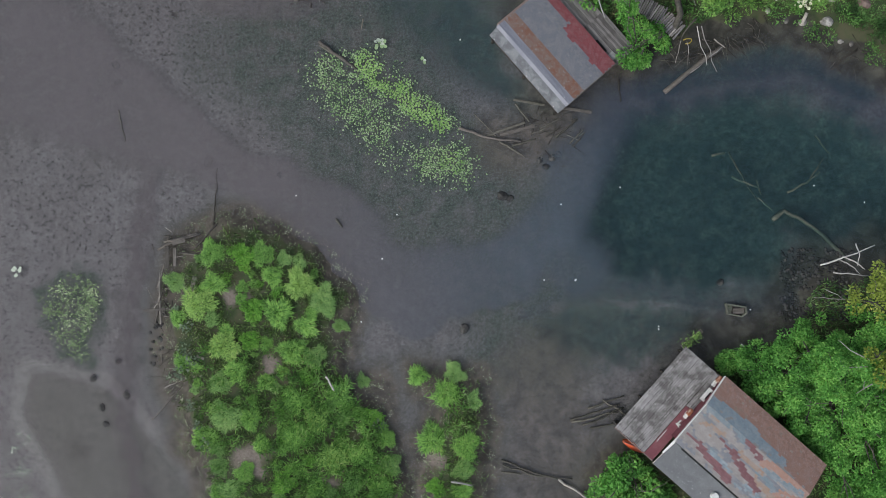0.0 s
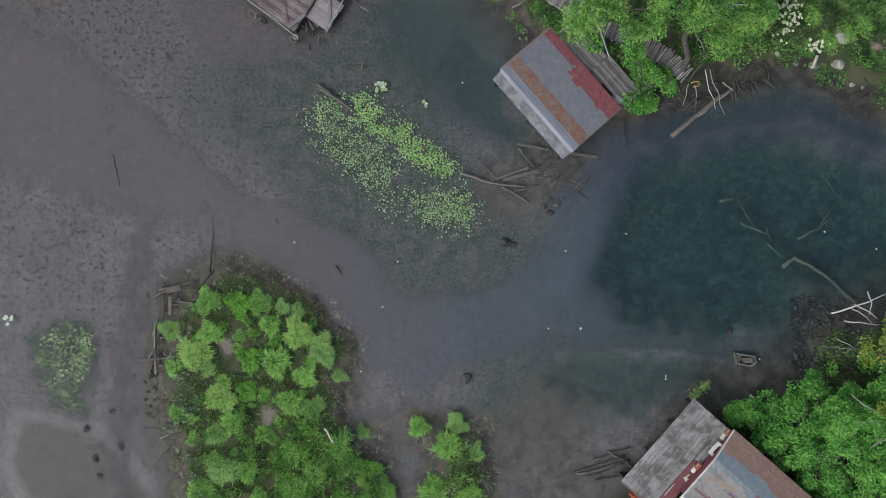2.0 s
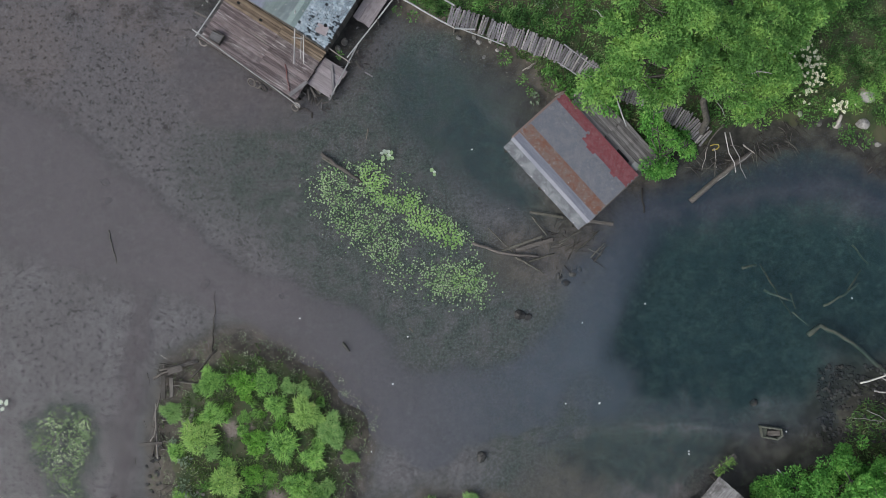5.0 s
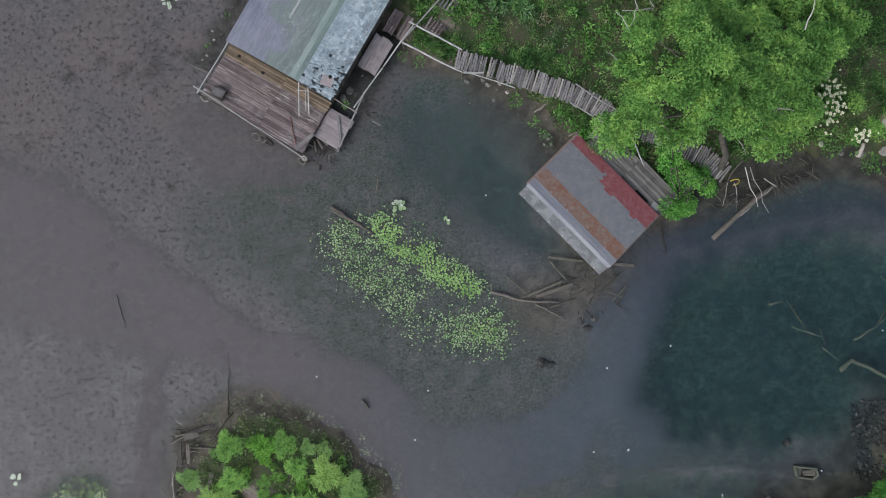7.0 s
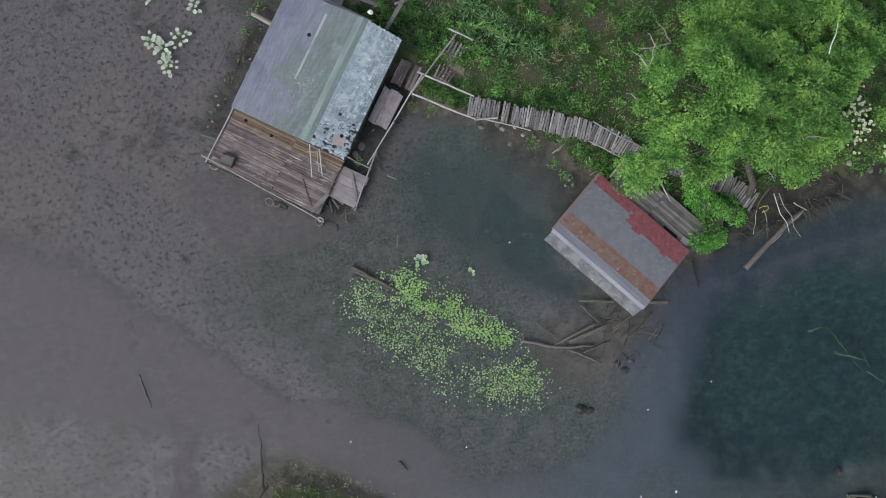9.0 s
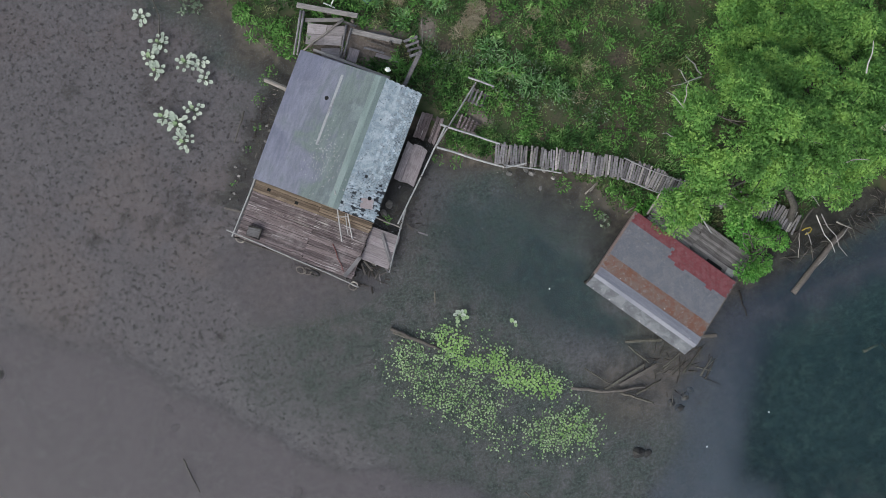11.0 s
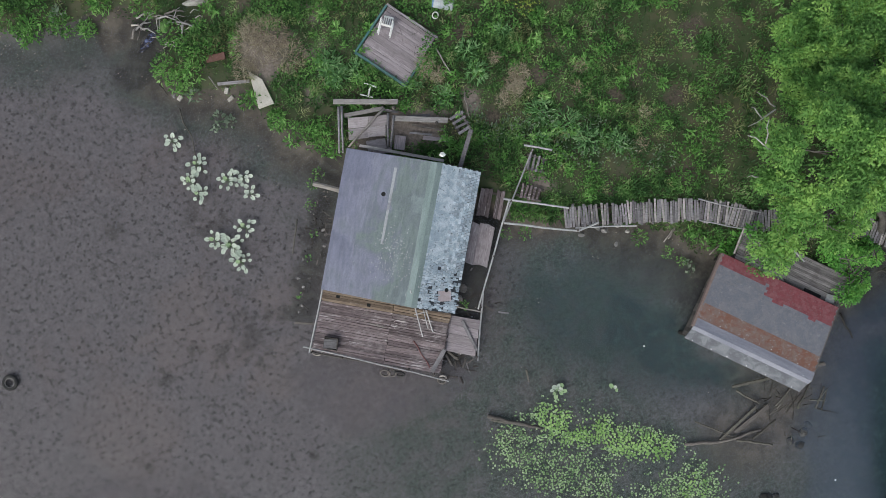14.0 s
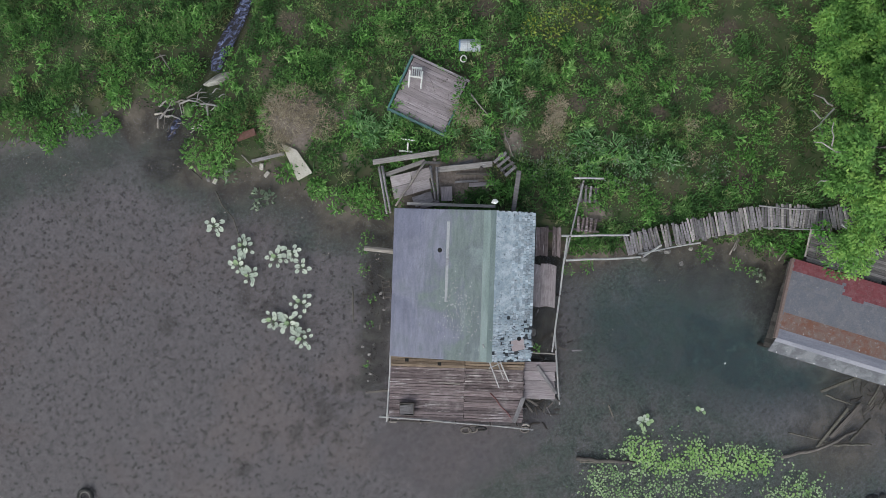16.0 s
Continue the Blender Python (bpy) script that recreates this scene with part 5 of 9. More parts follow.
HERB = foliage("broad_herb_leaves", (0.05, 0.13, 0.032), (0.115, 0.27, 0.06), (0.2, 0.38, 0.1), patch=0.7)
LUSH = foliage("lush_lance_leaves", (0.06, 0.16, 0.035), (0.16, 0.36, 0.08), (0.36, 0.58, 0.2), patch=1.4, share=0.5)
TALL_LEAF = foliage("blue_green_lance_leaves", (0.06, 0.14, 0.05), (0.15, 0.31, 0.11), (0.32, 0.5, 0.23), patch=1.4, share=0.4)
LITTER_BIT = foliage("dead_leaf_bits", (0.025, 0.02, 0.016), (0.075, 0.062, 0.05), (0.3, 0.27, 0.23), through=0.05)
PALE_TUFT = foliage("pale_grass_tufts", (0.16, 0.19, 0.07), (0.27, 0.31, 0.13), (0.42, 0.44, 0.24), patch=1.0, share=0.4)
GREY_HERB = foliage("grey_green_herb_leaves", (0.09, 0.13, 0.075), (0.17, 0.23, 0.15), (0.28, 0.34, 0.24), patch=0.7)
RIM_WEED = foliage("rim_weeds", (0.045, 0.065, 0.03), (0.11, 0.15, 0.07), (0.44, 0.48, 0.33), through=0.1, patch=0.9)
WEED_LEAF = foliage("water_weed_leaves", (0.06, 0.1, 0.04), (0.15, 0.23, 0.09), (0.42, 0.5, 0.3), through=0.1, patch=0.9)
STRAW = foliage("dry_straw", (0.18, 0.15, 0.095), (0.32, 0.275, 0.185), (0.46, 0.41, 0.3), through=0.1)
PAD = foliage("lily_pads", (0.1, 0.18, 0.07), (0.21, 0.33, 0.14), (0.38, 0.48, 0.28), through=0.05, patch=0.9)
RIPE_PAD = foliage("crowded_lily_pads", (0.12, 0.22, 0.06), (0.2, 0.35, 0.1), (0.33, 0.48, 0.18), through=0.05, patch=0.9)
PALE_PAD = foliage("pale_lily_leaves", (0.2, 0.27, 0.18), (0.34, 0.4, 0.31), (0.52, 0.57, 0.47), through=0.05, patch=1.5)
WHITE_FLOWER = foliage("cream_flower_heads", (0.6, 0.6, 0.36), (0.74, 0.74, 0.52), (0.82, 0.82, 0.7), through=0.1)


def clumped_leaves(rs, clumps, per, length, width, droop=0.15):
    """Leaves round the upper side of many small clumps (x, y, z, radius)."""
    cs, ds = [], []
    for x, y, z, r in clumps:
        k = max(6, int(per * r * r * rs.uniform(0.7, 1.3)))
        d = rs.normal(0, 1, (k, 3))
        d /= np.linalg.norm(d, axis=1, keepdims=True)
        d[:, 2] = np.abs(d[:, 2]) * 0.9 - 0.25
        rad = r * (0.45 + 0.6 * rs.rand(k, 1) ** 0.6)
        cs.append(np.array((x, y, z)) + d * rad * np.array((1, 1, 0.75)))
        out = d.copy()
        out[:, 2] -= droop
        ds.append(out + rs.normal(0, 0.55, (k, 3)))
    c, d = np.concatenate(cs), np.concatenate(ds)
    n = len(c)
    return leaf_arrays(rs, c, d, length * rs.uniform(0.6, 1.35, n), width * rs.uniform(0.6, 1.35, n))


def crown_clumps(rs, lobes, count, low, reach=1.05, fall=0.62):
    """Small clumps spread over the rounded tops and flanks of lobes (x, y, radius, top)."""
    out = []
    for x, y, r, top in lobes:
        for k in range(max(3, int(count * r * r))):
            a, q = rs.uniform(0, 2 * np.pi), math.sqrt(rs.rand()) * reach
            z = top - (top - low) * fall * q ** 2.2 - rs.rand() * 0.6
            out.append((x + r * q * math.cos(a), y + r * q * math.sin(a), z, rs.uniform(0.3, 0.58)))
    return out


def tree(name, base, fork, lobes, label, seed, leaf, count, per, length, width, low, trunk_r, category="tree", reach=1.05, fall=0.62):
    rs, rng = np.random.RandomState(seed), random.Random(seed)
    t = thing(name, base, 0, label, category)
    off = Vector(base)
    bm = bmesh.new()
    f = Vector(fork) - off
    tube(bm, bent((0, 0, -0.3), f, rng, 0.06, 5), trunk_r, trunk_r * 0.62, 9, 0.08, rng)
    part("trunk", bm, BARK, t, smooth=True)
    for x, y, r, top in lobes:
        tip = Vector((x, y, top - r * 0.45)) - off
        mid = f.lerp(tip, 0.5) + Vector((rng.uniform(-0.4, 0.4), rng.uniform(-0.4, 0.4), 0.25))
        bm = tube(bmesh.new(), [f, f.lerp(mid, 0.5), mid, mid.lerp(tip, 0.6), tip], trunk_r * 0.42, 0.02, 6, 0.06, rng)
        for k in range(3):
            s = mid.lerp(tip, rng.uniform(0.1, 0.8))
            e = s + Vector((rng.uniform(-r, r), rng.uniform(-r, r), rng.uniform(0.1, 0.5)))
            tube(bm, bent(s, e, rng, 0.08, 3), 0.03, 0.008, 5)
        part("limb", bm, BARK, t, smooth=True)
    v, fc = clumped_leaves(rs, crown_clumps(rs, lobes, count, low, reach, fall), per, length, width)
    crown = quads_object("crown", v - np.array(base), fc, leaf)
    crown.parent = t
    return t


willow_lobes = [(6.85, 19.15, 0.8, 6.5), (6.6, 18.1, 0.8, 5.4), (6.9, 17.0, 0.8, 5.5), (8.3, 19.5, 0.9, 6.6), (8.0, 17.5, 1.1, 6.5), (9.2, 18.4, 1.1, 6.6), (9.2, 16.9, 1.0, 5.9), (10.3, 17.9, 1.1, 5.8), (11.2, 17.0, 0.9, 5.2),
                (10.7, 16.3, 0.8, 4.8), (12.2, 17.8, 1.0, 5.0), (12.8, 19.1, 1.1, 4.6), (11.2, 19.3, 1.1, 5.2), (9.9, 19.8, 1.1, 5.4), (9.15, 20.6, 0.9, 3.9), (9.6, 21.6, 0.9, 3.1), (10.9, 21.3, 1.2, 3.9), (12.4, 21.6, 1.3, 3.5),
                (14.0, 20.8, 1.3, 3.6), (15.2, 20.0, 1.2, 3.0), (14.2, 18.9, 1.0, 4.2), (13.6, 17.8, 0.9, 4.2), (10.3, 22.5, 1.1, 2.9), (13.2, 23.0, 1.3, 3.2), (11.6, 22.8, 1.2, 3.0), (5.9, 16.2, 0.7, 4.4), (5.6, 15.7, 0.45, 4.2),
                (6.7, 16.2, 0.7, 4.6), (7.9, 15.9, 0.65, 4.0), (8.7, 15.9, 0.65, 4.2), (11.9, 15.4, 0.6, 3.0), (12.7, 15.6, 0.7, 3.2), (13.4, 16.6, 0.8, 3.6), (12.4, 16.6, 0.8, 4.2)]
willow = tree("willow_tree", (11.2, 14.2, 0.2), (10.6, 16.6, 2.4), willow_lobes, "large bright green willow leaning from the bank over a boathouse", 31, WILLOW, 19, 760, 0.14, 0.07, 1.6, 0.19, reach=0.84, fall=0.3)
bush_lobes = [(13.3, -1.0, 0.35, 0.9), (14.1, -0.9, 0.4, 1.1), (13.8, -1.5, 0.45, 1.5), (14.6, -2.3, 0.55, 2.0), (15.5, -3.1, 0.6, 2.2), (16.4, -4.0, 0.6, 2.2), (17.3, -4.9, 0.65, 2.2), (16.0, -2.4, 0.7, 2.4), (18.0, -5.8, 0.7, 2.2), (15.3, -0.7, 0.65, 1.9), (16.4, -0.1, 0.7, 2.1), (17.6, 0.0, 0.8, 2.4), (14.6, -1.5, 0.5, 1.5), (15.8, -1.5, 1.0, 2.6), (17.3, -2.0, 1.0, 3.2), (19.0, -1.8, 1.0, 3.2), (19.0, -3.6, 1.1, 3.0), (20.4, -3.2, 1.1, 3.0), (17.2, -0.8, 0.7, 2.9), (17.0, -1.0, 0.9, 3.9), (18.3, -1.0, 1.0, 3.2), (19.6, 0.2, 0.9, 2.6), (16.6, -3.0, 0.9, 2.4),
              (18.1, -2.8, 1.1, 3.0), (19.6, -2.5, 1.1, 3.1), (18.4, -4.6, 1.1, 2.6), (19.9, -4.6, 1.1, 2.8), (19.6, -6.4, 1.2, 2.6), (17.4, -4.1, 0.8, 2.2), (21.2, -1.2, 1.2, 2.9), (21.4, -3.6, 1.2, 2.9), (21.2, -6.2, 1.2, 2.6), (18.6, -8.0, 1.2, 2.4), (20.8, -8.6, 1.2, 2.4)]
thicket = tree("bush_thicket", (18.0, -2.4, 0.25), (18.0, -2.3, 1.0), bush_lobes, "dense dark green leafy thicket beside the house", 32, BUSH, 16, 1050, 0.125, 0.075, 0.5, 0.12, "bush")
tree("bush", (9.0, -6.8, 0.2), (9.0, -6.7, 0.5), [(8.0, -6.4, 0.7, 1.2), (9.1, -6.0, 0.6, 1.1), (9.9, -7.2, 0.8, 1.4), (7.9, -7.4, 0.8, 1.3), (9.0, -8.2, 0.9, 1.4)], "bright green leafy bush by the plank lean-to", 33, BUSH, 16, 700, 0.2, 0.1, 0.3, 0.06, "bush")
tree("young_tree", (20.2, 1.6, 0.2), (19.6, 2.0, 1.9), [(19.1, 2.1, 0.55, 3.1), (19.6, 2.7, 0.6, 3.2), (18.6, 1.8, 0.4, 2.9), (20.3, 1.7, 0.7, 3.1)], "slim young tree with yellow-green leaves", 34, YELLOW_LEAF, 14, 420, 0.17, 0.085, 2.0, 0.07)
tree("young_tree", (19.9, -1.0, 0.2), (19.5, -0.8, 2.6), [(19.1, -0.6, 0.45, 3.6), (19.3, -1.4, 0.45, 3.6), (19.9, -0.9, 0.5, 3.6)], "slim young tree with yellow-green leaves", 35, YELLOW_LEAF, 14, 420, 0.17, 0.085, 2.4, 0.07)
tree("bush", (9.0, 13.5, 0.1), (9.0, 13.6, 0.5), [(8.3, 15.2, 0.55, 3.0), (8.5, 14.6, 0.45, 2.6), (9.1, 14.2, 0.5, 1.5), (9.0, 13.5, 0.45, 1.3), (9.7, 13.9, 0.45, 1.3), (10.3, 14.0, 0.3, 1.1), (8.6, 12.9, 0.35, 1.1), (9.2, 13.1, 0.3, 1.1)], "bright green shrub growing at the boathouse corner", 36, BUSH, 16, 1100, 0.125, 0.065, 0.3, 0.05, "bush")
tree("bush", (6.2, 15.9, 0.2), (6.2, 15.9, 0.5), [(5.4, 15.9, 0.4, 1.1), (6.1, 16.5, 0.4, 1.1), (7.0, 15.4, 0.4, 1.2)], "small green shrub beside the plank walkway", 37, BUSH, 16, 700, 0.17, 0.09, 0.3, 0.04, "bush")


def tussock_mesh(seed, blades, broad, lengths, core, rise):
    """A round, uneven clump of arching blades about one metre in radius; core: how far out they root."""
    rs = np.random.RandomState(seed)
    k = blades
    a = rs.uniform(0, 2 * np.pi, k)
    q = rs.rand(k) ** 0.62 * core * (0.8 + 0.2 * np.sin(a * 3 + seed) + 0.14 * np.sin(a * 5 + 2 * seed))
    dome = rise * (1 - 0.8 * q ** 2)
    root = np.stack([q * np.cos(a), q * np.sin(a), dome * rs.uniform(0.3, 1.0, k)], 1)
    a2 = a + rs.normal(0, 0.95, k)
    h = np.stack([np.cos(a2), np.sin(a2), 0 * a], 1)
    length = rs.uniform(*lengths, k)
    lean = np.clip(0.4 + 0.6 * q / core + rs.normal(0, 0.22, k), 0.15, 1)
    up = np.array((0, 0, 1.0))
    p1 = root + h * (length * lean * 0.5)[:, None] + up * (length * (1 - 0.6 * lean) * 0.6)[:, None]
    p2 = root + h * (length * lean)[:, None] + up * (length * (1 - 0.9 * lean) * 0.8 - length * 0.1)[:, None]
    side = np.cross(h, up) * (broad * rs.uniform(0.6, 1.3, k))[:, None]
    v = np.stack([root - side * 0.5, root + side * 0.5, p1 + side, p1 - side, p2 + side * 0.15, p2 - side * 0.15], 1).reshape(-1, 3)
    base = np.arange(k)[:, None] * 6
    f = np.concatenate([base + np.array((0, 1, 2, 3)), base + np.array((3, 2, 4, 5))], 0)
    return v, f


# x, y, radius and kind of every large clump
TUSSOCKS = [(-10.89, 3.86, 0.75, 0), (-9.41, 3.81, 0.69, 3), (-8.51, 3.81, 0.67, 0), (-12.66, 2.54, 0.67, 2), (-10.81, 2.41, 0.67, 4), (-11.52, 1.48, 0.93, 1), (-9.49, 2.27, 0.32, 0)]
TUSSOCKS += [(-8.04, 2.8, 0.67, 4), (-6.72, 2.41, 0.8, 1), (-5.66, 1.62, 0.93, 2), (-8.96, 1.22, 0.72, 3), (-7.77, 1.09, 0.8, 4), (-6.45, 0.43, 0.67, 4), (-10.28, -0.5, 0.85, 1)]
TUSSOCKS += [(-9.09, -0.23, 0.67, 3), (-9.75, -1.68, 0.67, 4), (-7.11, -0.76, 0.85, 4), (-6.06, -1.02, 0.67, 2), (-10.55, -2.27, 0.64, 2), (-10.28, -3.93, 0.88, 2), (-11.74, -2.61, 0.27, 2)]
TUSSOCKS += [(-9.1, -3.93, 0.69, 4), (-7.7, -3.53, 0.37, 3), (-6.93, -3.13, 0.8, 0), (-5.93, -3.93, 0.75, 1), (-4.87, -2.74, 0.8, 4), (-4.74, -3.92, 0.53, 2), (-3.82, -2.21, 0.4, 2)]
TUSSOCKS += [(-3.42, -3.92, 0.75, 3), (-6.98, -4.72, 0.8, 0), (-6.32, -5.91, 0.48, 3), (-5.13, -5.77, 0.88, 1), (-3.81, -5.64, 0.8, 0), (-2.49, -6.17, 0.67, 2), (-9.36, -6.49, 0.59, 0)]
TUSSOCKS += [(-10.55, -6.18, 0.59, 2), (-8.36, -2.21, 0.53, 4), (-4.87, 0.43, 0.43, 2), (-11.47, 3.59, 0.37, 2), (-7.51, 3.6, 0.43, 2), (-2.76, -4.85, 0.64, 0), (-8.57, -5.12, 0.48, 4)]
TUSSOCKS += [(-4.21, -6.96, 0.67, 2), (-7.51, -6.97, 0.67, 3), (-5.93, -7.23, 0.64, 4), (-3.0, -7.3, 0.6, 0), (-10.0, -7.3, 0.7, 2)]
ISLET_TUSSOCKS = [(-1.18, -1.94, 0.67, 4), (0.54, -1.81, 0.59, 2), (0.14, -2.78, 0.88, 4), (1.41, -3.12, 0.53, 2), (-0.52, -4.97, 0.88, 4), (1.07, -5.24, 0.75, 0), (0.94, -6.29, 0.67, 2), (-0.3, -7.2, 0.6, 3), (0.9, -7.4, 0.6, 4)]
ISLAND_BARE = [(-7.6, -2.2, 0.4), (-4.2, -4.7, 0.45), (-8.0, -4.4, 0.4), (-5.3, -4.8, 0.35), (-10.1, 1.9, 0.5), (-9.2, 1.9, 0.35), (-9.2, -6.0, 1.1), (-8.1, -1.4, 0.5), (-0.4, -6.0, 0.5), (-5.2, -6.9, 0.5)]
KINDS = [("bright green sedge tussock on the muddy island", SEDGE, 1700, 0.021, (0.16, 0.42), 1.0, 0.62),
         ("yellowing sedge tussock on the muddy island", SEDGE_YELLOW, 1500, 0.022, (0.16, 0.45), 1.0, 0.62),
         ("blue-green rush tussock on the muddy island", SEDGE_BLUE, 1700, 0.018, (0.16, 0.42), 1.0, 0.55),
         ("leafy bright green clump on the muddy island", LEAFY, 620, 0.05, (0.16, 0.34), 0.95, 0.55),
         ("spiky long-bladed sedge clump on the muddy island", SEDGE, 760, 0.026, (0.25, 0.62), 0.85, 0.5)]
tussock_meshes = []
for i in range(15):
    lab, mat, count, broad, lengths, core, rise = KINDS[i % 5]
    v, f = tussock_mesh(50 + i, count, broad, lengths, core, rise)
    ob = quads_object("sedge_tussock", v, f, mat)
    tussock_meshes.append((ob.data, lab))
    bpy.data.objects.remove(ob)
rng = random.Random(5)
SMALL = []
while len(SMALL) < 64:
    x, y, r = rng.uniform(-12.8, -2.2), rng.uniform(-8, 4.2), rng.uniform(0.2, 0.5)
    if land_distance(np.array([x]), np.array([y]))[0] > 0.9 and all(math.hypot(x - a, y - b) > 0.5 * (r + c) for a, b, c, d in TUSSOCKS + SMALL) and all(math.hypot(x - a, y - b) > c for a, b, c in ISLAND_BARE):
        SMALL.append((x, y, r, rng.choice((0, 2, 3, 4, 4, 4))))
for x, y, r, kind in TUSSOCKS + ISLET_TUSSOCKS + SMALL:
    me, lab = tussock_meshes[kind + 5 * rng.randrange(3)]
    ob = new("sedge_tussock", me)
    z = float(ground_height(np.array([x]), np.array([y]))[0])
    ob.matrix_basis = pose(x, y, max(z, -0.02) - 0.03, rng.uniform(-8, 8), rng.uniform(-8, 8), rng.uniform(0, 360)) @ Matrix.Diagonal((r * rng.uniform(0.75, 1.0), r * rng.uniform(0.75, 1.0), r * rng.uniform(0.6, 0.85), 1))
    tagged(ob, lab, "plant", "sedge tussocks")


def scatter(rs, count, x0, x1, y0, y1, keep):
    x, y = rs.uniform(x0, x1, count), rs.uniform(y0, y1, count)
    k = keep(x, y)
    return x[k], y[k]


def blade_arrays(rs, x, y, z, length, width, lean):
    k = len(x)
    a = rs.uniform(0, 2 * np.pi, k)
    h = np.stack([np.cos(a), np.sin(a), np.zeros(k)], 1)
    up = np.array((0, 0, 1.0))
    p0 = np.stack([x, y, z], 1)
    tip = p0 + h * (length * lean)[:, None] + up * (length * np.sqrt(np.clip(1 - lean ** 2, 0.05, 1)))[:, None]
    mid = p0.copy() * 0.5 + tip * 0.5 + up * (length * 0.08)[:, None]
    side = np.cross(h, up) * width[:, None] * 0.5
    v = np.stack([p0, mid + side, tip, mid - side], 1).reshape(-1, 3)
    return v, np.arange(4 * k).reshape(k, 4)


HOUSES = [[(-9.8, 21.0), (-6.8, 25.6), (-2.4, 22.7), (-1.6, 21.6), (-5.2, 16.2), (-11.2, 19.0)], [(2.1, 13.9), (6.5, 16.0), (9.0, 13.5), (5.2, 10.2)],
          [(7.9, -4.1), (11.1, -0.4), (12.8, -1.6), (17.5, -5.9), (14, -10), (9.6, -5.8)]]
CLEAR = [[(-3.0, 30.2), (-2.1, 28.0), (-3.8, 27.0), (-4.8, 29.0)]]
BARE_SPOTS = [(-0.6, 21.4, 0.6), (-1.7, 25.4, 0.5), (-8.2, 30.5, 1.2), (-5.6, 25.9, 1.1), (-3.7, 25.3, 0.8), (-4.6, 25.7, 0.8)]


def grassy(x, y):
    ok = (land_distance(x, y) > 0.35) & (line_distance(CREEK_LINE, x, y) > 0.42 + 0.1 * wavy(x, y, 0.7, 144))
    for poly in HOUSES + CLEAR:
        ok &= ~inside(poly, x, y)
    for bx, by, br in BARE_SPOTS:
        ok &= np.hypot(x - bx, y - by) > br * (0.8 + 0.2 * wavy(x, y, 1.0, 4))
    return ok


WALK_LINE = [(-0.08, 19.86), (2.35, 19.02), (4.75, 18.1), (5.7, 17.55), (6.7, 16.75), (8.2, 16.1), (9.5, 15.45), (10.35, 14.95), (11.1, 14.25)]


def off_walkway(x, y):
    return line_distance(WALK_LINE, x, y) > 0.75


rs = np.random.RandomState(71)


def seen_bank(x, y):
    """The stretch of bank between the shore and the rise behind it."""
    return y < 26 + (13.3 - x) * 0.63


def meadow_keep(x, y):
    dens = 0.62 + 0.42 * wavy(x, y, 1.7, 41) + 0.3 * wavy(x, y, 0.6, 42) - 0.6 * litter_field(x, y) - 0.34 * step(x, 3.0, 6.5) * (1 - step(x, 11.5, 13.5)) + 0.12 * step(-x, 3, 8)
    near = 1 - step(shore_distance(NORTH_BANK, x, y) + 0.7 * wavy(x, y, 1.4, 44), 0.9, 2.4)
    dens = np.where(x < -6.6, dens - 0.9 * near, dens)
    return grassy(x, y) & (shore_distance(NORTH_BANK, x, y) > 0.3) & (line_distance(EAST_PEAT, x, y) > 0.85) & (rs.rand(len(x)) < np.clip(dens, 0.05, 1))


gx1, gy1 = scatter(rs, 900000, -21, 22, 11.5, 42, lambda x, y: seen_bank(x, y) & meadow_keep(x, y))
tall = np.clip(0.55 + 0.45 * wavy(gx1, gy1, 2.4, 43), 0.3, 1.2)
v, f = blade_arrays(rs, gx1, gy1, ground_height(gx1, gy1) - 0.02, rs.uniform(0.18, 0.46, len(gx1)) * tall, rs.uniform(0.025, 0.055, len(gx1)), rs.uniform(0.45, 0.99, len(gx1)))
meadow = quads_object("meadow_grass", v, f, MEADOW)
tagged(meadow, "thick uneven meadow grass on the lake bank", "grass", kind="stuff")

gx1, gy1 = scatter(rs, 60000, 4, 24, -14, 5, lambda x, y: grassy(x, y) & (shore_distance(SOUTH_EAST_BANK, x, y) > 0.5))
v, f = blade_arrays(rs, gx1, gy1, ground_height(gx1, gy1) - 0.02, rs.uniform(0.15, 0.4, len(gx1)), rs.uniform(0.022, 0.05, len(gx1)), rs.uniform(0.25, 0.95, len(gx1)))
tagged(quads_object("bank_grass", v, f, MEADOW), "short grass on the bank round the house", "grass", kind="stuff")

# low weeds between the tussocks of the island and islet
def not_bare(x, y):
    ok = np.ones(x.shape, bool)
    for bx, by, br in ISLAND_BARE:
        ok &= np.hypot(x - bx, y - by) > br * (0.8 + 0.25 * wavy(x, y, 0.8, 4))
    return ok


gx1, gy1 = scatter(rs, 110000, -14, 3, -13, 6.2, lambda x, y: (land_distance(x, y) > 0.1) & (x < 3) & not_bare(x, y) & (0.5 + 0.5 * wavy(x, y, 1.1, 45) - 0.75 * (1 - step(land_distance(x, y), 0.3, 1.5)) > rs.rand(len(x))))
v, f = blade_arrays(rs, gx1, gy1, ground_height(gx1, gy1) - 0.01, rs.uniform(0.1, 0.34, len(gx1)), rs.uniform(0.022, 0.055, len(gx1)), rs.uniform(0.3, 0.95, len(gx1)))
tagged(quads_object("island_weeds", v, f, ISLAND_WEED), "low weeds and grass over the muddy island", "weeds", kind="stuff")

gx1, gy1 = scatter(rs, 60000, -11.5, 2.2, -12, -0.5, lambda x, y: (land_distance(x, y) > 0.5) & not_bare(x, y) & (0.06 + 0.42 * wavy(x, y, 0.9, 46) + 0.5 * (1 - step(line_distance([(-6.6, -2.6), (-6.5, -5.0), (-3.6, -4.6), (-3.2, -6.5), (-6.5, -8)], x, y), 0.5, 2.4)) > rs.rand(len(x))))
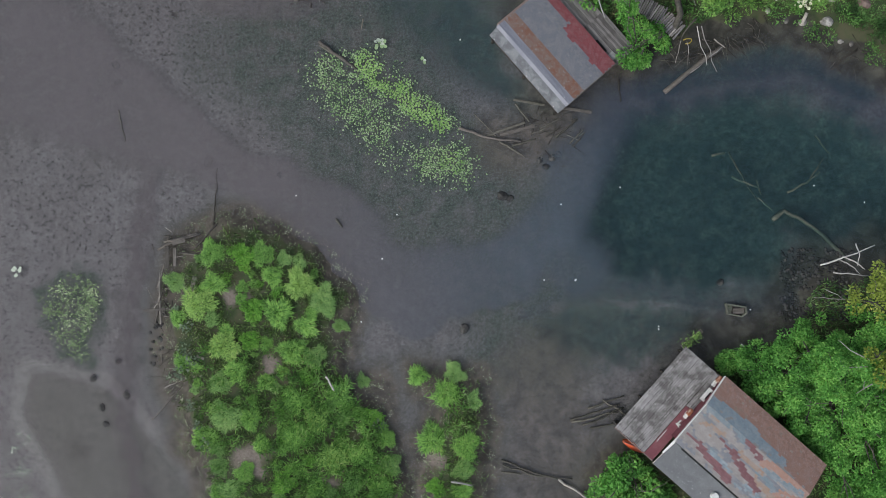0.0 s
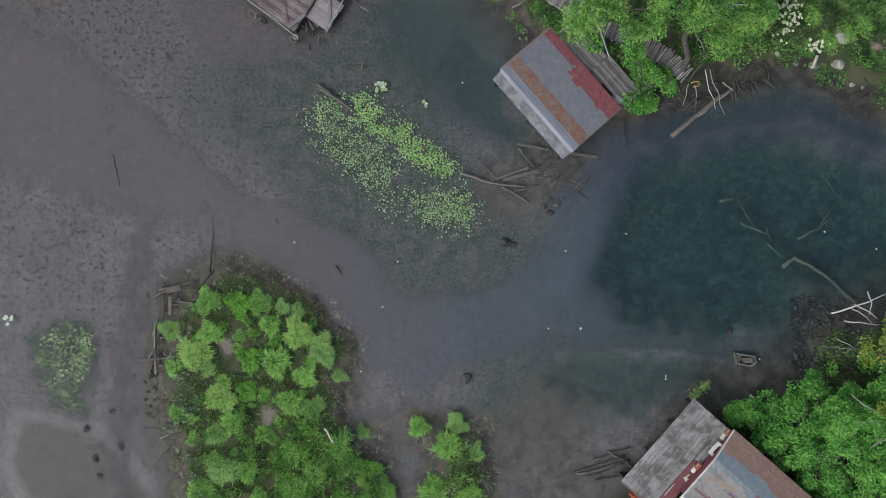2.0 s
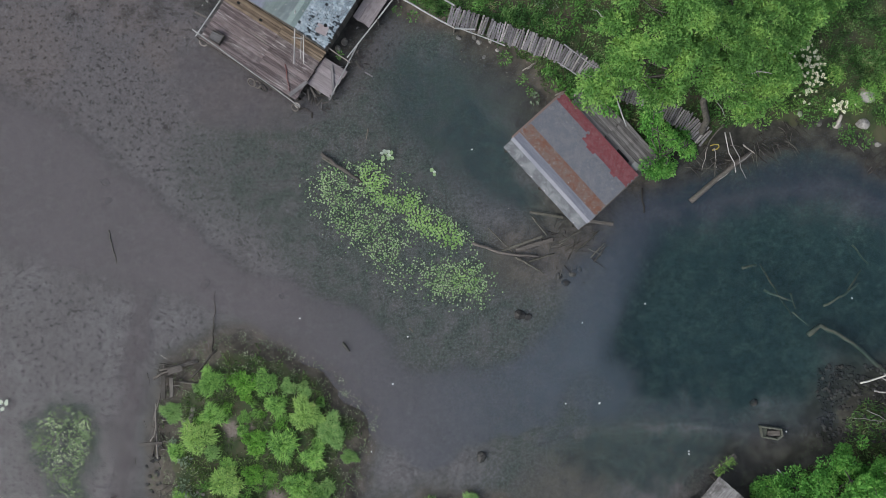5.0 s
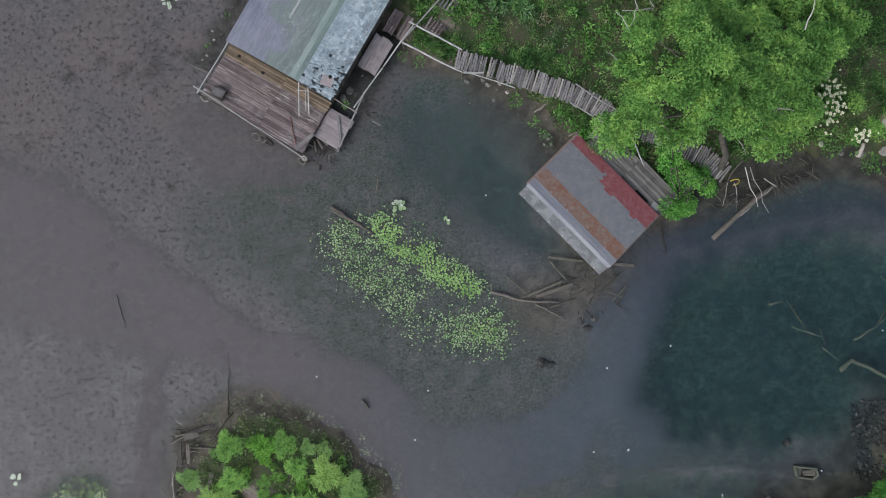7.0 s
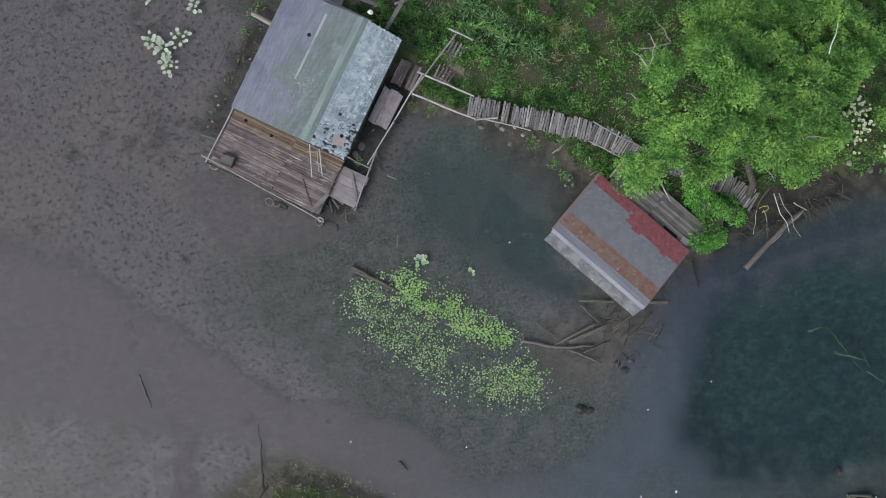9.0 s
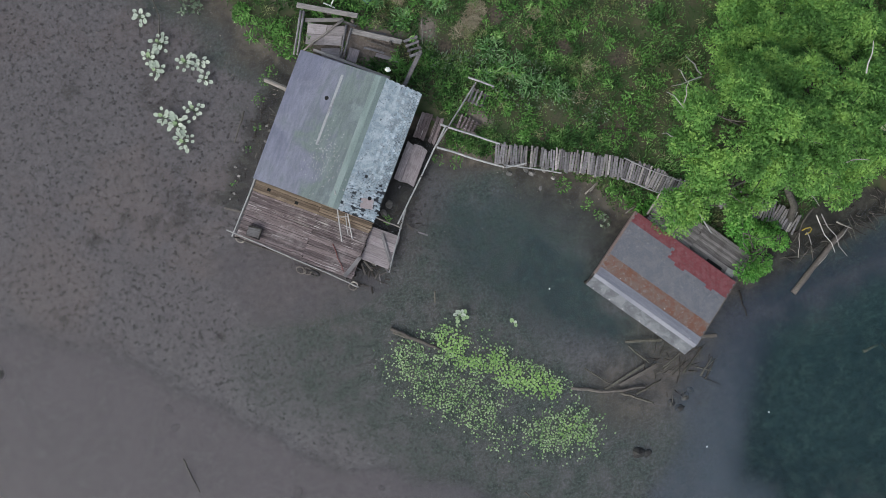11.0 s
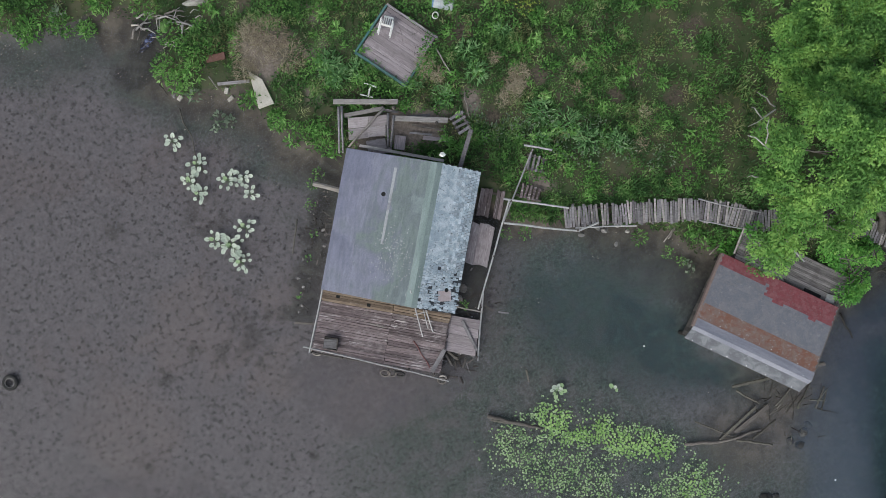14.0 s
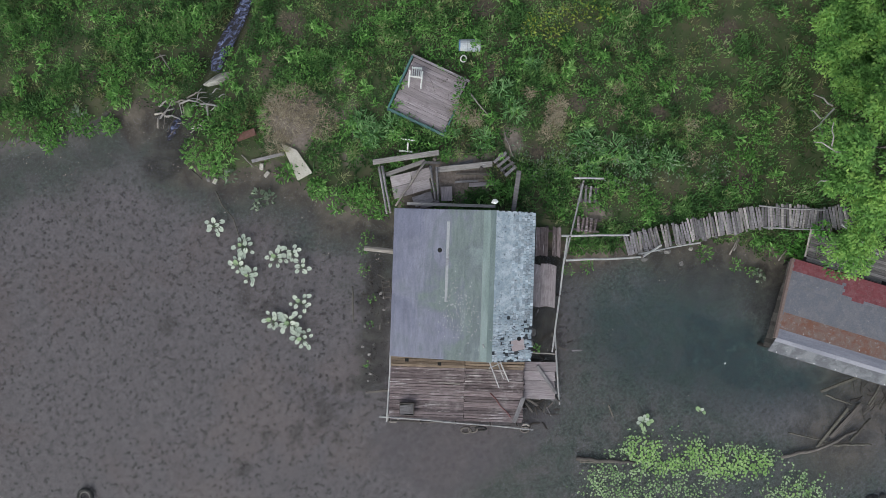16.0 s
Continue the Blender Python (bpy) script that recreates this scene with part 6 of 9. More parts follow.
v, f = blade_arrays(rs, gx1, gy1, ground_height(gx1, gy1) + 0.02 + 0.25 * rs.rand(len(gx1)), rs.uniform(0.2, 0.5, len(gx1)), rs.uniform(0.022, 0.045, len(gx1)), rs.uniform(0.5, 0.97, len(gx1)))
tagged(quads_object("island_sedge", v, f, LONG_SEDGE), "long bright sedge grass on the island", "grass", kind="stuff")

# broad-leaved herbs in the meadow and along the shore
def herb_patch(name, spots, material, label, seed, per=100, length=0.125, width=0.055):
    rs = np.random.RandomState(seed)
    cs, ds = [], []
    for x, y, r in spots:
        k = max(8, int(per * r * r * 4))
        a, q = rs.uniform(0, 2 * np.pi, k), np.sqrt(rs.rand(k))
        px, py = x + r * q * np.cos(a), y + r * q * np.sin(a)
        z = np.maximum(ground_height(px, py), 0) + 0.06 + 0.5 * r * (1 - q) + 0.15 * rs.rand(k)
        cs.append(np.stack([px, py, z], 1))
        ds.append(np.stack([np.cos(a), np.sin(a), rs.uniform(-0.2, 0.6, k)], 1) + rs.normal(0, 0.65, (k, 3)))
    c, d = np.concatenate(cs), np.concatenate(ds)
    v, f = leaf_arrays(rs, c, d, length * rs.uniform(0.6, 1.4, len(c)), width * rs.uniform(0.6, 1.4, len(c)))
    return tagged(quads_object(name, v, f, material), label, "weeds", kind="stuff")


rs = np.random.RandomState(72)
hx, hy = scatter(rs, 2600, -24, 24, 12, 42, lambda x, y: grassy(x, y) & (shore_distance(NORTH_BANK, x, y) > np.where(x < -6.6, 1.7, 0.2)) & off_walkway(x, y) & (wavy(x, y, 3.0, 47) > -0.05))
herb_patch("meadow_herbs", [(a, b, rs.uniform(0.15, 0.45)) for a, b in zip(hx, hy)], HERB, "leafy weeds scattered through the meadow grass", 73)
lx, ly = scatter(rs, 2400, -24, 14, 16, 42, lambda x, y: grassy(x, y) & (shore_distance(NORTH_BANK, x, y) > np.where(x < -6.6, 1.9, 0.6)) & off_walkway(x, y) & (litter_field(x, y) < 0.3) & (rs.rand(len(x)) < 0.75 - 0.5 * step(x, 2, 7)) & (wavy(x, y, 2.2, 147) > -0.15))
herb_patch("lush_herbs", [(a, b, rs.uniform(0.1, 0.3)) for a, b in zip(lx, ly)], LUSH, "bright lance-leaved herbs standing out of the meadow", 93, 150, 0.23, 0.058)
sx1, sy1 = scatter(rs, 420, -20, 12, 19, 40, lambda x, y: grassy(x, y) & (shore_distance(NORTH_BANK, x, y) > 1.2))
herb_patch("pale_tufts", [(a, b, rs.uniform(0.1, 0.24)) for a, b in zip(sx1, sy1)], PALE_TUFT, "pale yellowish tufts among the meadow grass", 94, 130, 0.22, 0.022)
OVERGROWN = [(-2.5, 27.7, 0.4), (-2.2, 28.1, 0.35), (-2.9, 27.2, 0.35), (-3.6, 26.95, 0.3), (-1.0, 29.05, 0.3), (-0.8, 29.4, 0.3), (-4.9, 27.6, 0.4)]
SHORE_PLANTS = [(-16.3, 34.8, 0.5), (-15.0, 34.5, 0.5), (-14.2, 34.1, 0.35), (-16.9, 35.6, 0.6), (-12.1, 31.5, 0.55), (-11.8, 30.7, 0.5), (-10.6, 31.4, 0.6), (-8.8, 27.8, 0.45), (-7.8, 26.9, 0.45), (-7.5, 26.1, 0.4), (-8.3, 27.2, 0.35), (-11.3, 32.6, 0.6), (-13.2, 34.9, 0.5)]
SHORE_PLANTS += [(-16.5, 35.0, 0.5), (-15.2, 34.7, 0.5), (-14.25, 34.0, 0.38), (-13.3, 34.7, 0.45), (-13.2, 35.5, 0.5), (-15.6, 35.6, 0.5), (-11.8, 34.0, 0.6), (-8.86, 27.84, 0.42), (-7.3, 26.9, 0.42), (-10.2, 32.4, 0.4), (-11.0, 31.9, 0.45), (-9.6, 33.0, 0.4), (-9.0, 33.9, 0.35), (-10.4, 34.3, 0.5), (-9.7, 29.0, 0.33), (-11.6, 30.9, 0.4)]
SHORE_PLANTS += [(-1.7, 19.9, 0.3), (-2.4, 20.2, 0.25), (2.3, 18.0, 0.35), (4.3, 17.3, 0.4), (5.0, 17.0, 0.3), (-5.0, 18.3, 0.22), (-9.0, 24.3, 0.25), (-8.6, 25.0, 0.25), (3.1, 17.0, 0.28), (3.4, 16.5, 0.25), (-9.9, 22.4, 0.16), (-9.3, 23.2, 0.18), (-8.2, 25.3, 0.25), (-10.8, 21.2, 0.13)]
ov = herb_patch("platform_weeds", OVERGROWN, HERB, "tall weeds growing over the platform corner", 83, 120, 0.14, 0.055)
ov.location.z = 0.42
herb_patch("shore_herbs", [p for p in SHORE_PLANTS if p[2] > 0.32], HERB, "green leafy plants along the muddy shore", 74, 130, 0.14, 0.06)
herb_patch("shore_sprigs", [p for p in SHORE_PLANTS if p[2] <= 0.32], HERB, "small green sprigs on the mud", 84, 150, 0.1, 0.05)
herb_patch("tall_leaf_herbs", [(-6.1, 29.0, 0.55), (-6.0, 28.4, 0.5), (-6.2, 28.6, 0.5), (-5.2, 28.4, 0.4), (-2.55, 26.1, 0.45), (-3.3, 27.0, 0.4), (-1.0, 27.3, 0.5), (-1.0, 26.4, 0.5), (0.5, 27.5, 0.4), (0.6, 24.0, 0.6), (1.4, 23.2, 0.6), (1.9, 22.3, 0.6), (0.2, 23.0, 0.4), (2.9, 21.8, 0.5)], TALL_LEAF, "tall blue-green lance leaves beside the yard", 95, 110, 0.26, 0.055)
herb_patch("shore_rosettes", [(-8.84, 27.75, 0.42), (-8.65, 26.84, 0.3), (-7.44, 26.57, 0.42), (-7.26, 25.87, 0.36), (-7.7, 26.9, 0.3), (-9.4, 28.95, 0.35), (-12.15, 31.18, 0.4), (-11.1, 30.8, 0.5), (-11.64, 30.32, 0.35), (-16.2, 34.93, 0.45), (-16.6, 34.6, 0.35), (-14.3, 34.0, 0.35), (-13.36, 34.66, 0.45), (-13.2, 35.5, 0.5)], LUSH, "leafy yellow-green rosettes on the muddy shore", 96, 90, 0.24, 0.06)
herb_patch("grey_herbs", [(-11.0, 28.7, 0.4), (-10.6, 28.5, 0.3), (-11.5, 30.0, 0.3), (3.6, 16.2, 0.3), (-3.0, -4.3, 0.35), (-15.0, 34.9, 0.35), (-12.25, -0.68, 0.4), (-12.38, -1.75, 0.4), (-11.85, -1.22, 0.35), (-12.9, -2.0, 0.25), (-11.98, -3.35, 0.3), (-12.1, 0.4, 0.3), (-12.65, 1.2, 0.25), (-11.3, -5.2, 0.35), (-11.6, -4.3, 0.25)], GREY_HERB, "grey-green leafy plants at the mud's edge", 75, 60, 0.18, 0.1)
herb_patch("bright_herbs", [(6.2, 26.4, 0.4), (6.9, 25.8, 0.3), (7.26, 23.3, 0.3), (9.2, 22.7, 0.25), (0.46, 27.6, 0.25), (3.2, 30.4, 0.5), (5.2, 32.4, 0.7), (4.0, 33.4, 0.6), (1.2, 26.5, 0.3)], HERB, "bright tufts of weeds in the meadow", 76, 110, 0.16, 0.06)
herb_patch("yellow_bushes", [(1.3, 28.7, 0.5), (2.2, 28.4, 0.6), (3.2, 28.2, 0.5), (3.8, 27.7, 0.4), (1.7, 28.0, 0.4)], YELLOW_LEAF, "yellow-green leafy weeds in the meadow", 85, 70, 0.12, 0.06)
herb_patch("pale_leaf_weeds", [(-1.6, 24.9, 0.5), (-1.3, 23.9, 0.6), (-0.4, 23.9, 0.6), (0.5, 23.5, 0.6), (1.1, 22.2, 0.7), (2.3, 22.6, 0.6), (3.0, 21.4, 0.6), (4.2, 20.5, 0.6), (1.9, 21.6, 0.5)], GREY_HERB, "grey-green small-leaved weeds behind the walkway", 86, 60, 0.1, 0.05)
sx0, sy0 = scatter(np.random.RandomState(87), 420, -20, 12, 18, 40, lambda x, y: grassy(x, y) & (shore_distance(NORTH_BANK, x, y) > 1.2) & (wavy(x, y, 3.4, 48) > 0.1))
herb_patch("dry_stalks", [(a, b, 0.22) for a, b in zip(sx0, sy0)], STRAW, "pale dry stalks lying in the meadow grass", 89, 60, 0.26, 0.009)
herb_patch("straw_tufts", [(0.47, 25.7, 0.4), (0.2, 25.4, 0.4), (-0.11, 25.1, 0.4), (-2.83, 27.3, 0.4), (-0.14, 26.65, 0.25), (2.8, 25.0, 0.25), (-2.4, 26.9, 0.3)], STRAW, "pale bleached straw tufts lying in the meadow", 97, 420, 0.32, 0.013)
herb_patch("dry_straw", [(-8.6, 30.7, 0.9), (-7.8, 30.9, 0.8), (-7.4, 29.9, 0.7), (-8.4, 31.4, 0.5), (0.3, 25.3, 0.3), (-0.5, 25.0, 0.3), (-2.7, 27.5, 0.4), (2.3, 24.3, 0.25), (3.7, 21.3, 0.3), (2.8, 25.0, 0.3), (4.3, 22.4, 0.25), (-9.2, 30.0, 0.5)], STRAW, "flattened dry straw in the grass", 77, 260, 0.3, 0.012)
fr = np.random.RandomState(78)
fv = []
for x, y, sx, sy, count in ((15.3, 17.6, 0.28, 0.5, 44), (15.8, 17.1, 0.2, 0.5, 30), (14.7, 17.9, 0.2, 0.2, 10), (15.2, 16.4, 0.25, 0.3, 22), (16.75, 15.5, 0.25, 0.14, 20)):
    for q in range(count):
        cx, cy, cz, size = x + fr.normal(0, sx), y + fr.normal(0, sy), fr.uniform(0.8, 1.5), fr.uniform(0.03, 0.07)
        for petal in range(5):
            a = petal * 1.257 + fr.uniform(0, 0.5)
            ox, oy = cx + size * 0.75 * math.cos(a), cy + size * 0.75 * math.sin(a)
            fv += [(ox + size * 0.6 * math.cos(a + j), oy + size * 0.6 * math.sin(a + j), cz + fr.uniform(-0.01, 0.02)) for j in (0, 1.57, 3.14, 4.71)]
tagged(quads_object("cream_flowers", np.array(fv), np.arange(len(fv)).reshape(-1, 4), WHITE_FLOWER), "cream white flower heads on the bank", "flowers", kind="stuff")
herb_patch("flower_foliage", [(15.2, 17.3, 0.6), (15.6, 16.6, 0.5), (14.8, 17.9, 0.4), (15.3, 18.2, 0.4), (16.7, 15.4, 0.3)], HERB, "tall green stalks and leaves below cream flowers", 88, 90, 0.25, 0.07)
herb_patch("bank_nettles", [(16.6 + 0.8 * i % 3.1, 15.6 + (i * 0.37) % 1.6, 0.4) for i in range(16)] + [(13.6, 15.0, 0.4), (14.3, 15.6, 0.5), (15.2, 15.6, 0.4)], SEDGE, "rough green growth on the bank", 79, 170, 0.17, 0.03)

# floating leaves
rs = np.random.RandomState(81)


def pads(name, x, y, size, material, label, category="lily pads"):
    k = len(x)
    a = rs.uniform(0, 2 * np.pi, k)
    z = np.maximum(0.006, ground_height(x, y) + 0.06) + 0.012 * rs.rand(k)
    corner = []
    for j, q in ((0.2, 1.0), (1.75, 0.95), (3.14, 1.02), (4.55, 0.95)):
        corner.append(np.stack([x + size * q * np.cos(a + j), y + size * q * np.sin(a + j) * 0.85, z + rs.uniform(0, 0.012, k)], 1))
    v = np.stack(corner, 1).reshape(-1, 3)
    return tagged(quads_object(name, v, np.arange(4 * k).reshape(k, 4), material), label, category, kind="stuff")


def round_pads(name, x, y, size, material, label):
    """Six-cornered floating leaves, a little longer than wide."""
    k = len(x)
    a = rs.uniform(0, 2 * np.pi, k)
    corner = []
    for j in range(6):
        w = j * np.pi / 3 + rs.uniform(-0.2, 0.2, k)
        u, t = size * np.cos(w), size * rs.uniform(0.65, 0.95) * np.sin(w)
        corner.append(np.stack([x + u * np.cos(a) - t * np.sin(a), y + u * np.sin(a) + t * np.cos(a), 0.01 + 0.03 * rs.rand(k)], 1))
    v = np.stack(corner, 1).reshape(-1, 3)
    base = np.arange(k)[:, None] * 6
    return tagged(quads_object(name, v, np.concatenate([base + np.array((0, 1, 2, 3)), base + np.array((0, 3, 4, 5))], 0), material), label, "lily pads", kind="stuff")


LILY_RIDGE = [(-3.7, 12.9), (-3.3, 12.1), (-2.1, 11.6), (-1.6, 11.0), (-0.9, 10.5), (-0.15, 9.95)]
LILY_WEST = [(-5.3, 12.6), (-4.8, 11.6), (-4.3, 10.9), (-3.4, 10.3), (-3.1, 9.7)]


def lily_density(x, y):
    d = shore_distance(LILY_AREA, x, y) + 0.2 * wavy(x, y, 0.9, 57)
    dens = 0.16 * step(d, -0.5, 0.2) + 0.2 * step(d, 0.0, 0.8)
    dens = np.maximum(dens, 0.8 * (1 - step(line_distance(LILY_WEST, x, y) + 0.25 * wavy(x, y, 1.0, 58), 0.5, 1.25)))
    dens = np.maximum(dens, 1.0 * (1 - step(line_distance(LILY_RIDGE, x, y) + 0.2 * wavy(x, y, 0.8, 59), 0.35, 1.0)))
    dens = np.maximum(dens, 1.0 * (1 - step(line_distance([(-0.5, 8.3), (0.7, 8.1)], x, y) + 0.25 * wavy(x, y, 0.9, 60), 0.45, 1.25)))
    for hx0, hy0, hr in ((-2.7, 12.25, 0.4), (-1.4, 9.6, 0.55), (-0.75, 9.45, 0.5), (-2.1, 9.3, 0.45), (-2.5, 10.9, 0.3), (-0.1, 9.3, 0.4)):
        dens = dens * (0.25 + 0.75 * step(np.hypot(x - hx0, y - hy0) + 0.15 * wavy(x, y, 0.6, 62), hr * 0.5, hr * 1.3))
    return dens * (0.5 + 0.5 * step(wavy(x, y, 0.55, 56), -0.6, 0.1))


gxx, gyy = np.meshgrid(np.arange(-7.4, 2.4, 0.076), np.arange(6.2, 14.2, 0.067))
gxx = (gxx + 0.038 * (np.arange(gxx.shape[0]) % 2)[:, None]).ravel() + rs.normal(0, 0.024, gxx.size)
gyy = gyy.ravel() + rs.normal(0, 0.024, gyy.size)
here = rs.rand(len(gxx)) < lily_density(gxx, gyy)
px, py = gxx[here], gyy[here]
lush = 1 - step(line_distance(LILY_RIDGE, px, py), 0.2, 0.8)
ripe = rs.rand(len(px)) < 0.85 * lush + 0.3 * (np.hypot(px - 0.4, py - 8.2) < 0.6)
round_pads("lily_pads", px[~ripe], py[~ripe], rs.uniform(0.026, 0.052, int((~ripe).sum())), PAD, "pale green floating lily pads scattered on shallow water")
round_pads("lily_pads", px[ripe], py[ripe], rs.uniform(0.032, 0.06, int(ripe.sum())), RIPE_PAD, "yellow-green lily pads crowded in the patch's middle")
cx0, cy0 = scatter(rs, 420, -19.7, -15.9, -1.5, 3.2, lambda x, y: shore_distance(WEED_AREA, x, y) > 0.15)
px, py = np.repeat(cx0, 9) + rs.normal(0, 0.13, 9 * len(cx0)), np.repeat(cy0, 9) + rs.normal(0, 0.13, 9 * len(cx0))
pads("weed_leaves", px, py, rs.uniform(0.016, 0.055, len(px)), WEED_LEAF, "small pale weed leaves breaking the water", "water weeds")
px, py = scatter(rs, 64000, -15, 4, -8, 7, lambda x, y: (land_distance(x, y) > -0.25) & (land_distance(x, y) < 2.0) & (x < 3.4) & (wavy(x, y, 0.6, 54) > 0.25 * rs.normal(0.4, 1.0, len(x))))
pads("shore_leaves", px, py, rs.uniform(0.01, 0.036, len(px)), RIM_WEED, "small yellow-green leaves along the island's edge", "water weeds")
px, py = scatter(rs, 26000, -18, 9, 12, 36, lambda x, y: (shore_distance(NORTH_BANK, x, y) > -1.3 + 0.5 * wavy(x, y, 1.4, 151)) & (shore_distance(NORTH_BANK, x, y) < 1.9) & ((x < -6.2) | (x > -1)) & (wavy(x, y, 0.8, 152) > 0.2) & ~inside(HOUSES[0], x, y) & ~inside(HOUSES[1], x, y))
qx, qy = scatter(rs, 16000, -15, 4, -8, 7, lambda x, y: (land_distance(x, y) > -0.5) & (land_distance(x, y) < 2.0) & (x < 3.4) & (wavy(x, y, 0.7, 155) > -0.1))
px, py = np.concatenate([px, qx]), np.concatenate([py, qy])
pads("leaf_litter", px, py, rs.uniform(0.008, 0.034, len(px)), LITTER_BIT, "dead leaf bits strewn over the muddy shore", "litter")
px, py = scatter(rs, 9000, -24, 6, -8, 30, lambda x, y: (land_distance(x, y) < -0.4) & (wavy(x, y, 2.4, 153) > 0.35) & (channel_field(x, y) < 0.4))
pads("mud_flecks", px, py, rs.uniform(0.008, 0.026, len(px)), LITTER_BIT, "small dark flecks lying on the wet mud", "litter")
px, py = scatter(rs, 160, -20.8, -19.2, -8, -4.5, lambda x, y: wavy(x, y, 0.9, 55) > 0.1)
pads("weed_leaves", px, py, rs.uniform(0.03, 0.07, len(px)), PALE_PAD, "small pale weed leaves breaking the water", "water weeds")


def pad_leaf_mesh(seed):
    """A heart-shaped floating leaf with a raised rim and a notch."""
    bm = bmesh.new()
    r2 = random.Random(seed)
    mid = bm.verts.new((0, 0, 0))
    rim = []
    for k in range(11):
        a = 0.28 + (2 * math.pi - 0.56) * k / 10
        q = 1 + 0.12 * math.cos(a) * -1 + r2.uniform(-0.05, 0.05)
        rim.append(bm.verts.new((q * math.cos(a), 0.62 * q * math.sin(a), 0.12 + r2.uniform(-0.04, 0.05))))
    for s, t in zip(rim, rim[1:]):
        bm.faces.new((mid, s, t))
    me = bpy.data.meshes.new("leaf")
    bm.to_mesh(me)
    bm.free()
    me.materials.append(PALE_PAD)
    return me


leaf_meshes = [pad_leaf_mesh(k) for k in range(5)]
green_leaf_meshes = [pad_leaf_mesh(10 + k) for k in range(2)]
for me in green_leaf_meshes:
    me.materials.clear()
    me.materials.append(PAD)
STALK = foliage("green_leaf_stalks", (0.07, 0.12, 0.05), (0.13, 0.2, 0.09), (0.2, 0.28, 0.14), through=0.1)
rng = random.Random(9)
for x, y, r, count in ((-12.92, 28.7, 0.36, 9), (-12.37, 27.5, 0.4, 13), (-12.9, 26.96, 0.38, 12), (-12.8, 26.38, 0.32, 9), (-11.5, 26.45, 0.42, 14), (-10.9, 26.3, 0.3, 8), (-10.94, 25.63, 0.3, 7), (-11.65, 24.48, 0.4, 10), (-12.93, 24.5, 0.38, 10), (-12.44, 24.04, 0.48, 20), (-12.32, 23.3, 0.38, 11), (-2.97, 13.77, 0.26, 10), (-0.95, 13.0, 0.13, 3), (-20.2, 3.0, 0.24, 5)):
    clump = thing("water_lily", (x, y, 0), 0, "clump of whitish heart-shaped leaves on green stalks", "water lily", "water lilies")
    part("rootstock", tube(bmesh.new(), [(0, 0, -0.15), (0, 0, 0.02)], 0.04, 0.03), DARK_WOOD, clump)
    for k in range(count):
        a, q = k * 2.4 + rng.uniform(-0.4, 0.4), r * math.sqrt((k + 0.6) / count) * rng.uniform(0.85, 1.15)
        p = Vector((q * math.cos(a), q * math.sin(a), rng.uniform(0.1, 0.22)))
        part("stalk", tube(bmesh.new(), [(0, 0, 0), (p.x * 0.5, p.y * 0.5, p.z * 0.8), tuple(p)], 0.009, 0.006, 4), STALK, clump)
        ob = new("leaf", rng.choice(green_leaf_meshes if (q < 0.4 * r and k % 2) or (x > -5 and k % 3) else leaf_meshes))
        ob.parent = clump
        s = rng.uniform(0.08, 0.125)
        ob.matrix_basis = pose(p.x, p.y, p.z, rng.uniform(-16, 16), rng.uniform(-16, 16), math.degrees(a) + 180 + rng.uniform(-35, 35)) @ Matrix.Diagonal((s, s * 1.25, s, 1))

# ---- walkway, rails and timber ----
def ground_z(x, y):
    return float(ground_height(np.array([x]), np.array([y]))[0])


def pole_thing(name, p, q, r0, r1, material, label, category, group="", bow=0.02, steps=4, seed=0):
    """A loose round timber, lying from p to q."""
    rng = random.Random(seed * 7 + int(abs(p[0] * 31 + p[1] * 17)))
    base = Vector(p)
    e = to_object(name, tube(bmesh.new(), [v - base for v in bent(p, q, rng, bow, steps)], r0, r1, 7, 0.12, rng), material, True)
    e.location = base
    return tagged(e, label, category, group)


def plank_thing(name, p, q, width, thick, material, label, category, group="", seed=0):
    """A loose sawn timber, lying from p to q."""
    rng = random.Random(seed * 13 + int(abs(p[0] * 31 + p[1] * 17)))
    p, q = Vector(p), Vector(q)
    d = q - p
    e = to_object(name, soft_block(d.length, width, thick, min(width, thick) * 0.15, width * 0.12, rng), material)
    e.matrix_basis = Matrix.Translation((p + q) / 2) @ pose(0, 0, 0, 0, -math.degrees(math.asin(d.z / d.length)), math.degrees(math.atan2(d.y, d.x)))
    return tagged(e, label, category, group)


rng = random.Random(21)
walkway = thing("plank_walkway", (0, 0, 0), 0, "narrow weathered grey plank walkway along the bank", "walkway")
line = [Vector(p) for p in WALK_LINE]
plank_meshes = []
for k in range(9):
    bm = soft_block(0.092 * rng.uniform(0.75, 1.0), 0.86 * rng.uniform(0.86, 1.1), 0.03, 0.006, 0.02, rng)
    for v in bm.verts:
        v.co.y += v.co.x * rng.uniform(-0.15, 0.15)
    me = bpy.data.meshes.new("plank")
    bm.to_mesh(me)
    bm.free()
    me.materials.append(BLEACHED_BOARD if k % 3 == 1 else GREY_BOARD)
    plank_meshes.append(me)
walked, total = 0.0, sum((b - a).length for a, b in zip(line, line[1:]))
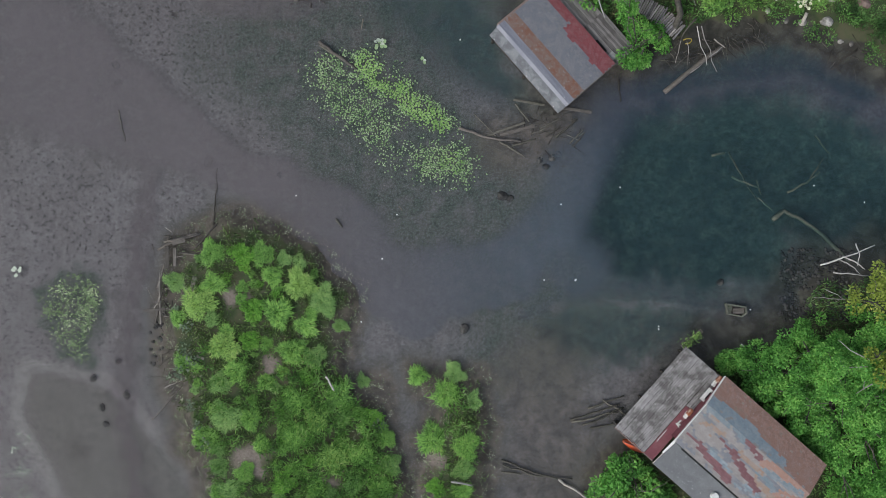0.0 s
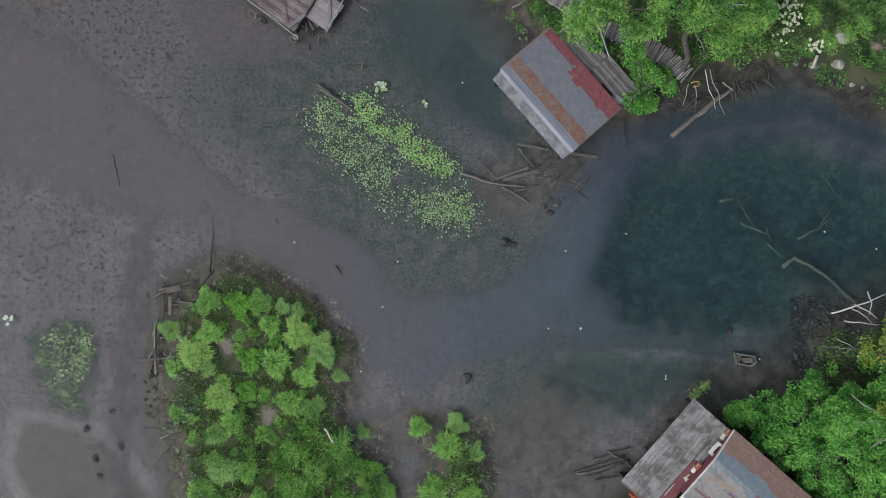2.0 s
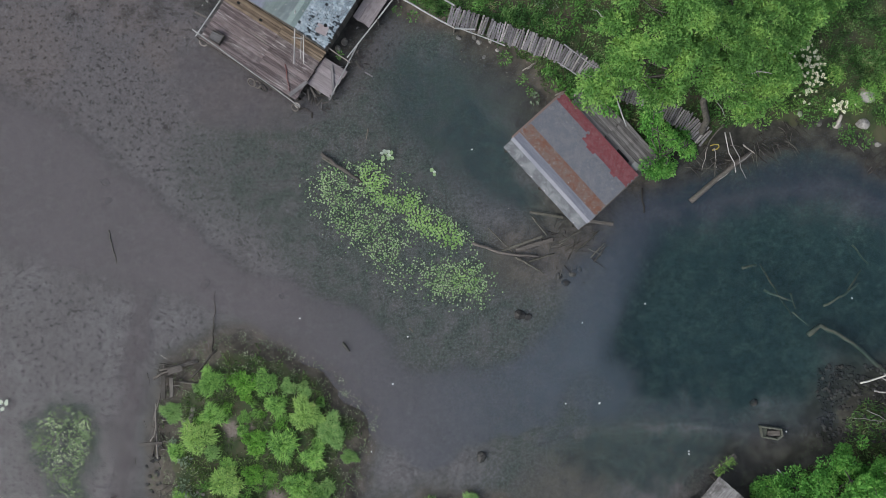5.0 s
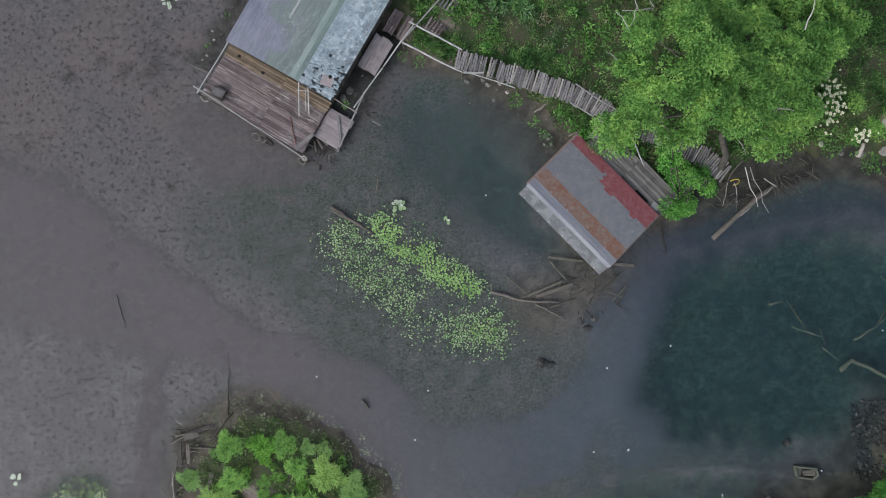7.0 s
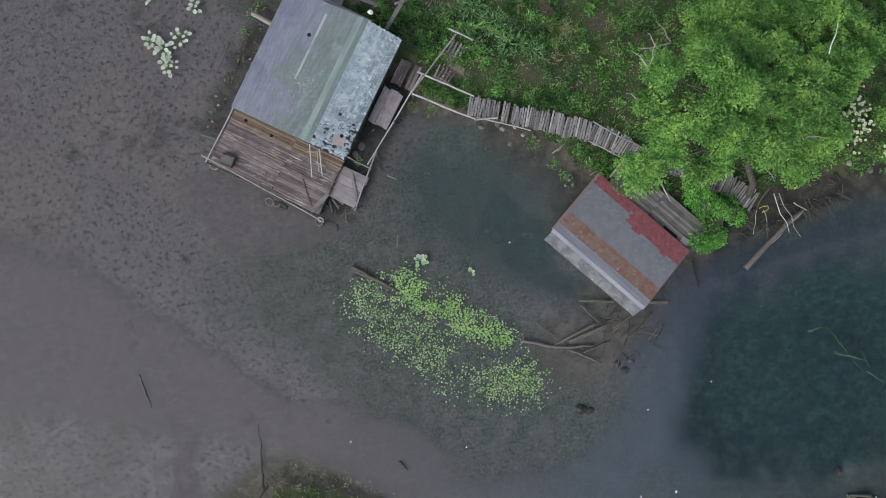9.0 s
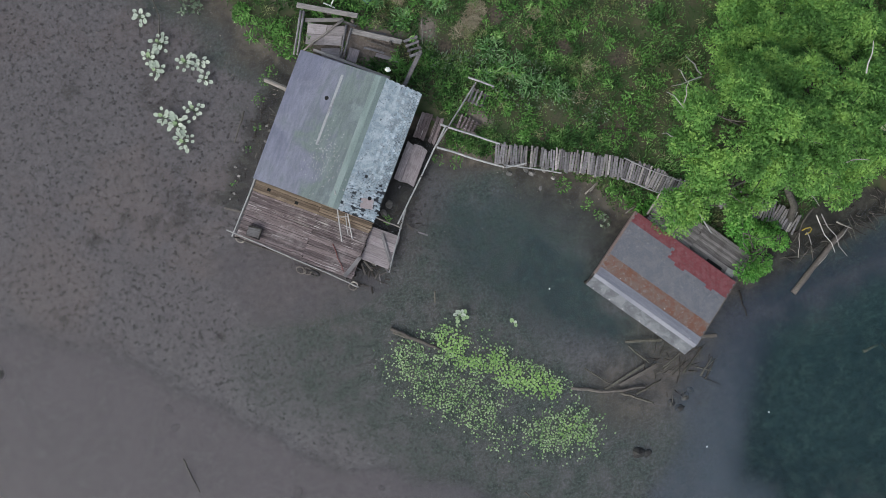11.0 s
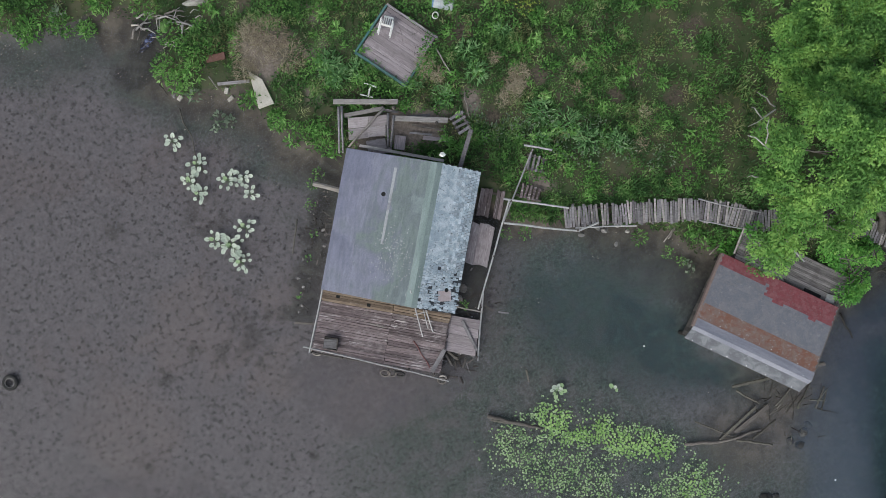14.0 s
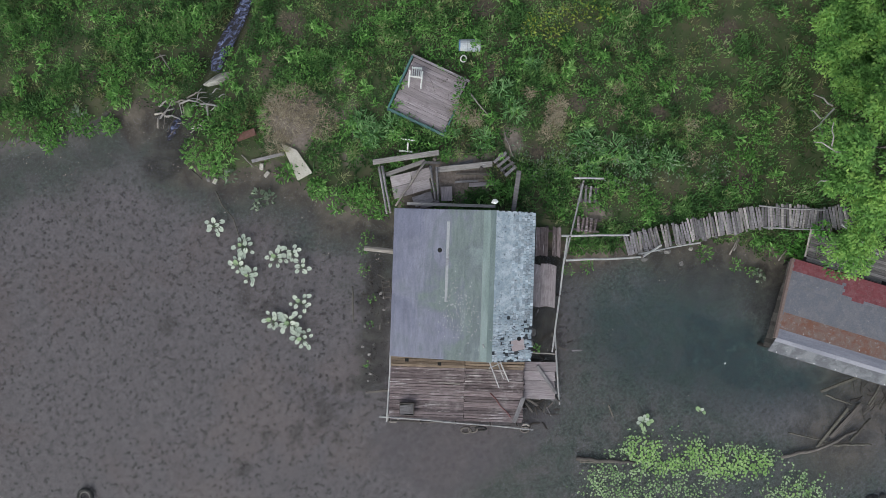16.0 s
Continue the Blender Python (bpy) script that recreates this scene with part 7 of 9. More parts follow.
while walked < total:
    s = walked
    for a, b in zip(line, line[1:]):
        if s <= (b - a).length:
            break
        s -= (b - a).length
    c = a.lerp(b, min(1, s / (b - a).length))
    turn = math.degrees(math.atan2(b.y - a.y, b.x - a.x))
    if rng.random() > 0.03:
        ob = new("plank", rng.choice(plank_meshes))
        ob.parent = walkway
        nx, ny = -(b - a).normalized().y, (b - a).normalized().x
        o = rng.uniform(-0.06, 0.06)
        ob.matrix_basis = pose(c.x + nx * o, c.y + ny * o, 0.5 + rng.uniform(0, 0.015), rng.uniform(-2, 2), rng.uniform(-2, 2), turn + rng.uniform(-3.5, 3.5))
    walked += rng.uniform(0.094, 0.112)
for off in (-0.3, 0.3):
    pts = []
    for i, c in enumerate(line):
        d = (line[min(i + 1, len(line) - 1)] - line[max(i - 1, 0)]).normalized()
        pts.append((c.x - d.y * off, c.y + d.x * off, 0.43))
    part("stringer", tube(bmesh.new(), pts, 0.05, 0.05, 6), DARK_WOOD, walkway)
for i, c in enumerate(line):
    z = ground_z(c.x, c.y)
    for off in (-0.3, 0.3):
        part("post", tube(bmesh.new(), [(c.x, c.y + off, z - 0.3), (c.x, c.y + off, 0.42)], 0.05, 0.05), DARK_WOOD, walkway)
part("edge_pole", tube(bmesh.new(), bent((2.3, 18.48, 0.53), (0.1, 19.35, 0.53), rng, 0.015), 0.03, 0.025), METAL_PALE, walkway, "thin grey edge pole")
part("edge_pole", tube(bmesh.new(), bent((4.6, 17.72, 0.53), (6.5, 16.45, 0.53), rng, 0.015), 0.03, 0.025), METAL_PALE, walkway, "thin grey edge pole")
part("edge_pole", tube(bmesh.new(), bent((4.9, 18.5, 0.53), (6.9, 17.05, 0.53), rng, 0.015), 0.03, 0.025), METAL_PALE, walkway, "thin grey edge pole")

fence = thing("pole_railing", (-2.2, 21.0, 0), 0, "rickety grey pole railing between boathouse and walkway", "railing")
o = Vector((2.2, -21.0, 0))
for p, q in (((-2.03, 21.48, 0.95), (0.18, 20.14, 0.9)), ((-2.37, 20.62, 0.95), (0.14, 19.21, 0.8)), ((-0.5, 23.05, 0.95), (0.42, 22.45, 0.95)), ((0.14, 19.21, 0.8), (1.0, 19.2, 0.62))):
    part("rail", tube(bmesh.new(), [v + o for v in bent(p, q, rng, 0.012)], 0.042, 0.035), METAL_PALE, fence)
for x, y in ((0.15, 20.15), (0.1, 19.24), (-2.35, 20.62), (0.4, 22.46)):
    part("rail_post", tube(bmesh.new(), [(x + 2.2, y - 21.0, -0.2), (x + 2.2, y - 21.0, 0.95)], 0.045, 0.04), MID_WOOD, fence)


def pallet(name, at, turn, n, length, width, material, label, z=0.12):
    t = thing(name, (at[0], at[1], ground_z(*at)), turn, label, "pallet", "broken pallets")
    for y in (-width / 2 + 0.06, width / 2 - 0.06):
        part("bearer", soft_block(n * 0.2, 0.08, 0.08, 0.01), MID_WOOD, t).matrix_basis = pose(0, y, z)
    for k in range(n):
        part("slat", soft_block(0.09, width * rng.uniform(0.9, 1.1), 0.025, 0.005, 0.02, rng), material, t).matrix_basis = pose((k - (n - 1) / 2) * length / n, 0, z + 0.056, 0, 0, rng.uniform(-4, 4))
    return t


pallet("wooden_pallet", (-2.35, 24.85), 96, 4, 0.85, 0.55, GREY_BOARD, "broken grey wooden pallet in the grass")
pallet("wooden_pallet", (-0.3, 22.25), 52 - 90, 4, 0.7, 0.6, GREY_BOARD, "grey slatted pallet beside the railing")
pallet("wooden_pallet", (-0.95, 21.3), 52 - 90, 5, 0.8, 0.55, DECK_BOARD, "collapsed slats on bare brown earth")

# derelict timbers behind the boathouse
YARD = "timbers of a collapsed landing"
for i, (x0, y0, x1, y1, w, th, z0, z1, mat, lab) in enumerate((
        (-6.54, 27.52, -4.23, 26.51, 0.2, 0.1, 0.72, 0.72, BLEACHED_BOARD, "thick weathered grey beam over a collapsed landing"),
        (-4.65, 26.02, -2.76, 25.11, 0.21, 0.08, 0.62, 0.58, BLEACHED_BOARD, "wide grey board lying across broken timbers"),
        (-6.35, 26.87, -4.86, 26.53, 0.16, 0.04, 0.6, 0.64, BLEACHED_BOARD, "slanting grey board of a collapsed landing"),
        (-4.31, 25.28, -3.55, 24.86, 0.08, 0.03, 0.5, 0.5, GREY_BOARD, "short pale lath in the weeds"),
        (-4.1, 25.52, -3.04, 24.83, 0.07, 0.03, 0.5, 0.5, MID_WOOD, "thin dark lath in the weeds"),
        (-6.25, 25.5, -3.55, 23.7, 0.11, 0.05, 1.15, 1.15, BLEACHED_BOARD, "sill beam along the back wall"),
        (-6.33, 26.54, -5.62, 26.3, 0.4, 0.03, 0.58, 0.58, PALE_SHEET, "weathered pinkish plywood panel on the landing"),
        (-5.6, 26.29, -4.93, 26.07, 0.4, 0.03, 0.58, 0.57, PALE_SHEET, "weathered pinkish plywood panel on the landing"),
        (-6.46, 26.13, -5.8, 25.92, 0.42, 0.03, 0.59, 0.58, PALE_SHEET, "weathered pinkish plywood panel on the landing"),
        (-5.78, 25.92, -5.12, 25.72, 0.38, 0.03, 0.58, 0.56, PALE_SHEET, "weathered pinkish plywood panel on the landing"),
        (-6.0, 25.44, -5.3, 25.27, 0.4, 0.03, 0.52, 0.5, PALE_SHEET, "broken plywood sheet on the landing"),
        (-4.66, 25.33, -4.95, 24.82, 0.42, 0.03, 0.5, 0.5, FADED_BOARD, "small faded board on the landing"),
        (-4.2, 25.9, -3.3, 25.6, 0.12, 0.03, 0.42, 0.4, GREY_BOARD, "pale grey board in the weeds"),
        (-3.9, 24.9, -3.0, 24.4, 0.16, 0.03, 0.4, 0.4, FADED_BOARD, "pinkish grey board in the weeds"),
        (-5.9, 25.2, -5.2, 24.95, 0.2, 0.03, 0.45, 0.45, FADED_BOARD, "pinkish grey board by the back wall"),
        (-5.2, 26.7, -4.4, 26.2, 0.1, 0.03, 0.45, 0.42, GREY_BOARD, "short grey board of a collapsed landing"),
        (-6.3, 26.9, -5.9, 26.1, 0.12, 0.03, 0.5, 0.55, GREY_BOARD, "short grey board of a collapsed landing"),
        (-5.45, 27.0, -4.6, 26.95, 0.14, 0.03, 0.35, 0.4, DECK_BOARD, "old brown board in the grass"))):
    plank_thing("timber_board", (x0, y0, z0), (x1, y1, z1), w, th, mat, lab, "timber", YARD, i)
for i, (x0, y0, x1, y1) in enumerate(((-6.3, 27.21, -6.97, 25.55), (-6.42, 27.25, -7.1, 25.6), (-4.82, 26.51, -6.67, 25.68), (-4.77, 26.26, -5.31, 25.05), (-4.6, 26.1, -5.21, 24.99))):
    pole_thing("timber_pole", (x0, y0, 0.72), (x1, y1, 0.72), 0.05, 0.04, GREY_BOARD if i != 2 else PALE_WOOD, "grey pole of a collapsed landing", "timber", YARD, 0.01)
for i, (x, y) in enumerate(((-6.35, 27.2), (-4.5, 26.4), (-3.2, 25.2))):
    pole_thing("timber_post", (x, y, 0.0), (x, y, 0.68), 0.07, 0.07, MID_WOOD, "short grey post under the collapsed landing", "post", "posts of the landing", 0.0, 2)

# platform with a green edge, chair, barrel
P = thing("wooden_platform", (-3.43, 28.56, 0.12), -57.0, "derelict plank platform with a flaking green rim", "platform")
rng = random.Random(22)
base = part("floor", block(-1.13, 1.13, -1.08, 1.08, 0.3, 0.42), DARK_WOOD, P, "worn grey-brown plank floor")
lay_boards(base, "floor_board", pose(-1.1, -1.05, 0.42), 2.2, 2.1, 0.145, 0.03, FADED_BOARD, rng, ends=0.03)
GREEN_PAINT = painted("flaking_green_paint", (0.05, 0.13, 0.12), (0.1, 0.17, 0.16), 3, (0.4, 0.65), speck=(0.2, 0.2, 0.19), speck_at=0.66)
for x0, x1, y0, y1 in ((-1.17, 1.17, -1.16, -1.07), (-1.17, 1.17, 1.07, 1.14), (-1.2, -1.12, -1.07, 1.07), (1.12, 1.18, -1.07, 0.2)):
    part("rim", block(x0, x1, y0, y1, 0.3, 0.56), GREEN_PAINT if y0 < 0 or x0 > 0 else GREY_BOARD, P, "flaking green rim board")
for x in (-1.0, 1.0):
    for y in (-1.0, 1.0):
        part("foot", block(x - 0.08, x + 0.08, y - 0.08, y + 0.08, -0.1, 0.3), DARK_WOOD, P)


for i in range(16):
    a, q = rng.uniform(0, 6.28), rng.uniform(0.15, 0.5)
    x, y = -2.75 + rng.gauss(0, 0.3), 28.35 + rng.gauss(0, 0.35)
    pole_thing("dead_twig", (x, y, 0.6), (x + q * math.cos(a), y + q * math.sin(a), 0.62), 0.008, 0.004, (MID_WOOD, BARK, PALE_WOOD)[i % 3], "thin dead twig lying on the platform", "twig", "twigs on the platform", 0.04, 3, i)


def plastic_chair(at, turn):
    t = thing("garden_chair", at, turn, "white plastic garden chair tipped on its back on the platform", "chair")
    part("seat", soft_block(0.44, 0.42, 0.03, 0.012), PLASTIC_WHITE, t).matrix_basis = pose(0, 0, 0.42)
    back = part("backrest", soft_block(0.42, 0.03, 0.08, 0.012), PLASTIC_WHITE, t)
    back.matrix_basis = pose(0, 0.31, 0.83)
    for x in (-0.17, -0.085, 0, 0.085, 0.17):
        part("slat", soft_block(0.045, 0.02, 0.4, 0.006), PLASTIC_WHITE, back).matrix_basis = pose(x, -0.05, -0.2, -13)
    for s in (-1, 1):
        part("armrest", soft_block(0.06, 0.46, 0.03, 0.01), PLASTIC_WHITE, t).matrix_basis = pose(s * 0.25, 0.02, 0.64)
        for y, lean in ((-0.2, 5), (0.22, -7)):
            part("leg", soft_block(0.05, 0.04, 0.64 if y < 0 else 0.66, 0.01), PLASTIC_WHITE, t).matrix_basis = pose(s * 0.25, y, 0.32, lean, 0, 0)
    return t


plastic_chair((0, 0, 0), 0).matrix_basis = pose(-3.74, 29.02, 0.575 + 0.36, -88, 0, -38) @ Matrix.Scale(0.92, 4)
bar = thing("plastic_barrel", (-1.13, 29.3, 0.0), -33, "white plastic barrel with blue end lying in the grass", "barrel")
zb = ground_z(-1.13, 29.3)
BLUE_PLASTIC = painted("faded_blue_plastic", (0.12, 0.25, 0.42), (0.25, 0.36, 0.48), 3, rough=0.5)
bm = bmesh.new()
prof = [(-0.38, 0.2), (-0.36, 0.22), (-0.14, 0.225), (-0.12, 0.235), (-0.1, 0.225), (0.1, 0.225), (0.12, 0.235), (0.14, 0.225), (0.36, 0.22), (0.38, 0.2)]
rows = [[bm.verts.new((x, r * math.cos(2 * math.pi * k / 18), zb + 0.26 + r * math.sin(2 * math.pi * k / 18))) for k in range(18)] for x, r in prof]
for s, t in zip(rows, rows[1:]):
    for k in range(18):
        bm.faces.new((s[k], s[(k + 1) % 18], t[(k + 1) % 18], t[k]))
bm.faces.new(rows[0][::-1])
bm.faces.new(rows[-1])
part("body", bm, painted("dull_white_plastic", (0.42, 0.44, 0.45), (0.3, 0.33, 0.36), 2, (0.4, 0.65), rough=0.5, rand=0.03), bar, smooth=False)
part("end_cap", disc(bmesh.new(), (0, 0, 0), 0.215, 0.06, 18), BLUE_PLASTIC, bar, "faded blue end").matrix_basis = pose(-0.37, 0, zb + 0.26, 0, -90)
# the hole's darkness is a black disc set on the barrel
part("bung", disc(bmesh.new(), (0, 0, 0), 0.04, 0.02, 10), OPENING_BLACK, bar, "black disc painted as the dark bung hole").matrix_basis = pose(0.26, 0.05, zb + 0.475)
b = to_object("bucket_ring", ring(bmesh.new(), (0, 0, 0), 0.12, 0.025, 18, 6), PLASTIC_WHITE, True)
b.matrix_basis = pose(-1.6, 29.02, ground_z(-1.6, 29.02) + 0.2, 30, 15, 0)
tagged(b, "white plastic bucket rim in the grass", "bucket")
hz = ground_z(-5.1, 27.4) + 0.25
H = thing("metal_stand", (-5.1, 27.4, hz - 0.25), 0, "white H-shaped metal stand lying in the grass", "stand")
for p, q in (((-0.05, 0.32), (0.32, -0.02)), ((0.15, 0.14), (-0.1, -0.19)), ((-0.37, -0.02), (0.03, -0.32))):
    part("tube", tube(bmesh.new(), [(*p, 0.26), (*q, 0.26)], 0.03, 0.03), PLASTIC_WHITE, H)
part("foot", tube(bmesh.new(), [(0.0, 0.0, 0), (0.02, 0.02, 0.26)], 0.02, 0.02), PLASTIC_WHITE, H)

# slab, stones and scraps near the creek mouth
for x, y, a in ((-10.2, 29.66, 55), (-10.2, 29.33, 15), (-12.0, 30.15, 30)):
    b = to_object("concrete_block", soft_block(0.24, 0.15, 0.14, 0.015, 0.02, rng), painted("cream_concrete", (0.4, 0.37, 0.32), (0.5, 0.47, 0.42), 4, (0.4, 0.7)))
    b.matrix_basis = pose(x, y, max(0.0, ground_z(x, y)) + 0.08, 4, -5, a)
    tagged(b, "small cream concrete block on the muddy bank", "block", "concrete blocks")
s = to_object("concrete_slab", plate([(-9.08, 29.95, 0.45), (-9.3, 28.46, 0.4), (-8.68, 28.42, 0.42), (-8.72, 29.45, 0.46)], 0.06), painted("cream_board", (0.42, 0.39, 0.33), (0.52, 0.49, 0.43), 2, (0.4, 0.7), speck=(0.3, 0.27, 0.22), speck_at=0.66))
tagged(s, "cream-coloured board lying on the bank", "board")
plank_thing("timber_board", (-10.4, 30.01, 0.3), (-9.2, 29.6, 0.4), 0.12, 0.05, GREY_BOARD, "pale grey plank leading to a cream board", "timber")
plank_thing("timber_board", (-10.38, 31.0, 0.5), (-9.67, 30.86, 0.5), 0.28, 0.06, painted("reddish_rusted_sheet", (0.16, 0.08, 0.06), (0.22, 0.12, 0.1), 3), "reddish rusted sheet in the weeds", "sheet")


def stone(at, size, material, label, group, seed):
    r = random.Random(seed)
    bm = bmesh.new()
    bmesh.ops.create_icosphere(bm, subdivisions=2, radius=1)
    ph = r.uniform(0, 50)
    for v in bm.verts:
        k = 1 + 0.4 * noise.noise(v.co * 1.1 + Vector((ph, 0, 0))) + 0.12 * noise.noise(v.co * 3 + Vector((0, ph, 0)))
        v.co = Vector((v.co.x * k * size, v.co.y * k * size * r.uniform(0.75, 0.8), v.co.z * k * size * 0.55))
    ob = to_object("stone", bm, material)
    ob.matrix_basis = pose(at[0], at[1], at[2] + size * 0.15, 0, 0, r.uniform(0, 360))
    return tagged(ob, label, "stone", group)


k = 0
for x, y, s in ((1.0, 19.0, 0.14), (1.2, 18.8, 0.16), (1.7, 18.8, 0.12), (0.3, 19.0, 0.13), (1.4, 18.1, 0.1), (2.0, 18.4, 0.1), (-4.8, 18.9, 0.2), (-5.1, 18.6, 0.17), (-5.2, 19.2, 0.15), (-8.95, 23.2, 0.08), (-8.9, 23.0, 0.07), (-9.15, 22.6, 0.07), (-12.2, 30.4, 0.13)):
    k += 1
    stone((x, y, max(ground_z(x, y), -0.1)), s, STONE, "pale rubble stone on the mud", "pale stones", k)
for x, y, s in ((18.1, 14.8, 0.32), (17.0, 14.8, 0.2), (15.3, 15.3, 0.15), (18.2, 16.0, 0.38), (16.2, 14.9, 0.16), (18.8, 13.9, 0.14), (19.3, 13.8, 0.13)):
    k += 1
    stone((x, y, ground_z(x, y)), s, STONE, "pale boulder on the bank", "boulders on the bank", k)
r = random.Random(77)
heap = []
for i in range(430):
    x, y, q = r.uniform(16.0, 19.6), r.uniform(0.7, 4.1), r.uniform(0.05, 0.12)
    k += 1
    ob = stone((x, y, max(ground_z(x, y), -0.06)), q, DARK_STONE, "dark wet stone heaped at the water's edge", "dark shore stones", k)
    if q < 0.088:
        heap.append(ob)
bm = bmesh.new()
for ob in heap:
    ob.data.transform(ob.matrix_basis)
    bm.from_mesh(ob.data)
    bpy.data.objects.remove(ob)
tagged(to_object("shore_rubble", bm, DARK_STONE), "small dark wet rubble between the shore stones", "rubble", kind="stuff")
for x, y, s in ((-16.7, -2.1, 0.2), (-15.5, -1.3, 0.16), (-16.3, -3.5, 0.2), (-15.1, -2.9, 0.22), (-16.1, -4.3, 0.18), (1.0, 0.3, 0.28), (2.8, 6.6, 0.3), (3.2, 6.5, 0.2), (13.2, 2.5, 0.2), (4.9, 8.0, 0.2), (5.2, 8.4, 0.22), (4.6, 8.3, 0.18), (5.5, 8.6, 0.16)):
    k += 1
    stone((x, y, -0.1), s, DARK_STONE, "dark half-sunken stone in the mud", "sunken stones", k)
for i in range(26):
    x, y = r.uniform(-14.0, -13.0), r.uniform(-1.6, 1.2)
    k += 1
    stone((x, y, -0.08), r.uniform(0.06, 0.14), DARK_STONE, "dark clod of mud at the island's edge", "mud clods", k)
for i, (x, y) in enumerate(((-7.0, 6.6), (5.6, 6.2), (4.8, 2.6), (6.3, 2.6), (8.4, 7.0), (0.8, 14.0), (-2.9, 3.6), (-3.9, 0.6), (14.6, 1.2), (17.6, 7.1), (20.0, 6.3), (10.25, 0.4), (10.25, 0.27), (-2.2, 5.7))):
    k += 1
    ob = stone((x, y, 0.0), 0.04 if i != 3 else 0.06, PLASTIC_WHITE, "white scrap floating on the water", "floating scraps", k)
    ob.name = "floating_scrap"
    ob["category"] = "scrap"

# driftwood and sunken branches
k = 0


def drift(points, r0, r1, material, label, group="driftwood", name="driftwood_branch"):
    """A crooked branch through points (x, y, z)."""
    global k
    k += 1
    rng = random.Random(400 + k)
    pts = [Vector(p) for p in points]
    fine = [pts[0]]
    for a, b in zip(pts, pts[1:]):
        fine += bent(a, b, rng, 0.035, 4)[1:]
    base = pts[0].copy()
    ob = to_object(name, tube(bmesh.new(), [p - base for p in fine], r0, r1, 7, 0.15, rng), material, True)
    ob.location = base
    return tagged(ob, label, "branch", group)


SUNK = "waterlogged dark branch lying in shallow water"
for seg in ((0.73, 9.83, 1.94, 9.41, 3.68, 9.19),):
    drift([(seg[0], seg[1], 0), (seg[2], seg[3], 0.03), (seg[4], seg[5], 0.02)], 0.07, 0.05, MID_WOOD, "long crooked grey branch in the mud")
for x0, y0, x1, y1, w, mat in ((2.71, 9.49, 4.35, 9.93, 0.16, MID_WOOD), (2.07, 9.45, 3.87, 10.08, 0.1, DRIFT), (5.42, 10.81, 7.03, 10.56, 0.14, MID_WOOD), (3.32, 11.17, 4.8, 10.9, 0.1, DRIFT)):
    plank_thing("timber_board", (x0, y0, 0.02), (x1, y1, 0.03), w, 0.06, mat, "waterlogged board beside the boathouse", "timber", "sunken boards", k)
for x0, y0, x1, y1, r0 in ((1.46, 10.49, 2.56, 9.38, 0.03), (2.66, 9.18, 3.89, 8.43, 0.05), (3.27, 8.97, 4.39, 9.31, 0.05), (5.35, 9.37, 6.35, 10.24, 0.05), (6.0, 9.09, 6.66, 9.75, 0.035), (6.17, 8.94, 6.71, 9.62, 0.035), (3.42, 10.97, 4.06, 10.12, 0.04), (4.6, 9.8, 5.6, 10.3, 0.035), (5.9, 9.5, 6.5, 9.2, 0.03),
                       (-5.91, 13.93, -4.13, 12.61, 0.085), (-5.86, 13.75, -4.7, 13.0, 0.06), (-15.45, 10.67, -15.13, 9.19, 0.025), (-3.8, 15.0, -3.9, 14.5, 0.04), (-5.1, 5.5, -4.8, 5.1, 0.06), (-2.1, 6.1, -1.95, 5.9, 0.04)):
    drift([(x0, y0, 0.02), ((x0 + x1) / 2, (y0 + y1) / 2, 0.04), (x1, y1, 0.01)], r0, r0 * 0.7, DRIFT if r0 < 0.08 else MID_WOOD, SUNK)
for pts, r0 in (([(15.66, 5.46), (16.2, 5.9), (17.0, 5.5), (17.6, 5.12), (19.31, 3.5)], 0.12), ([(13.72, 7.53), (14.96, 7.02)], 0.06), ([(14.88, 7.37), (15.11, 6.67)], 0.05), ([(13.56, 8.69), (14.2, 7.6), (14.96, 6.29)], 0.045), ([(14.96, 6.52), (15.66, 5.9)], 0.04), ([(16.35, 6.78), (17.28, 7.22), (17.9, 7.76)], 0.06), ([(17.44, 7.45), (18.05, 8.38)], 0.04), ([(17.66, 9.47), (18.36, 8.62)], 0.04), ([(12.75, 8.53), (13.4, 8.64)], 0.08)):
    drift([(x, y, -0.018 - r0 * 0.5) for x, y in pts], r0 * 1.05, r0 * 0.7, POOL_WOOD, "drab sunken branch in the dark pool", "sunken branches")
BLEACHED = "bleached dead limb at the water's edge"
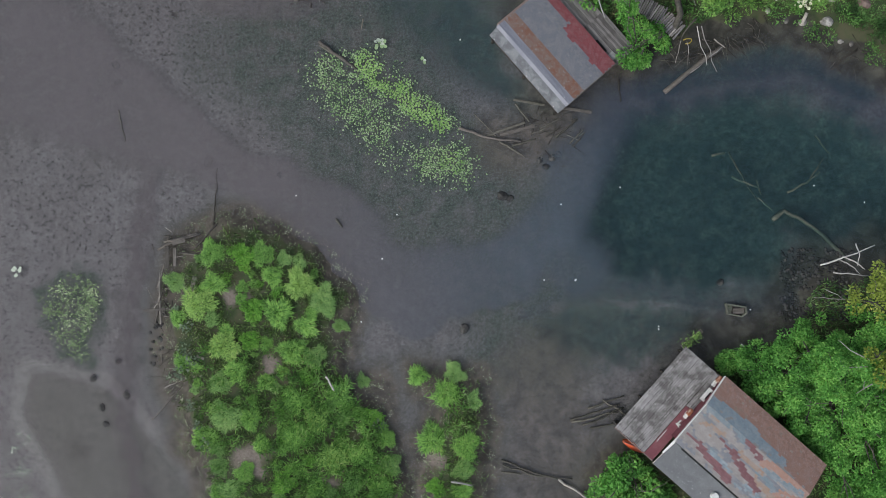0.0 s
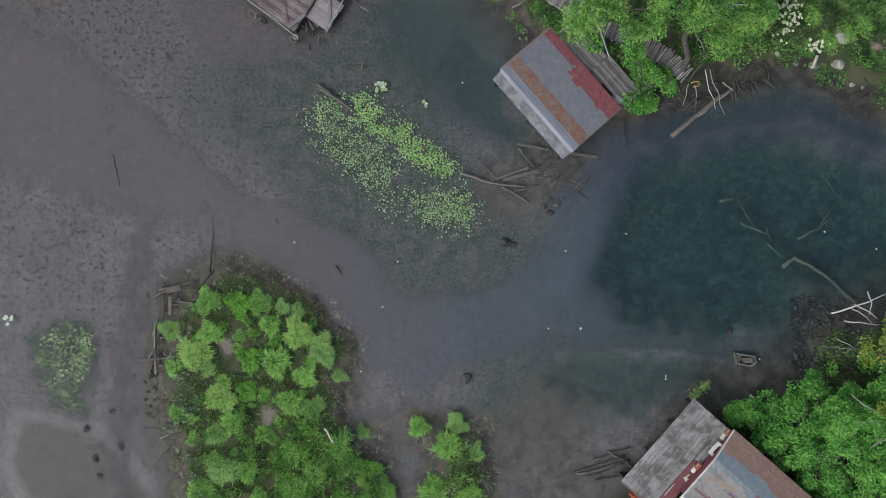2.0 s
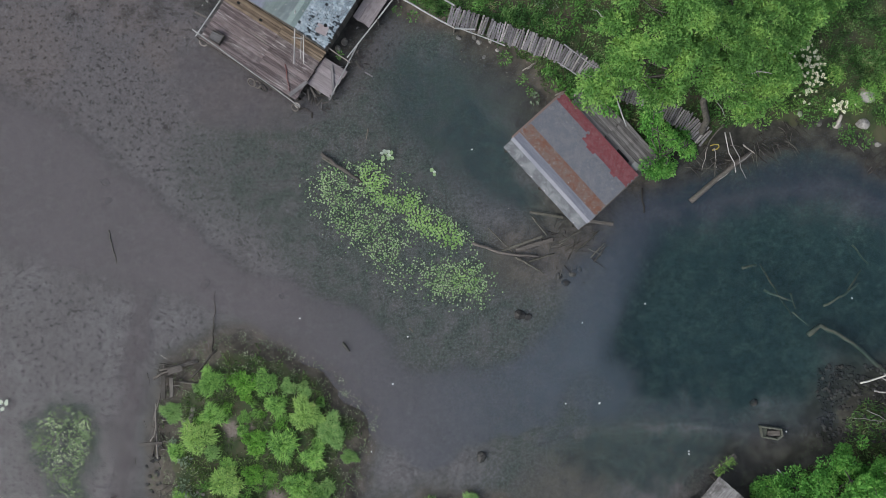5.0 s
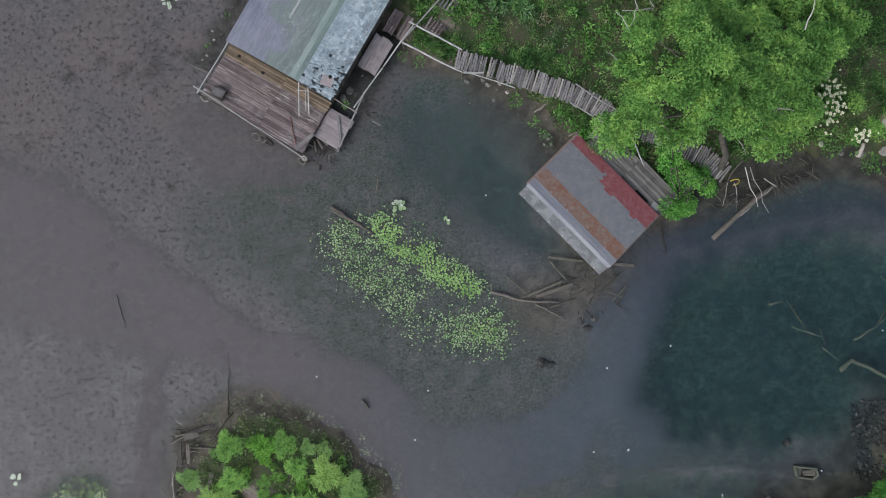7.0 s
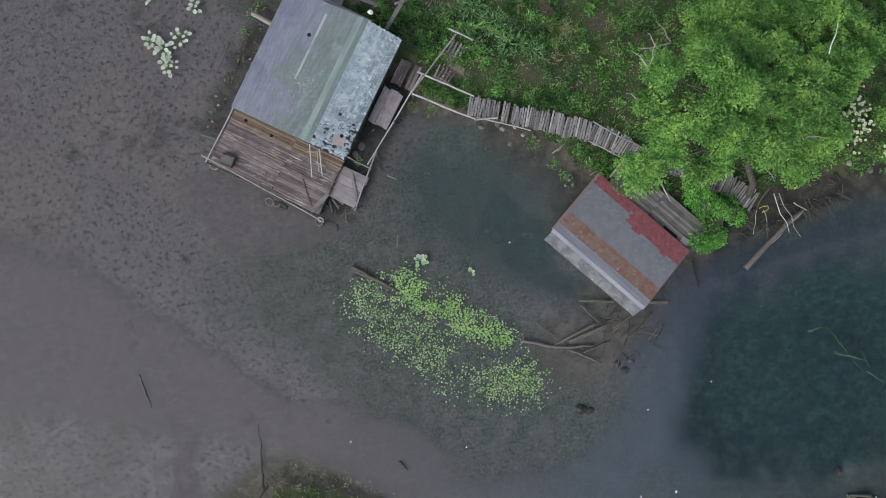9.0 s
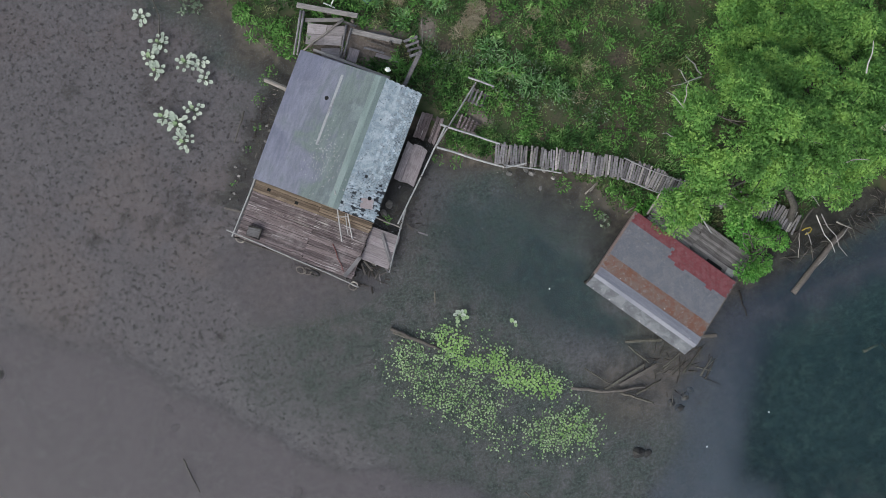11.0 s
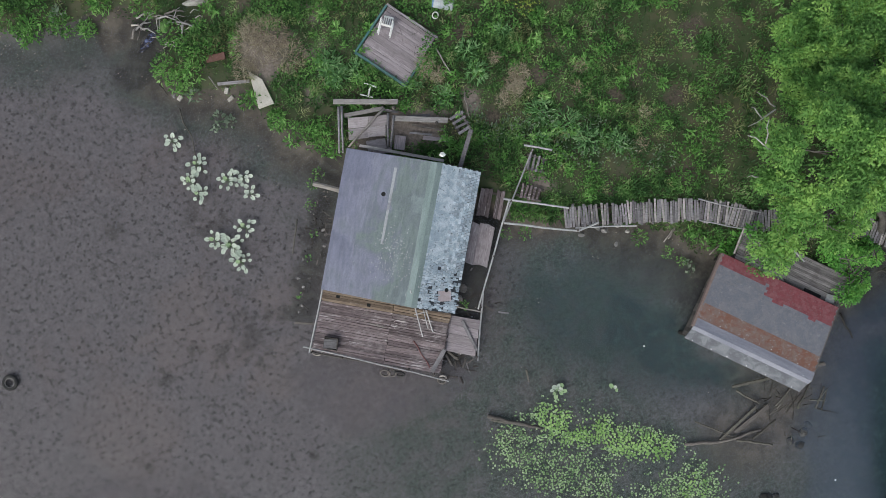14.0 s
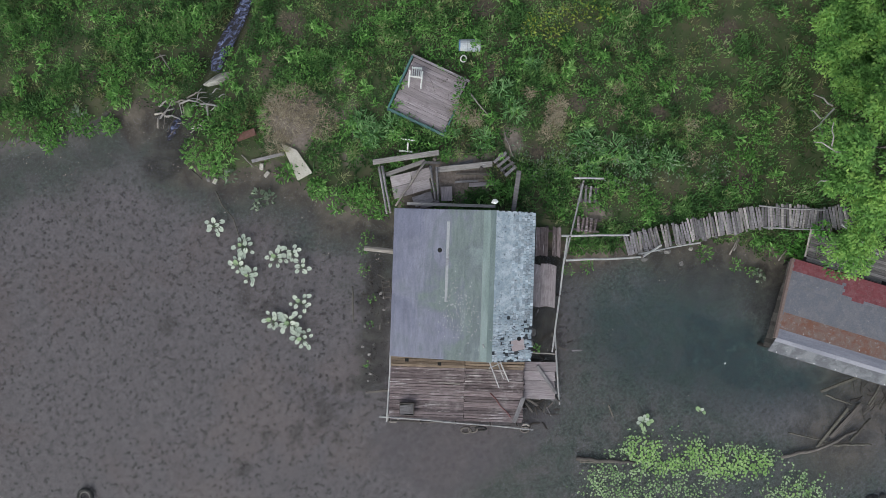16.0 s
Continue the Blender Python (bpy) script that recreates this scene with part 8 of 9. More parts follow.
for x0, y0, z0, x1, y1, z1, r0, mat in ((11.76, 14.81, 0.9, 10.94, 13.59, 0.1, 0.07, BARK), (11.82, 14.47, 0.8, 12.49, 12.77, 0.1, 0.04, WHITE_WOOD), (12.03, 14.47, 0.8, 12.97, 12.49, 0.05, 0.04, WHITE_WOOD), (11.68, 12.43, 0.1, 13.24, 13.71, 0.25, 0.06, WHITE_WOOD), (12.77, 13.99, 0.3, 13.31, 13.58, 0.25, 0.06, PALE_WOOD),
                                        (11.48, 13.86, 0.3, 11.68, 12.91, 0.05, 0.03, WHITE_WOOD), (10.26, 13.05, 0.05, 11.61, 12.91, 0.05, 0.04, DRIFT), (12.97, 13.85, 0.2, 13.92, 13.16, 0.0, 0.04, DARK_WOOD), (13.1, 14.1, 0.2, 14.3, 13.6, 0.0, 0.03, DARK_WOOD), (12.0, 13.1, 0.1, 13.5, 13.3, 0.05, 0.03, DARK_WOOD),
                                        (11.2, 13.9, 0.3, 11.0, 12.9, 0.05, 0.03, PALE_WOOD), (18.4, 12.6, 0.0, 19.6, 13.6, 0.15, 0.05, DARK_WOOD), (17.2, 14.2, 0.1, 17.9, 13.5, 0.0, 0.04, DARK_WOOD)):
    drift([(x0, y0, z0), (x1, y1, z1)], r0 * 0.62, r0 * 0.34, mat, BLEACHED if mat in (WHITE_WOOD, PALE_WOOD) else "dark dead limb at the water's edge", "dead limbs on the bank")
drift([(10.49, 11.52, -0.03), (11.73, 12.54, 0.03), (13.2, 13.65, 0.15)], 0.13, 0.11, MID_WOOD, "thick log sliding from the bank into water", name="log")
for x0, y0, x1, y1, r0, z in ((17.88, 3.33, 20.31, 4.27, 0.045, 0.4), (18.94, 3.74, 19.86, 3.13, 0.04, 0.4), (19.55, 4.35, 19.48, 3.28, 0.035, 0.4), (18.49, 2.98, 20.01, 2.83, 0.04, 0.4), (17.43, 1.83, 19.25, 1.68, 0.025, 0.5), (18.79, 3.59, 19.63, 2.9, 0.035, 0.4), (19.71, 1.3, 20.63, 0.69, 0.025, 0.6), (19.25, 1.61, 19.87, 0.84, 0.025, 0.6), (17.8, 2.3, 18.9, 1.7, 0.018, 0.4), (18.2, 1.4, 18.8, 1.9, 0.015, 0.4)):
    drift([(x0, y0, 0.1), ((x0 + x1) / 2, (y0 + y1) / 2, z + 0.2), (x1, y1, z)], r0, r0 * 0.45, WHITE_WOOD, "bare bleached branch of a fallen dead tree", "dead tree branches")
for x0, y0, x1, y1, r0 in ((-13.56, 4.02, -11.5, 4.76, 0.06), (-13.27, 4.39, -11.65, 4.83, 0.05), (-12.53, 3.87, -11.5, 3.8, 0.05), (-13.45, 2.91, -13.39, 0.48, 0.045), (-10.69, 5.27, -11.8, 4.09, 0.05), (-13.86, -4.09, -12.39, -2.46, 0.03), (-13.6, 2.2, -13.2, 3.4, 0.04), (-13.7, 0.5, -13.3, 2.0, 0.035)):
    drift([(x0, y0, 0.06), (x1, y1, 0.2)], r0, r0 * 0.75, MID_WOOD if r0 != 0.045 else PALE_WOOD, "grey driftwood pole on the island's edge", "island driftwood")
drift([(-10.75, 7.9, 0.0), (-10.84, 6.23, 0.02), (-10.91, 5.2, 0.1)], 0.015, 0.04, DARK_WOOD, "thin dark branch reaching out from the island", "island driftwood")
for x0, y0, x1, y1, w, mat in ((-13.05, 4.2, -13.05, 3.15, 0.2, MID_WOOD), (-12.68, 4.1, -12.68, 3.25, 0.16, MID_WOOD), (-11.72, 2.77, -12.02, 1.66, 0.2, PALE_WOOD), (-12.24, 2.11, -11.65, 2.25, 0.1, PALE_WOOD), (-14.16, 1.15, -13.12, 1.22, 0.12, MID_WOOD), (-12.83, 4.35, -12.2, 4.5, 0.25, MID_WOOD), (-11.65, -0.99, -11.28, -1.14, 0.12, PALE_WOOD)):
    plank_thing("timber_board", (x0, y0, 0.32), (x1, y1, 0.34), w, 0.06, mat, "grey board washed up on the island", "timber", "island boards", k)
drift([(-5.46, -1.87, 0.95), (-5.09, -2.53, 0.9)], 0.05, 0.04, WHITE_WOOD, "short white stick caught in the sedge", "white sticks")
drift([(0.38, -6.87, 0.6), (1.38, -7.04, 0.6)], 0.05, 0.04, WHITE_WOOD, "short white stick caught in the sedge", "white sticks")
for pts in ([(2.77, -5.98), (3.94, -6.42), (5.5, -6.9)], [(2.83, -6.2), (4.5, -6.75), (6.16, -6.86)], [(2.77, -6.54), (3.72, -6.65)], [(6.04, -4.08), (7.43, -3.64), (8.4, -3.3)], [(6.1, -4.15), (8.3, -3.7)], [(6.6, -4.3), (8.6, -3.45)], [(7.0, -4.45), (8.9, -4.1)], [(6.9, -3.5), (8.6, -2.9)], [(7.6, -3.1), (8.9, -3.9)]):
    drift([(x, y, 0.02) for x, y in pts], 0.05, 0.035, DRIFT, "dark sunken pole near the house", "sunken poles")
drift([(5.49, -6.87, 0.03), (6.83, -7.79, 0.1)], 0.06, 0.05, PALE_WOOD, "pale bare branch end above the mud", "sunken poles")
for i, (x0, y0, x1, y1) in enumerate(((-12.79, 33.0, -12.47, 33.35), (-12.52, 33.27, -11.84, 33.29), (-12.31, 33.69, -11.48, 33.51), (-11.93, 33.51, -11.06, 33.13), (-11.58, 33.35, -10.92, 32.99), (-10.95, 32.95, -10.11, 31.99), (-11.25, 33.36, -10.49, 33.16), (-10.76, 32.73, -11.03, 32.12), (-12.33, 33.21, -11.87, 32.81), (-12.6, 33.5, -12.2, 33.1))):
    drift([(x0, y0, 0.12), ((x0 + x1) / 2 + 0.06, (y0 + y1) / 2 + 0.08, 0.25), (x1, y1, 0.15)], 0.045, 0.022, WHITE_WOOD if i % 3 else PALE_WOOD, "bleached twisted driftwood across the creek mouth", "creek driftwood")
s = stone((-9.85, 33.36, 0.1), 0.25, painted("lichened_grey_stone", (0.16, 0.155, 0.14), (0.32, 0.31, 0.28), 5, (0.4, 0.65), speck=(0.09, 0.1, 0.07), speck_at=0.6), "long grey stone damming the creek", "creek stones", 700)
s.matrix_basis = pose(-9.85, 33.36, 0.14, 0, 0, -8) @ Matrix.Diagonal((2.3, 0.85, 0.8, 1))
s = stone((-11.43, 32.98, 0.05), 0.27, painted("moss_green_stone", (0.07, 0.14, 0.04), (0.12, 0.19, 0.06), 4, (0.4, 0.65)), "round mossy green stone in the creek mouth", "creek stones", 701)
r = random.Random(61)
for i in range(26):
    x, y = r.uniform(-12.7, -10.2), r.uniform(32.1, 33.7)
    a, q = r.gauss(-0.5, 0.9), r.uniform(0.3, 0.9)
    drift([(x, y, 0.1), (x + 0.5 * q * math.cos(a) + 0.05, y + 0.5 * q * math.sin(a) + 0.06, 0.24), (x + q * math.cos(a), y + q * math.sin(a), 0.12)], 0.022, 0.01, (WHITE_WOOD, PALE_WOOD, MID_WOOD)[i % 3], "thin bleached twig in the creek mouth tangle", "creek driftwood")
for i in range(70):
    x, y = -13.3 + r.gauss(0, 0.35), r.uniform(-2.6, 4.9)
    if y > 3:
        x += 0.9 * r.random()
    a, q = r.gauss(0.5, 0.9), r.uniform(0.2, 0.8)
    drift([(x, y, 0.05), (x + q * math.cos(a), y + q * math.sin(a), 0.14)], r.uniform(0.015, 0.035), 0.01, (DARK_WOOD, MID_WOOD, DRIFT, MID_WOOD, PALE_WOOD)[i % 5], "short grey stick washed up on the island", "washed-up sticks")
for x0, y0, x1, y1 in ((-11.81, 35.31, -11.02, 35.09), (-11.19, 35.25, -11.19, 34.37), (-12.55, 31.94, -12.39, 31.4), (-12.55, 30.96, -12.41, 30.48), (-10.59, 30.41, -10.44, 29.77), (-12.2, 29.8, -12.3, 27.2), (-9.7, 24.0, -10.4, 22.8), (-2.08, 27.9, -1.92, 26.77), (-1.74, 25.86, -1.95, 24.91), (3.3, 17.5, 3.8, 17.85), (3.1, 17.45, 3.7, 17.8), (4.5, 16.3, 5.0, 16.5)):
    z = max(0.03, ground_z((x0 + x1) / 2, (y0 + y1) / 2) + 0.12)
    drift([(x0, y0, z), (x1, y1, z)], 0.03, 0.02, PALE_WOOD if x0 > -12.19 and x0 != -9.7 else DRIFT, "thin dead stick on the bank", "dead sticks")
# dead twigs showing in the willow's crown
for x0, y0, x1, y1, z in ((6.6, 19.2, 5.65, 20.1, 5.9), (6.3, 19.6, 6.5, 20.3, 5.9), (7.4, 20.5, 6.1, 20.35, 5.0), (6.9, 20.45, 6.5, 20.9, 4.9), (7.5, 20.6, 6.9, 21.3, 4.8), (6.8, 20.2, 6.3, 19.8, 4.7), (6.0, 18.6, 5.4, 18.8, 5.0), (12.9, 19.2, 13.1, 20.2, 5.6), (11.5, 16.4, 12.3, 16.2, 5.0), (10.9, 16.2, 11.2, 14.9, 2.6)):
    bm = tube(bmesh.new(), bent((x0 - 11.2, y0 - 14.2, z - 0.6), (x1 - 11.2, y1 - 14.2, z), random.Random(int(x0 * 10)), 0.08), 0.03, 0.012, 5)
    part("dead_twig", bm, WHITE_WOOD, willow, "bare grey dead twig")

# bank details round the willow's foot
STRAP = painted("faded_yellow_plastic", (0.55, 0.42, 0.06), (0.62, 0.52, 0.18), 6, (0.4, 0.7), rough=0.5)
st = to_object("yellow_strap", tube(bmesh.new(), [(-0.2, 0.06, 0), (-0.04, 0.12, 0.02), (0.16, 0.12, 0.02), (0.2, 0.02, 0.01), (0.1, -0.08, 0), (-0.1, -0.12, 0)], 0.025, 0.025, 6), STRAP, True)
st.location = (11.53, 13.89, max(0.0, ground_z(11.53, 13.89)) + 0.14)
tagged(st, "bent yellow plastic strap among dead limbs", "strap")
REDDISH = painted("reddish_sandstone", (0.13, 0.09, 0.078), (0.2, 0.145, 0.125), 4, (0.4, 0.65), rand=0.1)
for i, (x, y, q) in enumerate(((18.07, 16.14, 0.36), (19.8, 15.64, 0.3))):
    stone((x, y, ground_z(x, y) - 0.02), q, REDDISH, "flat reddish stone in the bank grass", "reddish stones", 720 + i)
drift([(16.95, 14.66, 0.1), (17.11, 15.21, 0.35)], 0.11, 0.08, PALE_WOOD, "short bleached stump at the shore", "dead limbs on the bank")
drift([(15.21, 15.58, 0.25), (15.4, 15.25, 0.2)], 0.07, 0.04, WHITE_WOOD, "short white broken limb at the shore", "dead limbs on the bank")
drift([(8.31, 12.15, 0.1), (8.41, 11.05, 0.02)], 0.04, 0.025, DARK_WOOD, "dark stake leaning out into the water", "dead limbs on the bank")
drift([(14.1, -0.41, 0.25), (14.79, -1.14, 0.3)], 0.035, 0.025, WHITE_WOOD, "pale stick beside the thicket", "dead sticks")

# bare white twigs at the edge of the thicket
for i, pts in enumerate(([(18.77, -1.07, 3.2), (17.7, -1.14, 3.1), (17.19, -1.42, 3.0)], [(17.7, -1.14, 3.2), (17.45, -0.73, 3.1)], [(18.77, -0.78, 3.2), (18.0, -0.39, 3.1), (17.49, 0.08, 3.0)], [(18.9, -1.84, 3.2), (18.51, -2.1, 3.1), (18.26, -2.31, 3.0)], [(18.51, -2.1, 3.2), (18.6, -1.72, 3.1)])):
    o = Vector((18.0, -2.4, 0.25))
    bm = tube(bmesh.new(), [Vector(p) - o for p in pts], 0.03, 0.01, 5)
    part("dead_twig", bm, WHITE_WOOD, thicket, "bare white dead twig")

# small things on and round the first boathouse
rng = random.Random(23)
L = thing("ladder_frame", (-6.6, 18.9, 0), 0, "white metal frame leaning from deck onto the roof", "ladder")
o = Vector((6.6, -18.9, 0))
for p, q, r0 in (((-6.6, 19.75, 2.3), (-6.98, 17.85, 0.5), 0.025), ((-6.28, 19.75, 2.22), (-6.55, 17.85, 0.5), 0.025), ((-6.5, 18.85, 1.4), (-6.66, 18.05, 0.62), 0.02), ((-6.89, 18.8, 1.45), (-6.38, 18.72, 1.4), 0.02)):
    part("tube", tube(bmesh.new(), [Vector(p) + o, Vector(q) + o], r0, r0, 6), METAL_PALE, L)
bx = thing("wooden_crate", (-10.33, 19.02, 0.5), -33, "small battered wooden crate on the deck corner", "crate")
for x0, x1, y0, y1, z0, z1 in ((-0.27, 0.27, -0.23, -0.2, 0, 0.26), (-0.27, 0.27, 0.2, 0.23, 0, 0.26), (-0.27, -0.24, -0.2, 0.2, 0, 0.26), (0.24, 0.27, -0.2, 0.2, 0, 0.26), (-0.24, 0.24, -0.2, 0.2, 0.0, 0.03)):
    part("side", block(x0, x1, y0, y1, z0, z1), MID_WOOD, bx)
part("lid", soft_block(0.5, 0.36, 0.02, 0.004, 0.03, rng), GREY_BOARD, bx, "split grey lid").matrix_basis = pose(0.0, 0.0, 0.25, 4, 3, 6)
pole_thing("red_stick", (-7.37, 17.84, 0.53), (-7.2, 16.64, 0.53), 0.02, 0.016, RED_BOARD, "faded red stick lying on the deck", "stick")
plank_thing("timber_board", (-6.4, 17.05, 0.54), (-7.2, 16.45, 0.54), 0.16, 0.03, GREY_BOARD, "loose grey board on the deck corner", "timber")
plank_thing("timber_board", (-5.34, 17.78, 0.38), (-5.28, 16.5, 0.38), 0.12, 0.04, GREY_BOARD, "loose grey board across the landing", "timber")
for x0, y0, x1, y1 in ((-6.26, 17.03, -5.95, 16.6), (-6.34, 16.89, -6.1, 16.4), (-6.45, 16.8, -6.4, 16.3), (-5.9, 16.9, -5.6, 16.5), (-11.4, 20.3, -10.6, 19.9)):
    plank_thing("timber_board", (x0, y0, 0.1), (x1, y1, 0.06), 0.08, 0.05, MID_WOOD, "broken board under the deck corner", "timber", "broken boards", 3)
for x, y, rr, tilt, mat in ((-7.0, 15.95, 0.16, 40, MID_WOOD), (-8.9, 17.1, 0.19, 45, MID_WOOD), (-8.4, 16.85, 0.2, 60, RUBBER), (-11.0, 18.95, 0.2, 25, PALE_WOOD), (-8.65, 17.0, 0.16, 30, MID_WOOD), (-6.9, 16.05, 0.12, 50, PALE_WOOD)):
    b = to_object("hoop", ring(bmesh.new(), (0, 0, 0), rr, 0.035, 20, 6), mat, True)
    b.matrix_basis = pose(x, y, 0.28, tilt, 0, -33)
    tagged(b, "old hoop hanging at the deck edge", "hoop", "hoops on the deck edge")
s = stone((-3.55, 23.85, 2.16), 0.12, PLASTIC_WHITE, "white crumpled bag on the roof edge", "bags", 903)
s.name, s["category"] = "plastic_bag", "bag"
lad = thing("short_ladder", (-8.62, 23.2, 0.0), 66, "small dark ladder leaning at the boathouse wall", "ladder")
for x in (-0.14, 0.14):
    part("rail", tube(bmesh.new(), [(-0.4, x, 0.3), (0.4, x, 0.45)], 0.02, 0.02), MID_WOOD, lad)
for u in (-0.3, -0.1, 0.1, 0.3):
    part("rung", tube(bmesh.new(), [(u, -0.14, 0.375 + u * 0.19), (u, 0.14, 0.375 + u * 0.19)], 0.015, 0.015), MID_WOOD, lad)

# dark litter under the deck corner and along the landing
r = random.Random(55)
for i in range(34):
    x, y = r.uniform(-6.9, -5.0), r.uniform(15.7, 16.9)
    if i > 20:
        x, y = r.uniform(-5.2, -3.9), r.uniform(17.3, 19.6)
    a, q = r.uniform(0, 6.28), r.uniform(0.12, 0.5)
    plank_thing("wood_scrap", (x, y, r.uniform(0.02, 0.12)), (x + q * math.cos(a), y + q * math.sin(a), r.uniform(0.03, 0.15)), r.uniform(0.03, 0.08), 0.03, (DARK_WOOD, DARK_WOOD, MID_WOOD, GREY_BOARD)[i % 4], "dark rotten scrap of wood under the deck", "wood scrap", "wood scraps", i)
for i in range(56):
    q = r.random()
    x, y = -10.9 + 2.6 * q + r.gauss(0, 0.22) - 0.15, 20.5 + 4.0 * q + r.gauss(0, 0.2)
    if i < 30:
        k += 1
        stone((x, y, max(ground_z(x, y), -0.04)), r.uniform(0.03, 0.08), DARK_STONE if i % 4 else STONE, "small dark stone along the boathouse wall", "stones by the wall", k)
    else:
        a, w = r.gauss(0.9, 0.8), r.uniform(0.1, 0.35)
        plank_thing("wood_scrap", (x, y, 0.03), (x + w * math.cos(a), y + w * math.sin(a), 0.05), r.uniform(0.02, 0.05), 0.02, DARK_WOOD if i % 3 else MID_WOOD, "dark rotten scrap of wood beside the wall", "wood scrap", "wood scraps", i)
# thin roots and twigs along the peaty shore
for i in range(64):
    x = r.uniform(10.2, 15.2)
    y = 13.0 + (x - 10) * 0.3 + r.uniform(-0.5, 0.7)
    a, q = r.gauss(-0.9, 0.9), r.uniform(0.3, 1.0)
    z = max(ground_z(x, y), 0) + 0.05
    drift([(x, y, z + r.uniform(0, 0.15)), (x + 0.5 * q * math.cos(a), y + 0.5 * q * math.sin(a), z + 0.12), (x + q * math.cos(a), y + q * math.sin(a), max(0.02, z - 0.1))], r.uniform(0.012, 0.028), 0.008, (DARK_WOOD, DARK_WOOD, MID_WOOD, DRIFT, BARK)[i % 5], "thin dark root reaching over the peaty shore", "shore roots", "root")
for i in range(26):
    x, y = r.uniform(18.0, 20.5), r.uniform(12.4, 14.2)
    a, q = r.uniform(0, 6.28), r.uniform(0.3, 0.8)
    drift([(x, y, 0.04 + max(0, ground_z(x, y))), (x + q * math.cos(a), y + q * math.sin(a), 0.05 + max(0, ground_z(x, y)))], 0.018, 0.008, DARK_WOOD if i % 3 else MID_WOOD, "thin dark root reaching over the peaty shore", "shore roots", "root")

# sodden twigs in the mud before the second boathouse
for i in range(46):
    x, y = r.gauss(5.3, 0.9), r.gauss(9.7, 0.6)
    if x + y > 16.9:
        continue
    a, q = r.gauss(0.6, 0.9), r.uniform(0.2, 0.8)
    drift([(x, y, 0.01), (x + q * math.cos(a), y + q * math.sin(a), 0.03)], r.uniform(0.012, 0.03), 0.008, DARK_WOOD if i % 3 else DRIFT, "sodden dark twig in the mud", "sodden twigs")

# dark smudges of sunken leaves in the channel
for i, (x, y, q) in enumerate(((-22.0, 15.8, 0.3), (-15.6, 12.8, 0.22), (-15.5, 12.0, 0.2), (-11.2, 8.2, 0.25), (-7.8, 7.6, 0.15))):
    k += 1
    s = stone((x, y, -0.1), q, DARK_STONE, "dark sunken clod in the silty channel", "sunken stones", k)
    s.scale.z = 0.5

# tyre on the mud
ty = thing("car_tyre", (-22.6, 22.59, 0.0), 0, "muddy old car tyre half sunk in the mud", "tyre")
part("tread", ring(bmesh.new(), (0, 0, 0.02), 0.24, 0.085, 28, 10), DARK_STONE, ty, smooth=True)
part("bead", ring(bmesh.new(), (0, 0, 0.06), 0.19, 0.03, 28, 6), STONE, ty, "silt-filled inner bead", smooth=True)

# sunken tub, mossy post and red buoy by the house
TUB_WOOD = wood("mossy_pale_boards", (0.08, 0.085, 0.065), (0.22, 0.225, 0.185), (0.08, 0.1, 0.06), 0.5)
tub = thing("sunken_tub", (13.9, 1.18, -0.1), -8, "small sunken wooden tub half full of water", "tub")
for p, q in (((-0.5, 0.22), (0.42, 0.2)), ((0.42, 0.2), (0.5, -0.05)), ((0.5, -0.05), (0.3, -0.26)), ((0.3, -0.26), (-0.36, -0.22)), ((-0.36, -0.22), (-0.5, 0.22))):
    d = Vector(q) - Vector(p)
    part("side", soft_block(d.length + 0.06, 0.08, 0.3, 0.015), TUB_WOOD, tub).matrix_basis = pose((p[0] + q[0]) / 2, (p[1] + q[1]) / 2, 0.12, 0, 0, math.degrees(math.atan2(d.y, d.x)))
part("bottom", block(-0.4, 0.42, -0.2, 0.2, -0.05, 0.02), DARK_WOOD, tub)
part("seat_board", soft_block(0.5, 0.26, 0.03, 0.006, 0.02, random.Random(3)), MID_WOOD, tub, "loose grey board inside").matrix_basis = pose(0.12, -0.02, 0.16, 3, -4, 10)
part("seat_board", soft_block(0.2, 0.34, 0.03, 0.006, 0.02, random.Random(4)), TUB_WOOD, tub, "mossy end board").matrix_basis = pose(-0.3, 0.0, 0.18, 0, 6, -6)
mp = thing("mossy_beam", (11.75, -0.15, 0.2), 40, "old beam end overgrown with green moss", "beam")
part("beam", soft_block(1.25, 0.22, 0.2, 0.03), MID_WOOD, mp).matrix_basis = pose(0, 0, 0.1)
rs = np.random.RandomState(91)
c = np.stack([rs.uniform(-0.6, 0.45, 260), rs.normal(0, 0.13, 260), rs.uniform(0.2, 0.3, 260)], 1)
v, f = leaf_arrays(rs, c, rs.normal(0, 1, (260, 3)), rs.uniform(0.06, 0.14, 260), rs.uniform(0.03, 0.06, 260))
mo = quads_object("moss", v, f, SEDGE_YELLOW)
mo.parent = mp
rk = thing("red_kayak", (9.2, -5.27, 0.12), -22, "orange-red boat hull tucked under the lean-to", "boat")
bm = bmesh.new()
rows = []
for i in range(9):
    u = i / 8
    wd = 0.26 * math.sin(math.pi * min(1, max(0.02, u))) ** 0.6
    rows.append([bm.verts.new((-0.75 + 1.5 * u, wd * math.cos(a), 0.28 * math.sin(a) ** 1.0 * (0.5 + 0.5 * wd / 0.26) + 0.02)) for a in [math.pi * j / 8 for j in range(9)]])
for s, t in zip(rows, rows[1:]):
    for j in range(8):
        bm.faces.new((s[j], t[j], t[j + 1], s[j + 1]))
